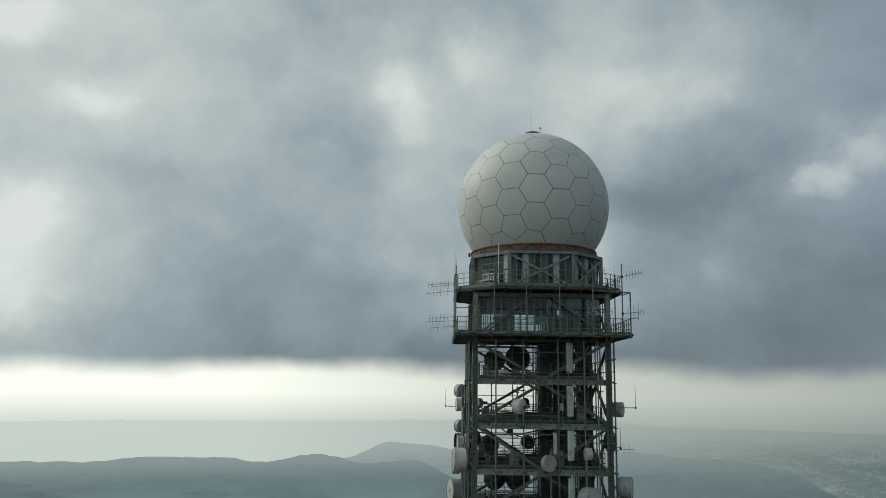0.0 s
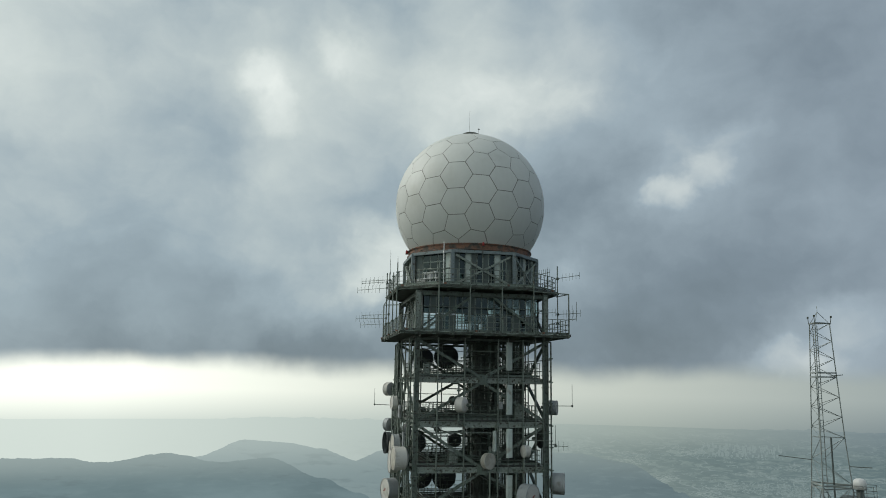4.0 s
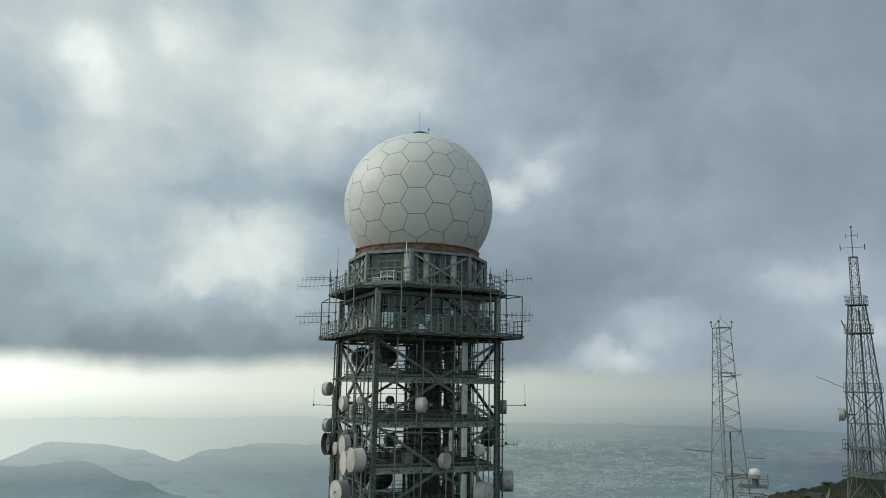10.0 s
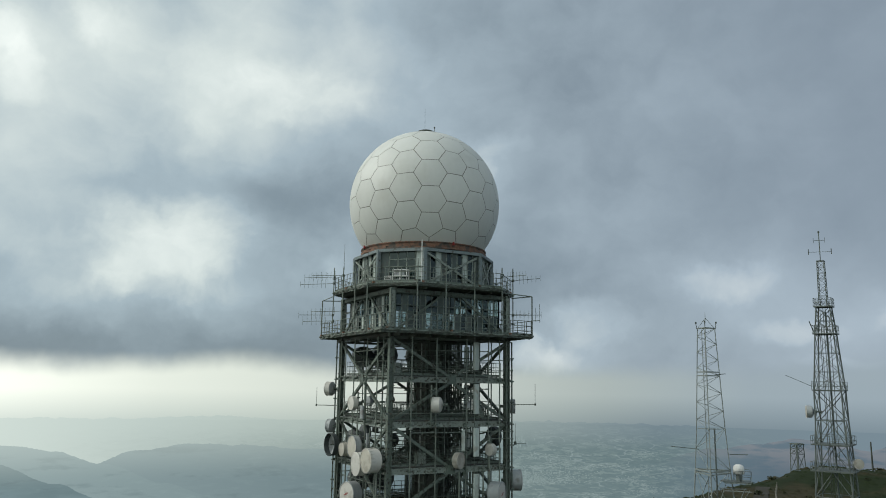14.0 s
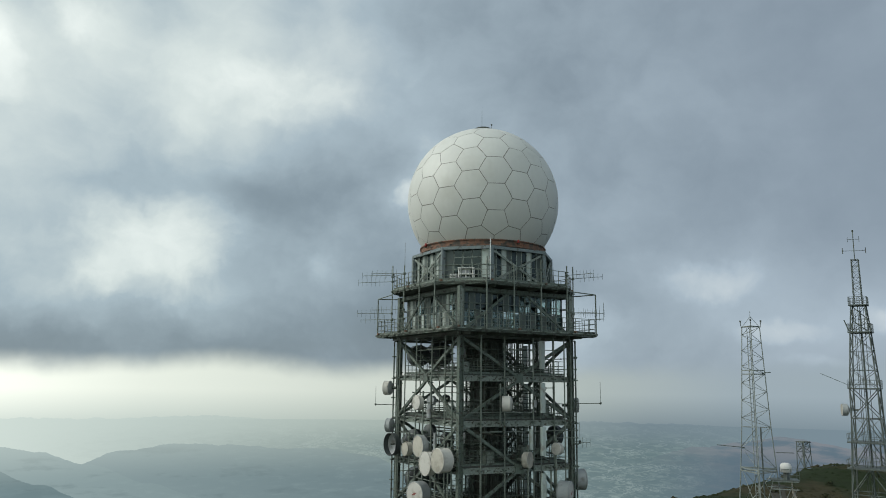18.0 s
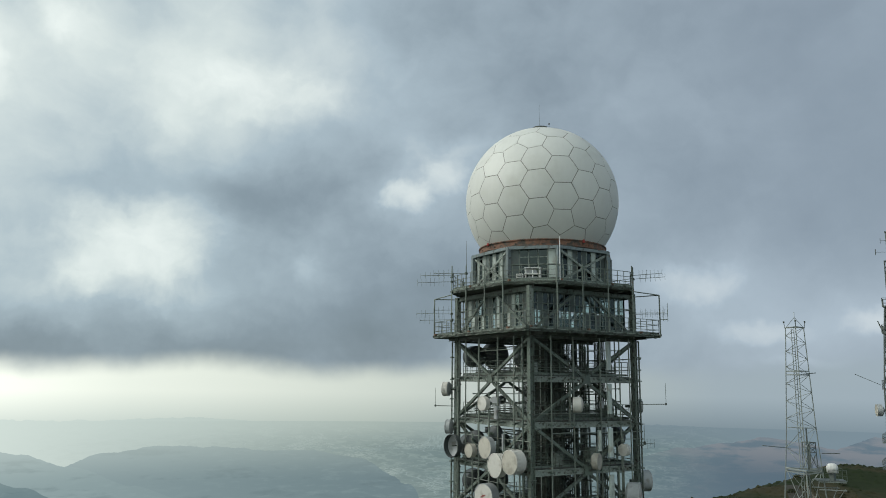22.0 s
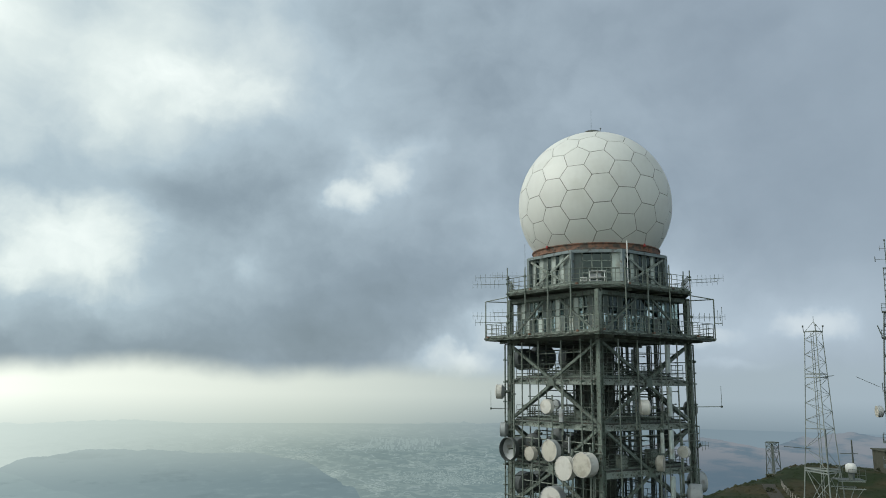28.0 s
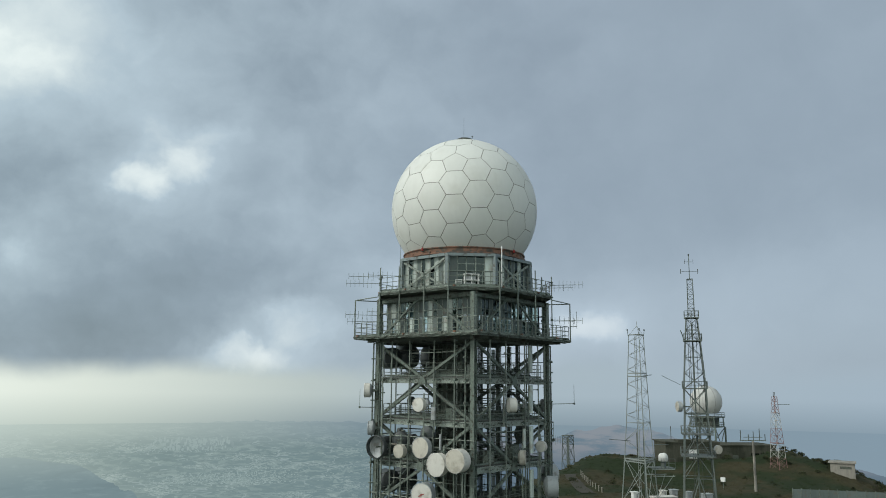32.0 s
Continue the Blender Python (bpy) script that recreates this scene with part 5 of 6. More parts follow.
for sx in (1, -1):
    cx, cy, z1 = 6.06 * sx, -6.24 * sx, 30.82
    t = thing("outrigger_frame", (cx, cy, 27.7), "tall tube frame at the platform corner carrying small whips", "frame", "outrigger frames")
    part("upright", one(tube, (cx, cy, 27.7), (cx, cy, z1), 0.05, 8), PIPE, t)
    part("top_tube", one(tube, (cx, cy, z1), (6.1 * sx, -3.45 * sx, z1 + 0.12), 0.04, 8), PIPE, t)
    part("side_tube", one(tube, (cx, cy, z1), (3.45 * sx, -6.1 * sx, z1 + 0.12), 0.04, 8), PIPE, t)
for x, y, z0, z1 in ((-5.35, -1.7, 21.3, 24.6), (-5.45, -0.7, 15.0, 23.6), (-5.5, -2.7, 15.0, 20.0), (-5.4, -4.3, 15.0, 20.2), (-5.35, 1.6, 15.0, 20.6), (-5.4, 3.6, 15.0, 24.0), (0.5, -5.25, 15.0, 20.0), (3.0, -5.2, 15.0, 20.6), (2.36, -5.42, 14.6, 18.6), (-1.8, -5.25, 21.3, 24.2), (5.3, -2.1, 18.0, 21.5)):
    standpipe(x, y, z0, z1, "stout tube carrying dishes, clamped to the tower's beams", 0.06, PIPE, (z0 + 0.4, z1 - 0.4))
w0 = Vector((6.06, -6.24, 29.0))
t = thing("whip_aerial", w0, "small whip aerial on a short arm beside the platform corner", "aerial")
part("arm", one(tube, w0, w0 + Vector((0.45, -0.35, 0.02)), 0.03, 6), PIPE, t)
part("whip", one(tube, w0 + Vector((0.45, -0.35, -0.15)), w0 + Vector((0.45, -0.35, 1.25)), 0.018, 6), PIPE, t)
part("second_whip", one(tube, w0 + Vector((0.2, -0.16, -0.1)), w0 + Vector((0.2, -0.16, 1.0)), 0.014, 6), PIPE, t)


# ---- aerials ----
def yagi(base, tip, elements, rod, group="yagi aerials"):
    """A boom with upright rods, shorter towards its tip."""
    a, b = Vector(base), Vector(tip)
    t = thing("yagi_aerial", a, "grey yagi aerial with upright rods on a thin boom", "aerial", group)
    part("boom", one(tube, a, b, 0.02, 6), PIPE, t)
    part("bracket", one(box, a, (0.14, 0.14, 0.16)), STEEL, t)
    for i in range(elements):
        w = 0.25 + 0.75 * i / (elements - 1)
        c = a.lerp(b, w)
        h = rod * (1 - 0.3 * w)
        part("rod", one(tube, c - Vector((0, 0, h / 2)), c + Vector((0, 0, h / 2)), 0.011, 5), PIPE, t)


yagi((-6.16, 3.4, 31.95), (-8.47, 4.74, 31.83), 7, 0.75)
yagi((-6.16, 3.3, 32.45), (-8.1, 4.9, 32.43), 6, 0.7)
yagi((-6.18, 1.3, 32.35), (-8.3, 2.5, 32.3), 6, 0.7)
yagi((-6.16, 3.4, 29.45), (-8.52, 4.66, 29.43), 7, 0.75)
yagi((-6.16, 3.3, 29.0), (-8.1, 4.9, 28.95), 6, 0.7)
yagi((-6.18, 1.3, 29.6), (-8.2, 2.6, 29.55), 6, 0.7)
yagi((3.45, -6.16, 32.1), (3.77, -8.79, 31.98), 7, 0.75)
yagi((6.16, -3.5, 32.35), (7.0, -6.0, 32.3), 6, 0.7)
yagi((6.16, -3.5, 29.6), (7.0, -6.1, 29.5), 6, 0.7)
yagi((3.45, -6.16, 29.35), (4.3, -8.4, 29.25), 6, 0.7)
yagi((5.43, -4.9, 20.0), (6.35, -4.95, 19.98), 3, 0.8)
for x, y, z0, z1 in ((-6.16, 1.3, 32.9, 34.8), (-6.16, -3.5, 32.9, 33.5), (6.18, -1.0, 32.7, 33.6), (3.9, -5.12, 27.4, 27.7)):
    t = thing("whip_aerial", (x, y, z0), "thin upright whip aerial on a tube", "aerial", "whip aerials")
    part("whip", one(tube, (x, y, z0), (x, y, z1), 0.02, 6, 0.009), PIPE, t)
    part("ferrule", one(tube, (x, y, z0 - 0.12), (x, y, z0 + 0.12), 0.04, 6), STEEL, t)
for base, end, up in (((4.95, -4.95, 22.82), (6.18, -6.4, 22.87), 1.5), ((-4.95, 4.95, 22.45), (-6.75, 4.7, 22.5), 1.35), ((4.9, -4.88, 20.1), (5.43, -4.9, 20.1), 1.35)):
    t = thing("boom_aerial", base, "long level boom with an upright rod at its end", "aerial", "boom aerials")
    part("boom", one(tube, base, end, 0.03, 6), PIPE, t)
    part("rod", one(tube, Vector(end) - Vector((0, 0, 0.1)), Vector(end) + Vector((0, 0, up)), 0.016, 6), PIPE, t)
    part("clamp", one(box, end, (0.1, 0.1, 0.14)), STEEL, t)


def sector_panel(x, y, z, h, w, turn, mat):
    t = thing("panel_aerial", (x, y, z - h / 2), "tall white panel aerial clamped to an upright tube", "aerial", "panel aerials")
    out = Vector((math.sin(radians(turn)), math.cos(radians(turn)), 0))
    side = Vector((out.y, -out.x, 0))
    c = Vector((x, y, 0))
    bm = bmesh.new()
    ring = [c + side * (w / 2) - out * 0.06, c + side * (w / 2) + out * 0.05, c + side * (w / 3) + out * 0.1, c - side * (w / 3) + out * 0.1, c - side * (w / 2) + out * 0.05, c - side * (w / 2) - out * 0.06]
    prism(bm, [p + Vector((0, 0, z - h / 2)) for p in ring], [p + Vector((0, 0, z + h / 2)) for p in ring])
    part("cover", bm, mat, t)
    part("holding_tube", one(tube, c - out * 0.2 + Vector((0, 0, z - h / 2 - 0.9)), c - out * 0.2 + Vector((0, 0, z + h / 2 + 0.35)), 0.035, 6), PIPE, t)
    for s2 in (-0.35, 0.35):
        part("bracket", one(bar, c - out * 0.06 + Vector((0, 0, z + h * s2)), c - out * 0.2 + Vector((0, 0, z + h * s2)), 0.1, 0.08), STEEL, t)


for x, y, z, h, w, turn in ((1.91, -5.12, 26.28, 2.0, 0.46, 172), (1.92, -5.12, 23.23, 2.1, 0.46, 172), (1.93, -5.12, 20.2, 2.0, 0.46, 172), (1.93, -5.12, 17.0, 2.0, 0.46, 172), (0.83, -5.2, 20.35, 1.4, 0.26, 210), (1.36, -4.9, 22.81, 0.5, 0.3, 200), (-5.5, -1.67, 22.2, 0.9, 0.34, 260), (-5.2, -2.1, 20.2, 1.1, 0.14, 250)):
    sector_panel(x, y, z, h, w, turn, WALL_WHITE if h > 1.3 else DISH_GREY)


def dish(at, facing, size, depth, cover, shroud, label, mark=False, tilt=0.0, back=None, tabs=False, kind="drum"):
    """A microwave dish: drum with a taut cover, rim, domed back and its mount. facing: degrees from +y towards +x."""
    size, depth = size * 0.84, depth * 0.84
    t = thing("microwave_dish", at, label, "dish", "microwave dishes on the tower")
    r = size / 2
    m = Matrix.Translation(at) @ Matrix.Rotation(-radians(facing), 4, "Z") @ Matrix.Rotation(radians(-90 + tilt), 4, "X")

    def put(name, bm, mat, lab="", smooth=True, under=None):
        bmesh.ops.transform(bm, matrix=m, verts=bm.verts)
        return part(name, bm, mat, under or t, lab, smooth=smooth)

    bm = bmesh.new()
    if kind == "drum":
        lathe(bm, [(r, 0.0), (r, -depth)], 32)
        lathe(bm, [(r - 0.02, 0.0), (r - 0.02, -depth)], 32)
        drum_side = put("shroud", bm, shroud)
        bm = bmesh.new()
        lathe(bm, [(0.0, 0.045), (r * 0.5, 0.035), (r * 0.97, 0.0)], 32)
        front = put("cover", bm, cover)
        bm = bmesh.new()
        lathe(bm, [(r * 0.96, 0.03), (r * 1.015, 0.03), (r * 1.015, -0.05), (r * 0.98, -0.05)], 32)
        put("rim", bm, shroud, under=drum_side)
    else:
        lathe(bm, [(r, 0.0), (r, -depth)], 32)
        drum_side = put("shroud", bm, shroud)
        bm = bmesh.new()
        lathe(bm, [(0.0, -depth - r * 0.3), (r * 0.4, -depth - r * 0.25), (r * 0.75, -depth - r * 0.13), (r * 0.98, -depth)], 32)
        front = put("reflector", bm, cover)
        bm = bmesh.new()
        lathe(bm, [(r * 0.97, 0.02), (r * 1.03, 0.02), (r * 1.03, -0.06), (r * 0.97, -0.06)], 32)
        put("rim", bm, shroud, under=drum_side)
        bm = bmesh.new()
        tube(bm, (0, 0, -depth - r * 0.3), (0, 0, -0.1), 0.05, 8)
        put("feed_horn", bm, STEEL_DARK, under=front)
    bm = bmesh.new()
    lathe(bm, [(r, -depth), (r * 0.8, -depth - r * 0.17), (r * 0.45, -depth - r * 0.30), (r * 0.16, -depth - r * 0.36), (0.0, -depth - r * 0.36)], 32)
    put("back", bm, back or shroud)
    bm = bmesh.new()
    tube(bm, (0, 0, -depth - r * 0.3), (0, 0, -depth - r * 0.36 - 0.35), 0.11, 8)
    bar(bm, (-r * 0.45, 0, -depth - r * 0.36 - 0.05), (r * 0.45, 0, -depth - r * 0.36 - 0.05), 0.08)
    put("mount", bm, STEEL, smooth=False)
    if tabs:
        for k in range(18):
            a = 2 * math.pi * k / 18
            bm = bmesh.new()
            box(bm, (0, 0, 0), (0.03, 0.13, 0.26))
            bmesh.ops.transform(bm, matrix=Matrix.Rotation(a, 4, "Z") @ Matrix.Translation((r + 0.012, 0, -0.16)), verts=bm.verts)
            put("cover_strap", bm, shroud, smooth=False, under=drum_side)
    if mark:
        bm = bmesh.new()
        w = r * 0.34
        for i, (u, v) in enumerate(((-0.4, -0.2), (0.15, 0.2))):
            prism(bm, [(w * u - w * 0.5, w * v - w * 0.16, 0.05), (w * u + w * 0.55, w * v - w * 0.02, 0.05), (w * u + w * 0.75, w * v + w * 0.3, 0.05), (w * u - w * 0.35, w * v + w * 0.1, 0.05)],
                  [(w * u - w * 0.5, w * v - w * 0.16, 0.056), (w * u + w * 0.55, w * v - w * 0.02, 0.056), (w * u + w * 0.75, w * v + w * 0.3, 0.056), (w * u - w * 0.35, w * v + w * 0.1, 0.056)])
        put("red_mark", bm, RED, "faded red emblem", smooth=False, under=front)
    return t


WD, BD, GD, DD = "white drum-shaped microwave dish with a taut cover", "beige-grey drum-shaped microwave dish", "grey microwave dish seen with its metal back", "large dark microwave dish seen from behind"
dish((-1.93, -5.76, 22.84), 308, 1.25, 0.6, DISH_WHITE, DISH_WHITE, WD)
dish((0.41, -5.6, 19.0), 150, 1.3, 0.45, DISH_BEIGE, DISH_BEIGE, BD)
dish((2.92, -5.3, 19.66), 258, 1.0, 0.42, DISH_WHITE, DISH_WHITE, WD, back=DISH_DARK)
dish((5.75, -4.3, 22.67), 118, 1.25, 0.75, DISH_WHITE, DISH_GREY, WD)
dish((6.25, -4.3, 17.3), 112, 1.8, 0.95, DISH_WHITE, DISH_GREY, "large drum-shaped microwave dish with grey shroud")
dish((3.2, -6.55, 16.75), 142, 1.95, 0.9, DISH_WHITE, DISH_GREY, "large white dish with grey shroud and faded red mark", mark=True)
dish((5.5, -2.0, 20.33), 82, 1.75, 0.4, DISH_GREY, DISH_DARK, DD)
dish((-5.63, 4.82, 20.91), 320, 1.25, 0.42, DISH_WHITE, DISH_GREY, GD)
dish((-5.66, 5.3, 23.76), 320, 1.3, 0.5, DISH_WHITE, DISH_WHITE, GD, back=DISH_GREY)
dish((-5.9, 3.75, 19.55), 262, 2.0, 0.46, DISH_GREY, DISH_DARK, "dark open microwave dish with a deep grey rim", kind="open")
dish((-5.85, -0.76, 19.75), 266, 1.8, 0.5, DISH_BEIGE, DISH_GREY, BD)
dish((-6.24, -2.59, 18.72), 268, 1.9, 0.6, DISH_WHITE, DISH_WHITE, WD)
dish((-6.2, -4.27, 19.08), 264, 1.9, 0.95, DISH_BEIGE, DISH_WHITE, "large white drum-shaped dish with strapped cover edge", tabs=True)
dish((-5.75, 1.49, 19.37), 266, 1.15, 0.5, DISH_BEIGE, DISH_BEIGE, BD)
dish((-6.37, -1.41, 16.62), 252, 1.9, 0.9, DISH_WHITE, DISH_GREY, "large white dish with grey shroud and faded red mark", mark=True)
dish((-5.96, -0.59, 22.79), 264, 1.2, 0.4, DISH_WHITE, DISH_WHITE, WD)
dish((-4.3, 0.3, 22.9), 250, 0.85, 0.35, DISH_GREY, DISH_GREY, GD)
dish((-4.3, 2.6, 20.1), 60, 1.5, 0.4, DISH_GREY, DISH_DARK, DD)
dish((-4.6, -0.5, 20.7), 80, 1.3, 0.4, DISH_GREY, DISH_DARK, DD)
for x, z, size in ((-2.55, 26.34, 1.7), (-0.58, 26.53, 2.05), (2.54, 26.55, 2.2), (-3.0, 19.4, 1.6), (0.11, 19.64, 1.15), (-2.5, 16.7, 1.75), (-0.59, 16.7, 1.95), (2.3, 19.5, 1.7)):
    dish((x, 6.0 if size > 1.2 else 5.7, z), 12 if x < 0 else 355, size * 1.19, 1.1 if size > 1.5 else 0.5, DISH_GREY, DISH_DARK, DD)
dish((-0.06, 5.6, 22.9), 8, 0.85, 0.3, DISH_GREY, DISH_DARK, DD)
dish((-1.35, 5.6, 20.5), 8, 0.6, 0.3, DISH_GREY, DISH_DARK, DD)
for x, y, z, s in ((-3.9, -3.9, 24.8, (0.5, 0.4, 0.9)), (2.9, -3.9, 21.75, (0.6, 0.5, 1.0)), (-3.9, 1.5, 18.63, (0.5, 0.7, 1.1)), (-3.9, -2.0, 21.75, (0.45, 0.6, 0.8)), (1.2, -3.9, 18.63, (0.9, 0.5, 1.2)), (-1.9, -3.9, 18.63, (0.7, 0.5, 0.9))):
    t = thing("junction_box", (x, y, z), "dark metal junction box standing on a tower floor", "cabinet", "junction boxes on the tower floors")
    part("box_body", one(box, (x, y, z + s[2] / 2), s), STEEL, t)
    part("box_lid", one(box, (x, y - s[1] / 2 - 0.02, z + s[2] / 2), (s[0] * 0.86, 0.03, s[2] * 0.88)), STEEL_PALE, t)


# ---- masts and buildings on the hill ----
def lattice(t, cx, cy, sections, mat, legs=3, turn=0.0, leg_r=0.06, brace_r=0.03, style="zigzag", paint=None, level=True):
    """Sections: rows of (height, half width, bays up to the next row)."""
    def corner(k, z, h):
        a = turn + 2 * math.pi * k / legs
        return Vector((cx + h * math.cos(a), cy + h * math.sin(a), z))

    n = 0
    for (z0, h0, bays), (z1, h1, _) in zip(sections, sections[1:]):
        for k in range(legs):
            part("leg", one(tube, corner(k, z0, h0), corner(k, z1, h1), leg_r, 6), mat if not paint else paint[n % 2], t)
        for b in range(bays):
            u, v = b / bays, (b + 1) / bays
            za, zb, ha, hb = z0 + (z1 - z0) * u, z0 + (z1 - z0) * v, h0 + (h1 - h0) * u, h0 + (h1 - h0) * v
            m = mat if not paint else paint[n % 2]
            for k in range(legs):
                bm = bmesh.new()
                p, q, r, s3 = corner(k, za, ha), corner(k + 1, za, ha), corner(k, zb, hb), corner(k + 1, zb, hb)
                if style == "x":
                    tube(bm, p, s3, brace_r, 5)
                    tube(bm, q, r, brace_r, 5)
                elif style == "k":
                    mid_p = (r + s3) / 2
                    tube(bm, p, mid_p, brace_r, 5)
                    tube(bm, q, mid_p, brace_r, 5)
                else:
                    tube(bm, p if (b + k) % 2 else q, s3 if (b + k) % 2 else r, brace_r, 5)
                if level or b + 1 == bays:
                    tube(bm, r, s3, brace_r * 0.9, 5)
                part("bracing", bm, m, t)
        n += 1


def mast_platform(t, cx, cy, z, half, turn, mat, rail=1.0):
    bm = bmesh.new()
    pts = [(cx + half * math.cos(turn + math.pi / 2 * k), cy + half * math.sin(turn + math.pi / 2 * k)) for k in range(4)]
    prism(bm, [(x, y, z) for x, y in pts], [(x, y, z + 0.12) for x, y in pts])
    deck = part("platform", bm, mat, t)
    if rail:
        for k in range(4):
            a, b = Vector((*pts[k], z)), Vector((*pts[(k + 1) % 4], z))
            for h in (rail * 0.5, rail):
                part("platform_rail", one(tube, a + Vector((0, 0, h)), b + Vector((0, 0, h)), 0.025, 5), mat, deck)
            for i in range(4):
                c = a.lerp(b, i / 4)
                part("rail_post", one(tube, c, c + Vector((0, 0, rail)), 0.025, 5), mat, deck)


def inner_ladder(t, x, y, z0, z1, mat):
    for dx in (-0.2, 0.2):
        part("ladder_rail", one(box, (x + dx, y, (z0 + z1) / 2), (0.05, 0.05, z1 - z0)), mat, t)
    rung = bpy.data.meshes.new("rung")
    bm = one(box, (0, 0, 0), (0.4, 0.03, 0.04))
    bm.to_mesh(rung)
    bm.free()
    rung.materials.append(mat)
    for k in range(int((z1 - z0) / 0.45)):
        share("rung", rung, t, t.matrix_basis.inverted() @ Matrix.Translation((x, y, z0 + 0.3 + 0.45 * k)))


# pale lattice mast beside the tower
ax, ay = 30.95, 0.1
ga = ground_height(ax, ay)
mast_a = thing("pale_lattice_mast", (ax, ay, ga), "tall pale galvanised three-legged lattice mast with thin bracing", "mast")
TA = radians(219)
lattice(mast_a, ax, ay, [(ga - 0.3, 2.75, 2), (12.0, 2.25, 1), (16.6, 1.82, 2)], MAST_PALE, 3, TA, 0.06, 0.03, "x")
lattice(mast_a, ax, ay, [(16.6, 1.82, 2), (20.4, 1.5, 6), (25.4, 1.2, 6), (29.95, 0.93, 1)], MAST_PALE, 3, TA, 0.045, 0.024, level=False)
lattice(mast_a, ax, ay, [(29.95, 0.93, 1), (30.0, 0.93, 1)], MAST_PALE, 3, TA)
for k in range(3):
    a = TA + 2 * math.pi * k / 3
    part("apex_strut", one(tube, (ax + 0.93 * math.cos(a), ay + 0.93 * math.sin(a), 29.95), (ax, ay, 30.95), 0.025, 5), MAST_PALE, mast_a)
    part("corner_lamp", one(tube, (ax + 1.0 * math.cos(a), ay + 1.0 * math.sin(a), 29.9), (ax + 1.08 * math.cos(a), ay + 1.08 * math.sin(a), 30.5), 0.03, 6), STEEL_DARK, mast_a)
    part("lamp_head", one(tube, (ax + 1.08 * math.cos(a), ay + 1.08 * math.sin(a), 30.45), (ax + 1.08 * math.cos(a), ay + 1.08 * math.sin(a), 30.62), 0.08, 8), STEEL_DARK, mast_a)
part("apex_spike", one(tube, (ax, ay, 30.9), (ax, ay, 31.5), 0.025, 5), MAST_PALE, mast_a)
inner_ladder(mast_a, ax - 0.25, ay + 0.1, ga, 29.8, MAST_PALE)
part("feeder_duct", one(box, (ax + 0.35, ay - 0.2, (ga + 20.4) / 2), (0.1, 0.1, 20.4 - ga)), MAST_GREY, mast_a)
for z, h in ((25.4, 1.22), (25.75, 1.2), (16.55, 1.85), (16.3, 1.87)):
    for k in range(3):
        a, b = TA + 2 * math.pi * k / 3, TA + 2 * math.pi * (k + 1) / 3
        part("belt", one(bar, (ax + h * math.cos(a), ay + h * math.sin(a), z), (ax + h * math.cos(b), ay + h * math.sin(b), z), 0.06, 0.1), MAST_PALE, mast_a)
part("side_arm", one(tube, (ax + 0.5, ay - 0.5, 25.5), (ax + 1.35, ay - 0.95, 25.6), 0.04, 6), MAST_GREY, mast_a)
part("low_arm", one(tube, (ax - 0.9, ay + 0.7, 18.5), (ax - 3.0, ay + 2.2, 18.7), 0.035, 6), MAST_GREY, mast_a)
part("low_arm_right", one(tube, (ax + 1.3, ay - 1.0, 18.1), (ax + 2.6, ay - 2.0, 18.1), 0.04, 6), MAST_GREY, mast_a)
for z in (15.6, 14.9):
    for off in (-0.9, 0.9):
        part("arm_beam", one(bar, (ax + 0.6 + off * 0.6, ay - 0.6 + off * 0.8, z), (ax + 2.2 + off * 0.6, ay - 2.3 + off * 0.8, z), 0.06, 0.09), MAST_PALE, mast_a)
for off in (-0.9, 0.9):
    part("arm_strut", one(tube, (ax + 2.1 + off * 0.6, ay - 2.2 + off * 0.8, 15.0), (ax + 1.1, ay - 1.2, 12.4), 0.035, 6), MAST_PALE, mast_a)
side_way = Vector((0.69, -0.72, 0))
side_out = Vector((0.72, 0.69, 0))
deck_a = Vector((ax, ay, 15.70)) + side_way * 0.9
deck_b = Vector((ax, ay, 15.70)) + side_way * 3.4
side_deck = part("side_deck", one(bar, deck_a, deck_b, 1.9, 0.07), MAST_GREY, mast_a, "grey side deck with a railing")
for off in (-0.93, 0.93):
    for h in (0.5, 1.0):
        part("deck_rail", one(tube, deck_a + side_way * 1.0 + side_out * off + Vector((0, 0, h)), deck_b + side_out * off + Vector((0, 0, h)), 0.02, 5), MAST_GREY, side_deck)
    for w in (0.4, 0.7, 1.0):
        c = deck_a.lerp(deck_b, w) + side_out * off
        part("deck_post", one(tube, c, c + Vector((0, 0, 1.02)), 0.02, 5), MAST_GREY, side_deck)
wd = (32.4, -1.75, 15.55)
t = thing("small_white_dome", wd, "small white domed cover on the mast's side platform", "dome")
bm = bmesh.new()
lathe(bm, [(0.0, 0.86), (0.26, 0.83), (0.43, 0.72), (0.5, 0.52), (0.5, 0.0), (0.0, 0.0)], 24)
bmesh.ops.translate(bm, vec=(wd[0], wd[1], wd[2] + 0.85), verts=bm.verts)
part("cover", bm, WHITE, t, smooth=True)
part("foot", one(box, (wd[0], wd[1], 16.0), (0.4, 0.4, 0.8)), MAST_GREY, t)

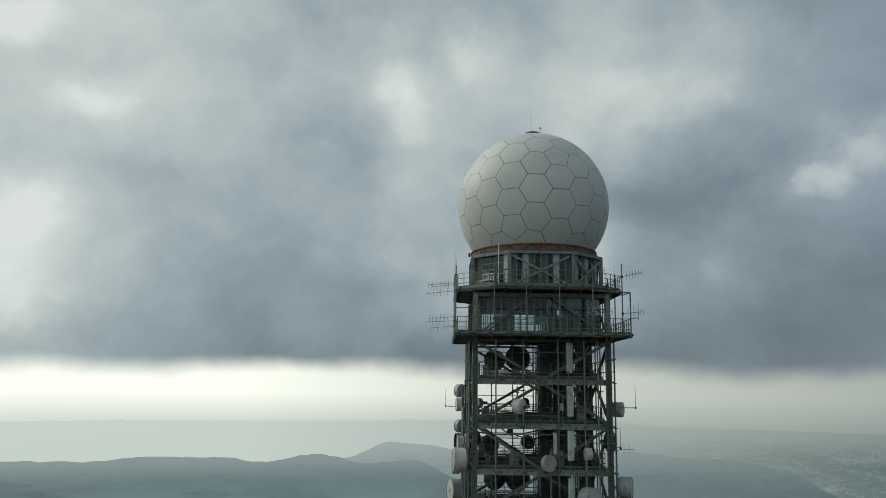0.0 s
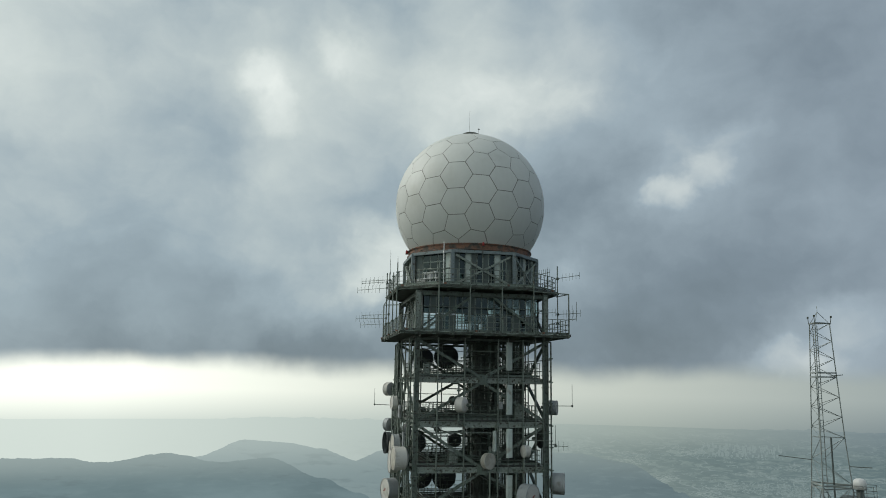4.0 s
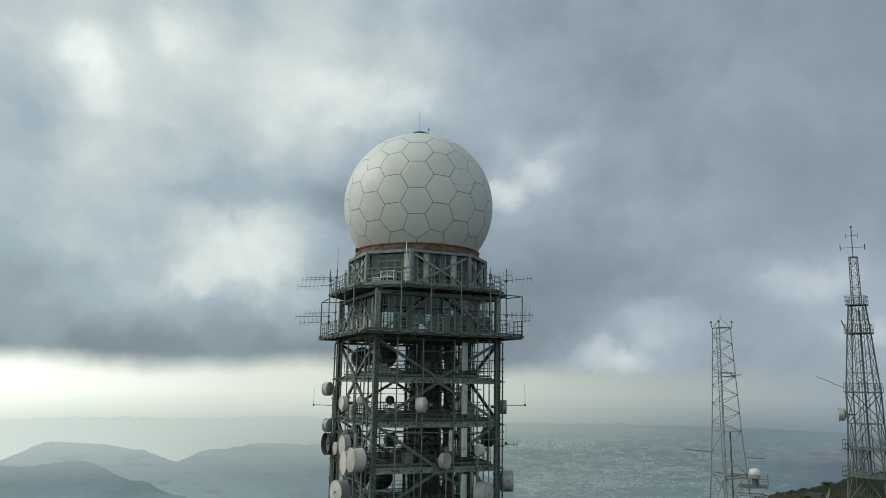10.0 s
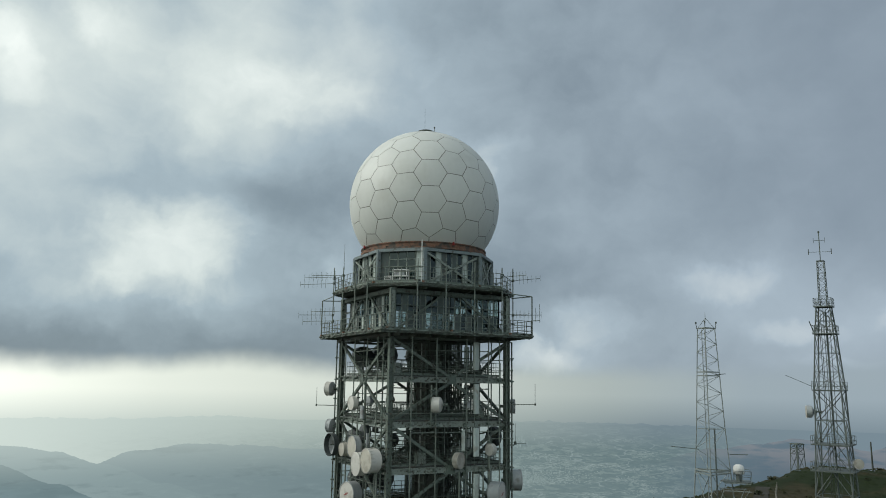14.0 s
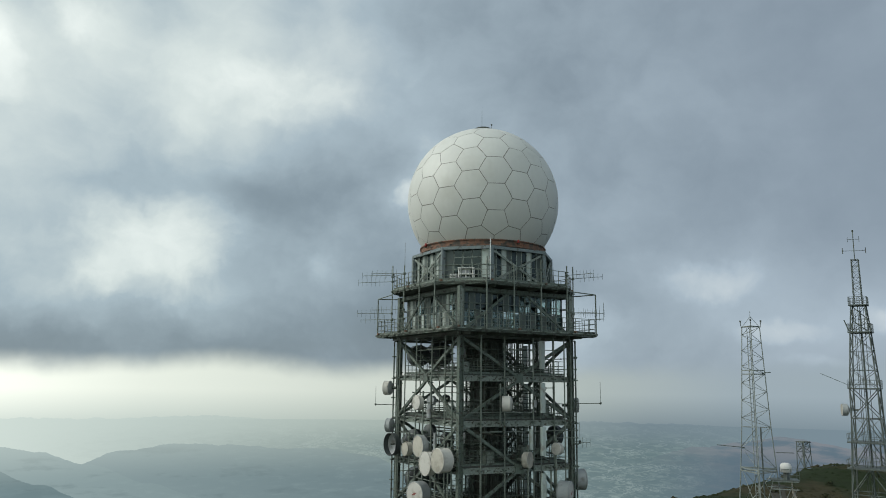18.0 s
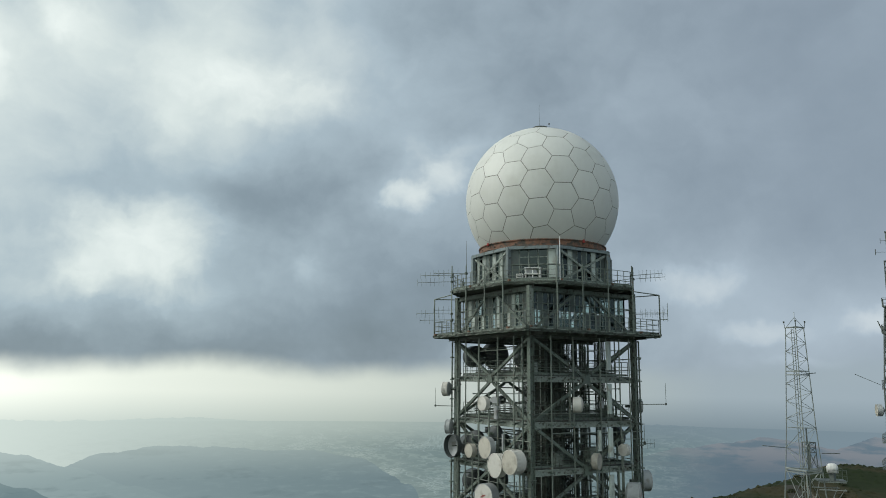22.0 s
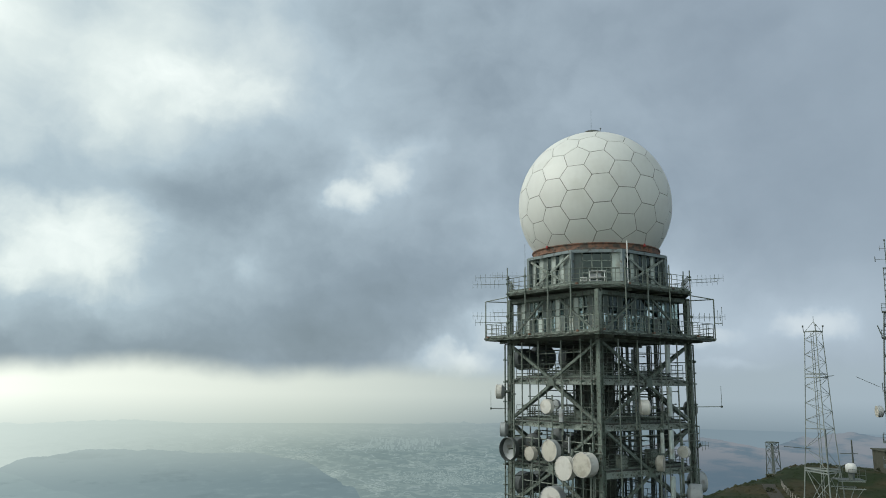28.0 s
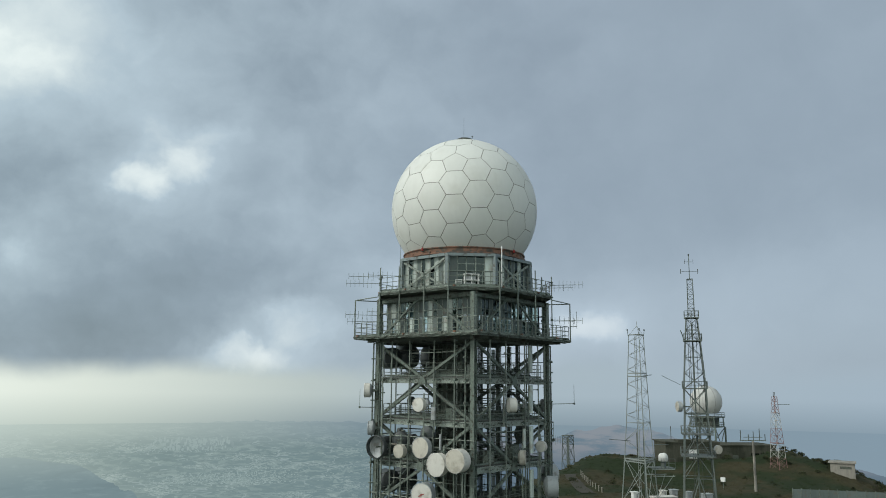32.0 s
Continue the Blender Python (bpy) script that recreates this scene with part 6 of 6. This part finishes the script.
# grey lattice mast with platforms
bx, by = 52.7, 2.65
gb = ground_height(bx, by)
mast_b = thing("grey_lattice_mast", (bx, by, gb), "tall grey four-legged lattice mast with railed platforms and top aerials", "mast")
TB = radians(70)
lattice(mast_b, bx, by, [(gb - 0.3, 3.0, 1), (12.7, 2.6, 1), (15.4, 2.4, 1), (18.2, 2.2, 1), (20.85, 2.02, 1)], MAST_GREY, 4, TB, 0.085, 0.05, "k")
lattice(mast_b, bx, by, [(20.85, 2.02, 1), (24.1, 1.95, 1)], MAST_GREY, 4, TB, 0.085, 0.05, "x")
lattice(mast_b, bx, by, [(24.1, 1.95, 3), (30.4, 1.35, 2), (33.5, 0.98, 1)], MAST_GREY, 4, TB, 0.075, 0.034, "x")
lattice(mast_b, bx, by, [(33.5, 0.6, 8), (38.8, 0.5, 1)], MAST_GREY, 4, TB, 0.045, 0.022, "zigzag")
lattice(mast_b, bx, by, [(38.8, 0.5, 1), (38.9, 0.5, 1)], MAST_GREY, 4, TB, 0.06, 0.03)
lattice(mast_b, bx, by, [(15.4, 2.36, 1), (18.2, 2.16, 1), (20.85, 1.98, 1)], MAST_GREY, 4, TB, 0.03, 0.03, "zigzag")
for z, half in ((15.4, 3.0), (18.2, 2.75), (24.1, 2.2), (30.4, 1.65), (33.5, 1.3)):
    mast_platform(mast_b, bx, by, z, half, TB, MAST_GREY)
for u, v in ((-0.3, 0.5), (-0.45, 0.2), (0.1, -0.5)):
    part("feeder_cable", one(tube, (bx + u, by + v, gb), (bx + u, by + v, 33.2), 0.03, 6), STEEL_DARK, mast_b)
inner_ladder(mast_b, bx, by, gb, 33.4, STEEL)
part("cable_duct", one(box, (bx + 0.5, by + 0.2, (gb + 33) / 2), (0.16, 0.14, 33 - gb)), MAST_GREY, mast_b)
part("top_pole", one(tube, (bx, by, 38.8), (bx, by, 42.2), 0.05, 6), STEEL, mast_b)
part("crown_ball", one(tube, (bx, by, 42.2), (bx, by, 42.4), 0.1, 8), STEEL_DARK, mast_b)
for z, w in ((39.95, 1.2), (41.3, 0.6)):
    part("cross_arm", one(tube, (bx - w * 0.7, by + w * 0.72, z), (bx + w * 0.7, by - w * 0.72, z), 0.025, 6), STEEL, mast_b)
    for s2 in (-1, 1):
        part("tip_rod", one(tube, (bx + s2 * w * 0.7, by - s2 * w * 0.72, z - 0.3), (bx + s2 * w * 0.7, by - s2 * w * 0.72, z + 0.35), 0.045 if z < 40.5 else 0.02, 6), STEEL_DARK, mast_b)
part("long_arm", one(tube, (bx - 1.2, by + 1.4, 24.6), (bx - 3.3, by + 3.1, 25.8), 0.03, 6), STEEL, mast_b)
part("side_rod", one(tube, (bx - 0.9, by + 0.8, 30.6), (bx - 1.25, by + 1.1, 31.9), 0.06, 6), STEEL, mast_b)


def mast_dish(at, facing, size, depth, label):
    t = thing("mast_dish", at, label, "dish", "dishes on the masts")
    m = Matrix.Translation(at) @ Matrix.Rotation(-radians(facing), 4, "Z") @ Matrix.Rotation(radians(-90), 4, "X")
    r = size / 2
    for nm, prof, mat in (("shroud", [(r, 0.0), (r, -depth)], DISH_GREY), ("cover", [(0.0, 0.05), (r, 0.0)], DISH_BEIGE), ("back", [(r, -depth), (r * 0.4, -depth - r * 0.35), (0.0, -depth - r * 0.4)], DISH_GREY)):
        bm = bmesh.new()
        lathe(bm, prof, 24)
        bmesh.ops.transform(bm, matrix=m, verts=bm.verts)
        part(nm, bm, mat, t, smooth=True)
    bm = bmesh.new()
    tube(bm, (0, 0, -depth - r * 0.4), (0, 0, -depth - r * 0.4 - 0.9), 0.09, 8)
    bmesh.ops.transform(bm, matrix=m, verts=bm.verts)
    part("mount", bm, STEEL, t)


mast_dish((50.7, 4.35, 21.78), 316, 1.35, 0.55, "white drum dish on a bracket at the mast's side")
mast_dish((52.6, -0.2, 16.4), 215, 1.1, 0.35, "small pale dish on the mast's lower platform")

# second radome on its own steel tower
cx, cy = 148.6, 39.0
gc = ground_height(cx, cy)
dome2 = thing("small_radome_tower", (cx, cy, gc), "smaller grey-white radome on a square steel tower", "radome")
bm = bmesh.new()
bmesh.ops.create_icosphere(bm, subdivisions=4, radius=4.0)
bmesh.ops.bisect_plane(bm, geom=bm.verts[:] + bm.edges[:] + bm.faces[:], plane_co=(0, 0, -3.0), plane_no=(0, 0, -1), clear_outer=True)
bmesh.ops.translate(bm, vec=(cx, cy, 20.9), verts=bm.verts)
part("dome_shell", bm, SHELL_GREY, dome2, smooth=True)
for k in range(8):
    a0 = math.pi / 4 * k + 0.2
    bm = bmesh.new()
    pts = [(cx + 4.01 * math.cos(e) * math.cos(a0), cy + 4.01 * math.cos(e) * math.sin(a0), 20.9 + 4.01 * math.sin(e)) for e in [-0.8 + 2.3 * i / 12 for i in range(13)]]
    for p, q in zip(pts, pts[1:]):
        bar(bm, p, q, 0.07, 0.03)
    part("seam", bm, SEAM, dome2)
part("crown_cap", one(tube, (cx, cy, 24.85), (cx, cy, 25.2), 0.6, 16), STEEL_DARK, dome2)
for z, h in ((17.0, 4.1), (14.6, 3.9)):
    part("deck", one(box, (cx, cy, z), (h * 1.7, h * 1.7, 0.3)), STEEL, dome2)
    hh = h * 0.84
    for p, q in (((-1, -1), (1, -1)), ((1, -1), (1, 1)), ((1, 1), (-1, 1)), ((-1, 1), (-1, -1))):
        for hz in (0.6, 1.1):
            part("deck_rail", one(tube, (cx + p[0] * hh, cy + p[1] * hh, z + hz), (cx + q[0] * hh, cy + q[1] * hh, z + hz), 0.05, 5), STEEL, dome2)
        for w in (0.0, 0.33, 0.67):
            c = (cx + (p[0] + (q[0] - p[0]) * w) * hh, cy + (p[1] + (q[1] - p[1]) * w) * hh)
            part("deck_post", one(tube, (*c, z), (*c, z + 1.12), 0.05, 5), STEEL, dome2)
part("equipment_room", one(box, (cx, cy, 15.85), (4.6, 4.6, 2.2)), STEEL_DARK, dome2)
for sx in (-1, 0, 1):
    for sy in (-1, 0, 1):
        if sx or sy:
            part("post", one(box, (cx + sx * 3.1, cy + sy * 3.1, 15.8), (0.22, 0.22, 2.1)), STEEL, dome2)
for sx in (-1, 1):
    for sy in (-1, 1):
        part("leg", one(box, (cx + sx * 3.4, cy + sy * 3.4, (gc + 14.5) / 2), (0.35, 0.35, 14.5 - gc)), STEEL, dome2)
for k in range(4):
    p, q = ((-1, -1), (1, -1), (1, 1), (-1, 1))[k], ((1, -1), (1, 1), (-1, 1), (-1, -1))[k]
    part("brace", one(bar, (cx + p[0] * 3.4, cy + p[1] * 3.4, gc), (cx + q[0] * 3.4, cy + q[1] * 3.4, 14.5), 0.16), STEEL, dome2)
    part("brace", one(bar, (cx + q[0] * 3.4, cy + q[1] * 3.4, gc), (cx + p[0] * 3.4, cy + p[1] * 3.4, 14.5), 0.16), STEEL, dome2)

# long low building behind the masts
p0, p1 = Vector((126.3, 40.2, 0)), Vector((145.2, 21.3, 0))
along = (p1 - p0).normalized()
back = Vector((along.y * -1, along.x, 0)) * -1
if back.dot(Vector((1, 1, 0))) < 0:
    back = -back
bld = thing("station_building", (*((p0 + p1) / 2 + back * 4).xy, 5.0), "long low mossy concrete station building with a flat roof", "building")


def slab(bm, a, b, depth, z0, z1):
    prism(bm, [a + Vector((0, 0, z0)), b + Vector((0, 0, z0)), b + back * depth + Vector((0, 0, z0)), a + back * depth + Vector((0, 0, z0))],
          [a + Vector((0, 0, z1)), b + Vector((0, 0, z1)), b + back * depth + Vector((0, 0, z1)), a + back * depth + Vector((0, 0, z1))])


front_wall = part("wall", one(slab, p0, p0 + along * 13, 8.0, 4.0, 11.6), WALL_MOSSY, bld)
long_wall = part("wall", one(slab, p0 + along * 13.05, p1, 9.0, 4.0, 10.9), WALL_MOSSY, bld)
part("roof", one(slab, p0 - along * 0.3 - back * 0.3, p0 + along * 13.02, 8.6, 11.6, 11.85), WALL_MOSSY, bld)
part("roof", one(slab, p0 + along * 13.07 - back * 0.3, p1 + along * 0.3, 9.6, 10.9, 11.1), WALL_MOSSY, bld)
for u, w2, z0, z1, mat, nm in ((5.5, 2.2, 8.0, 10.0, WHITE, "shutter"), (9.5, 1.2, 6.0, 8.8, STEEL_DARK, "door"), (16.0, 1.4, 6.2, 8.8, STEEL_DARK, "door"), (20.5, 2.0, 7.6, 9.2, DARK_GLASS, "window"), (23.0, 2.0, 7.6, 9.2, DARK_GLASS, "window")):
    part(nm, one(slab, p0 + along * u - back * 0.06, p0 + along * (u + w2) - back * 0.06, 0.1, z0, z1), mat, front_wall if u < 13 else long_wall)
part("chimney_pipe", one(tube, p0 + along * 2 + back * 2 + Vector((0, 0, 12)), p0 + along * 2 + back * 2 + Vector((0, 0, 15.2)), 0.08, 6), STEEL_DARK, bld)
part("parapet_box", one(slab, p0 + along * 3, p0 + along * 6, 3.0, 11.85, 12.2), WALL_MOSSY, bld)
# red and white mast
mx, my = 129.1, 16.0
gm = ground_height(mx, my)
mast_c = thing("red_white_mast", (mx, my, gm), "red and white painted lattice mast on the hill", "mast")
zs = [gm - 0.3, 9.5, 12.6, 15.8, 19.2, 22.6]
lattice(mast_c, mx, my, [(z, 1.75 - 1.2 * (z - zs[0]) / (zs[-1] - zs[0]), 2) for z in zs], MAST_RED, 4, 0.4, 0.05, 0.024, "x", (MAST_RED, MAST_FAR))
mast_platform(mast_c, mx, my, 12.6, 1.45, 0.4, MAST_RED, 0)
mast_platform(mast_c, mx, my, 19.0, 0.9, 0.4, MAST_RED, 0)
for s2 in (-0.5, 0.0, 0.5):
    part("top_rod", one(tube, (mx + s2, my, 22.5), (mx + s2, my, 23.6), 0.05, 5), STEEL_DARK, mast_c)
part("side_boom", one(tube, (mx + 0.6, my - 0.5, 20.9), (mx + 2.6, my - 2.4, 20.9), 0.05, 5), STEEL, mast_c)

# concrete pole with a crown of aerials
px, py = 101.1, 11.7
gp = ground_height(px, py)
t = thing("aerial_pole", (px, py, gp), "pale concrete pole with a crossarm crown of aerials", "pole")
part("shaft", one(tube, (px, py, gp - 0.3), (px, py, 14.6), 0.26, 10, 0.2), CONCRETE, t)
part("crossarm", one(bar, (px - 1.7, py + 1.8, 14.7), (px + 1.7, py - 1.8, 14.7), 0.16), STEEL, t)
part("crossarm", one(bar, (px - 1.2, py + 1.3, 15.3), (px + 1.2, py - 1.3, 15.3), 0.1), STEEL, t)
for w, z1 in ((-1.0, 16.6), (-0.35, 15.8), (0.05, 16.4), (0.55, 16.9), (1.0, 15.9)):
    part("rod", one(tube, (px + 1.6 * w, py - 1.7 * w, 14.7), (px + 1.6 * w, py - 1.7 * w, z1), 0.07, 6), STEEL_DARK, t)

# concrete bunker
ux, uy = 134.5, 4.6
gu = ground_height(ux, uy) - 0.6
t = thing("concrete_bunker", (ux, uy, gu), "weathered flat-roofed concrete bunker on the slope", "building", turn=radians(-78))
bm = bmesh.new()
box(bm, (0, 0, 0.9), (4.6, 4.0, 3.6))
bunker_wall = part("wall", bm, CONCRETE, t, local=True)
part("roof", one(box, (0, 0, 2.82), (5.2, 4.6, 0.25)), CONCRETE, t, local=True)
part("window_slit", one(box, (0.6, -2.02, 1.8), (2.2, 0.06, 0.5)), STEEL_DARK, bunker_wall, local=True)

# small distant lattice mast and posts at the hill's end
ex, ey = 146.5, 79.0
ge = ground_height(ex, ey)
t = thing("small_lattice_mast", (ex, ey, ge), "small square grey lattice mast at the end of the hill", "mast")
lattice(t, ex, ey, [(ge - 0.4, 2.3, 2), (ge + 4, 1.9, 2), (8.0, 1.6, 2), (10.6, 1.5, 1)], MAST_GREY, 4, 0.7, 0.12, 0.06, "x")
mast_platform(t, ex, ey, 10.4, 1.8, 0.7, STEEL, 0)
part("duct", one(box, (ex, ey, (ge + 10) / 2), (0.35, 0.35, 10 - ge)), MAST_GREY, t)
for k in range(6):
    x, y = 133.0 + 1.9 * k, 79.5 - 1.6 * k + (k % 2) * 0.8
    g = ground_height(x, y)
    t = thing("wooden_post", (x, y, g), "dark weathered post standing on the ridge", "post", "posts on the ridge")
    part("shaft", one(tube, (x, y, g - 0.3), (x, y, g + 2.2 + 0.9 * (k % 3)), 0.16, 6), STEEL_DARK, t)
    part("cap", one(box, (x, y, g + 2.25 + 0.9 * (k % 3)), (0.5, 0.5, 0.12)), STEEL_DARK, t)
x, y = 134.9, 51.8
g = ground_height(x, y)
t = thing("dark_pole", (x, y, g), "dark slender pole on the hill crest", "pole")
part("shaft", one(tube, (x, y, g - 0.3), (x, y, 13.2), 0.2, 8, 0.14), STEEL_DARK, t)
part("foot", one(box, (x, y, g + 0.1), (0.7, 0.7, 0.4)), CONCRETE, t)


# track along the hillside
def on_ground(x, y, lift=0.0):
    return Vector((x, y, ground_height(x, y) + lift))


bm = bmesh.new()
line = [(78, 33.5), (83, 38), (88, 42.2), (93, 46), (97, 49)]
pts = []
for (xa, ya), (xb, yb) in zip(line, line[1:]):
    pts += [(xa + (xb - xa) * k / 8, ya + (yb - ya) * k / 8) for k in range(8)]
rows = []
for (xa, ya), (xb, yb) in zip(pts, pts[1:]):
    n = Vector((-(yb - ya), xb - xa, 0)).normalized()
    rows.append([bm.verts.new(on_ground(xa + n.x * w, ya + n.y * w, 0.14)) for w in (-1.2, -0.4, 0.4, 1.2)])
for a, b in zip(rows, rows[1:]):
    for k in range(3):
        bm.faces.new((a[k], a[k + 1], b[k + 1], b[k]))
tagged(part("road", bm, ASPHALT), "pale worn track along the hillside", "road", kind="structure")
for i in range(0, len(pts), 3):
    x, y = pts[i]
    g = ground_height(x + 1.6, y - 1.8)
    t = thing("fence_post", (x + 1.6, y - 1.8, g), "short pale post beside the track", "post", "posts by the track")
    part("shaft", one(tube, (x + 1.6, y - 1.8, g - 0.2), (x + 1.6, y - 1.8, g + 1.0), 0.07, 6), CONCRETE, t)
    part("cap", one(box, (x + 1.6, y - 1.8, g + 1.0), (0.2, 0.2, 0.08)), CONCRETE, t)

# white huts, cabinets and tanks round the masts' feet
for x, y, w, d2, h, mat, nm, lab in ((62.5, 12.2, 3.6, 1.3, 0.8, DISH_WHITE, "low_white_roof", "low white-roofed hut at the foot of the masts"), (66.0, 13.8, 0.8, 0.8, 1.3, DISH_WHITE, "white_cabinet", "white steel equipment cabinet on the hill"), (68.0, 13.0, 1.0, 0.8, 1.5, DISH_GREY, "grey_cabinet", "grey equipment cabinet on the hill"), (70.2, 11.6, 0.9, 0.9, 1.4, DISH_GREY, "grey_cabinet", "grey equipment cabinet on the hill"), (73.0, 9.8, 1.5, 1.1, 1.4, DISH_GREY, "grey_cabinet", "grey equipment cabinet on the hill"), (60.0, 15.5, 0.8, 0.8, 1.4, WHITE, "white_cabinet", "white steel equipment cabinet on the hill")):
    g = ground_height(x, y)
    t = thing(nm, (x, y, g), lab, "hut" if w > 4 else "cabinet", turn=radians(-35))
    part("body", one(box, (0, 0, h / 2 - 0.2), (w, d2, h + 0.4)), mat, t, local=True)
    part("roof", one(box, (0, 0, h + 0.05), (w + 0.2, d2 + 0.25, 0.1)), mat, t, local=True)
    part("door", one(box, (w * 0.2, -d2 / 2 - 0.02, h * 0.48), (w * 0.25, 0.04, h * 0.8)), DISH_GREY, t, local=True)
x, y = 100.5, 17.5
g = ground_height(x, y)
t = thing("white_sign", (x, y, g), "small white square sign on a post", "sign")
part("post", one(tube, (x, y, g - 0.2), (x, y, g + 1.6), 0.06, 6), STEEL, t)
part("board", one(box, (x, y, g + 1.9), (0.12, 0.9, 0.8)), WHITE, t)

# long low fenced compound at the hill's near side
fence = thing("sheet_fence", (89.0, -7.0, ground_height(89.0, -7.0)), "long grey corrugated sheet fence on posts", "fence")
for k in range(14):
    x, y = 86.5 + 0.4 * k, 1.0 - 1.25 * k
    g = ground_height(x, y)
    a = Vector((x, y, 0))
    b = a + Vector((0.4, -1.22, 0))
    top = 8.2 + 0.02 * k
    part("sheet", one(bar, a + Vector((0, 0, (g + top) / 2)), b + Vector((0, 0, (g + top) / 2)), 0.05, top - g + 0.3), WALL_PANEL, fence)
    part("post", one(box, (x, y, (g + top) / 2), (0.12, 0.12, top - g + 0.6)), STEEL, fence)


# shrubs and rough grass on the hill
def shrub(x, y, size):
    g = ground_height(x, y)
    t = thing("shrub", (x, y, g), "dark low shrub on the grassy hill", "shrub", "shrubs on the hill")
    bm = bmesh.new()
    for _ in range(120):
        a, e, r = random.uniform(0, 6.28), random.uniform(-0.2, 1.4), size * random.uniform(0.35, 1.0)
        c = Vector((x + r * math.cos(e) * math.cos(a), y + r * math.cos(e) * math.sin(a), g + 0.75 * r * math.sin(e) + 0.2 * size))
        n = Vector((random.gauss(0, 1), random.gauss(0, 1), random.gauss(0.6, 1))).normalized()
        u = n.orthogonal().normalized() * size * 0.13
        v = n.cross(u) * 1.0
        vs = [bm.verts.new(c + u * p + v * q) for p, q in ((-1, -0.4), (0.1, -0.9), (1, 0.2), (0.2, 1.0), (-0.7, 0.6))]
        bm.faces.new(vs)
    part("crown", bm, LEAF, t)
    part("stem", one(tube, (x, y, g - 0.2), (x, y, g + size * 0.5), size * 0.06, 5), LEAF, t)


for _ in range(18):
    x, y = random.uniform(84, 160), random.uniform(-16, 74)
    if 118 < x < 156 and 14 < y < 60 and random.random() < 0.6:
        continue
    shrub(x, y, random.uniform(0.4, 1.0))
for k in range(34):
    shrub(132 + random.uniform(-3, 22), random.uniform(6, 34), random.uniform(0.5, 1.2))
for k in range(26):
    shrub(random.uniform(136, 152), random.uniform(-10, 9), random.uniform(0.6, 1.4))
for k in range(24):
    shrub(random.uniform(84, 132), random.uniform(-8, 46), random.uniform(0.35, 0.9))
bm = bmesh.new()
for _ in range(4200):
    x, y = random.uniform(56, 160), random.uniform(-22, 80)
    w, h = random.uniform(0.3, 1.0), random.uniform(0.08, 0.34)
    turn0 = random.uniform(0, 6.28)
    top = bm.verts.new((x + random.uniform(-0.2, 0.2), y + random.uniform(-0.2, 0.2), ground_height(x, y) + h))
    foot = []
    for k in range(6):
        r = w * random.uniform(0.7, 1.2)
        px0, py0 = x + r * math.cos(turn0 + k * 1.047), y + r * math.sin(turn0 + k * 1.047)
        foot.append(bm.verts.new((px0, py0, ground_height(px0, py0) - 0.06)))
    for k in range(6):
        bm.faces.new((foot[k], foot[(k + 1) % 6], top))
tagged(part("rough_grass", bm, GRASS, smooth=True), "rough tufted grass over the hilltop", "grass", kind="stuff")
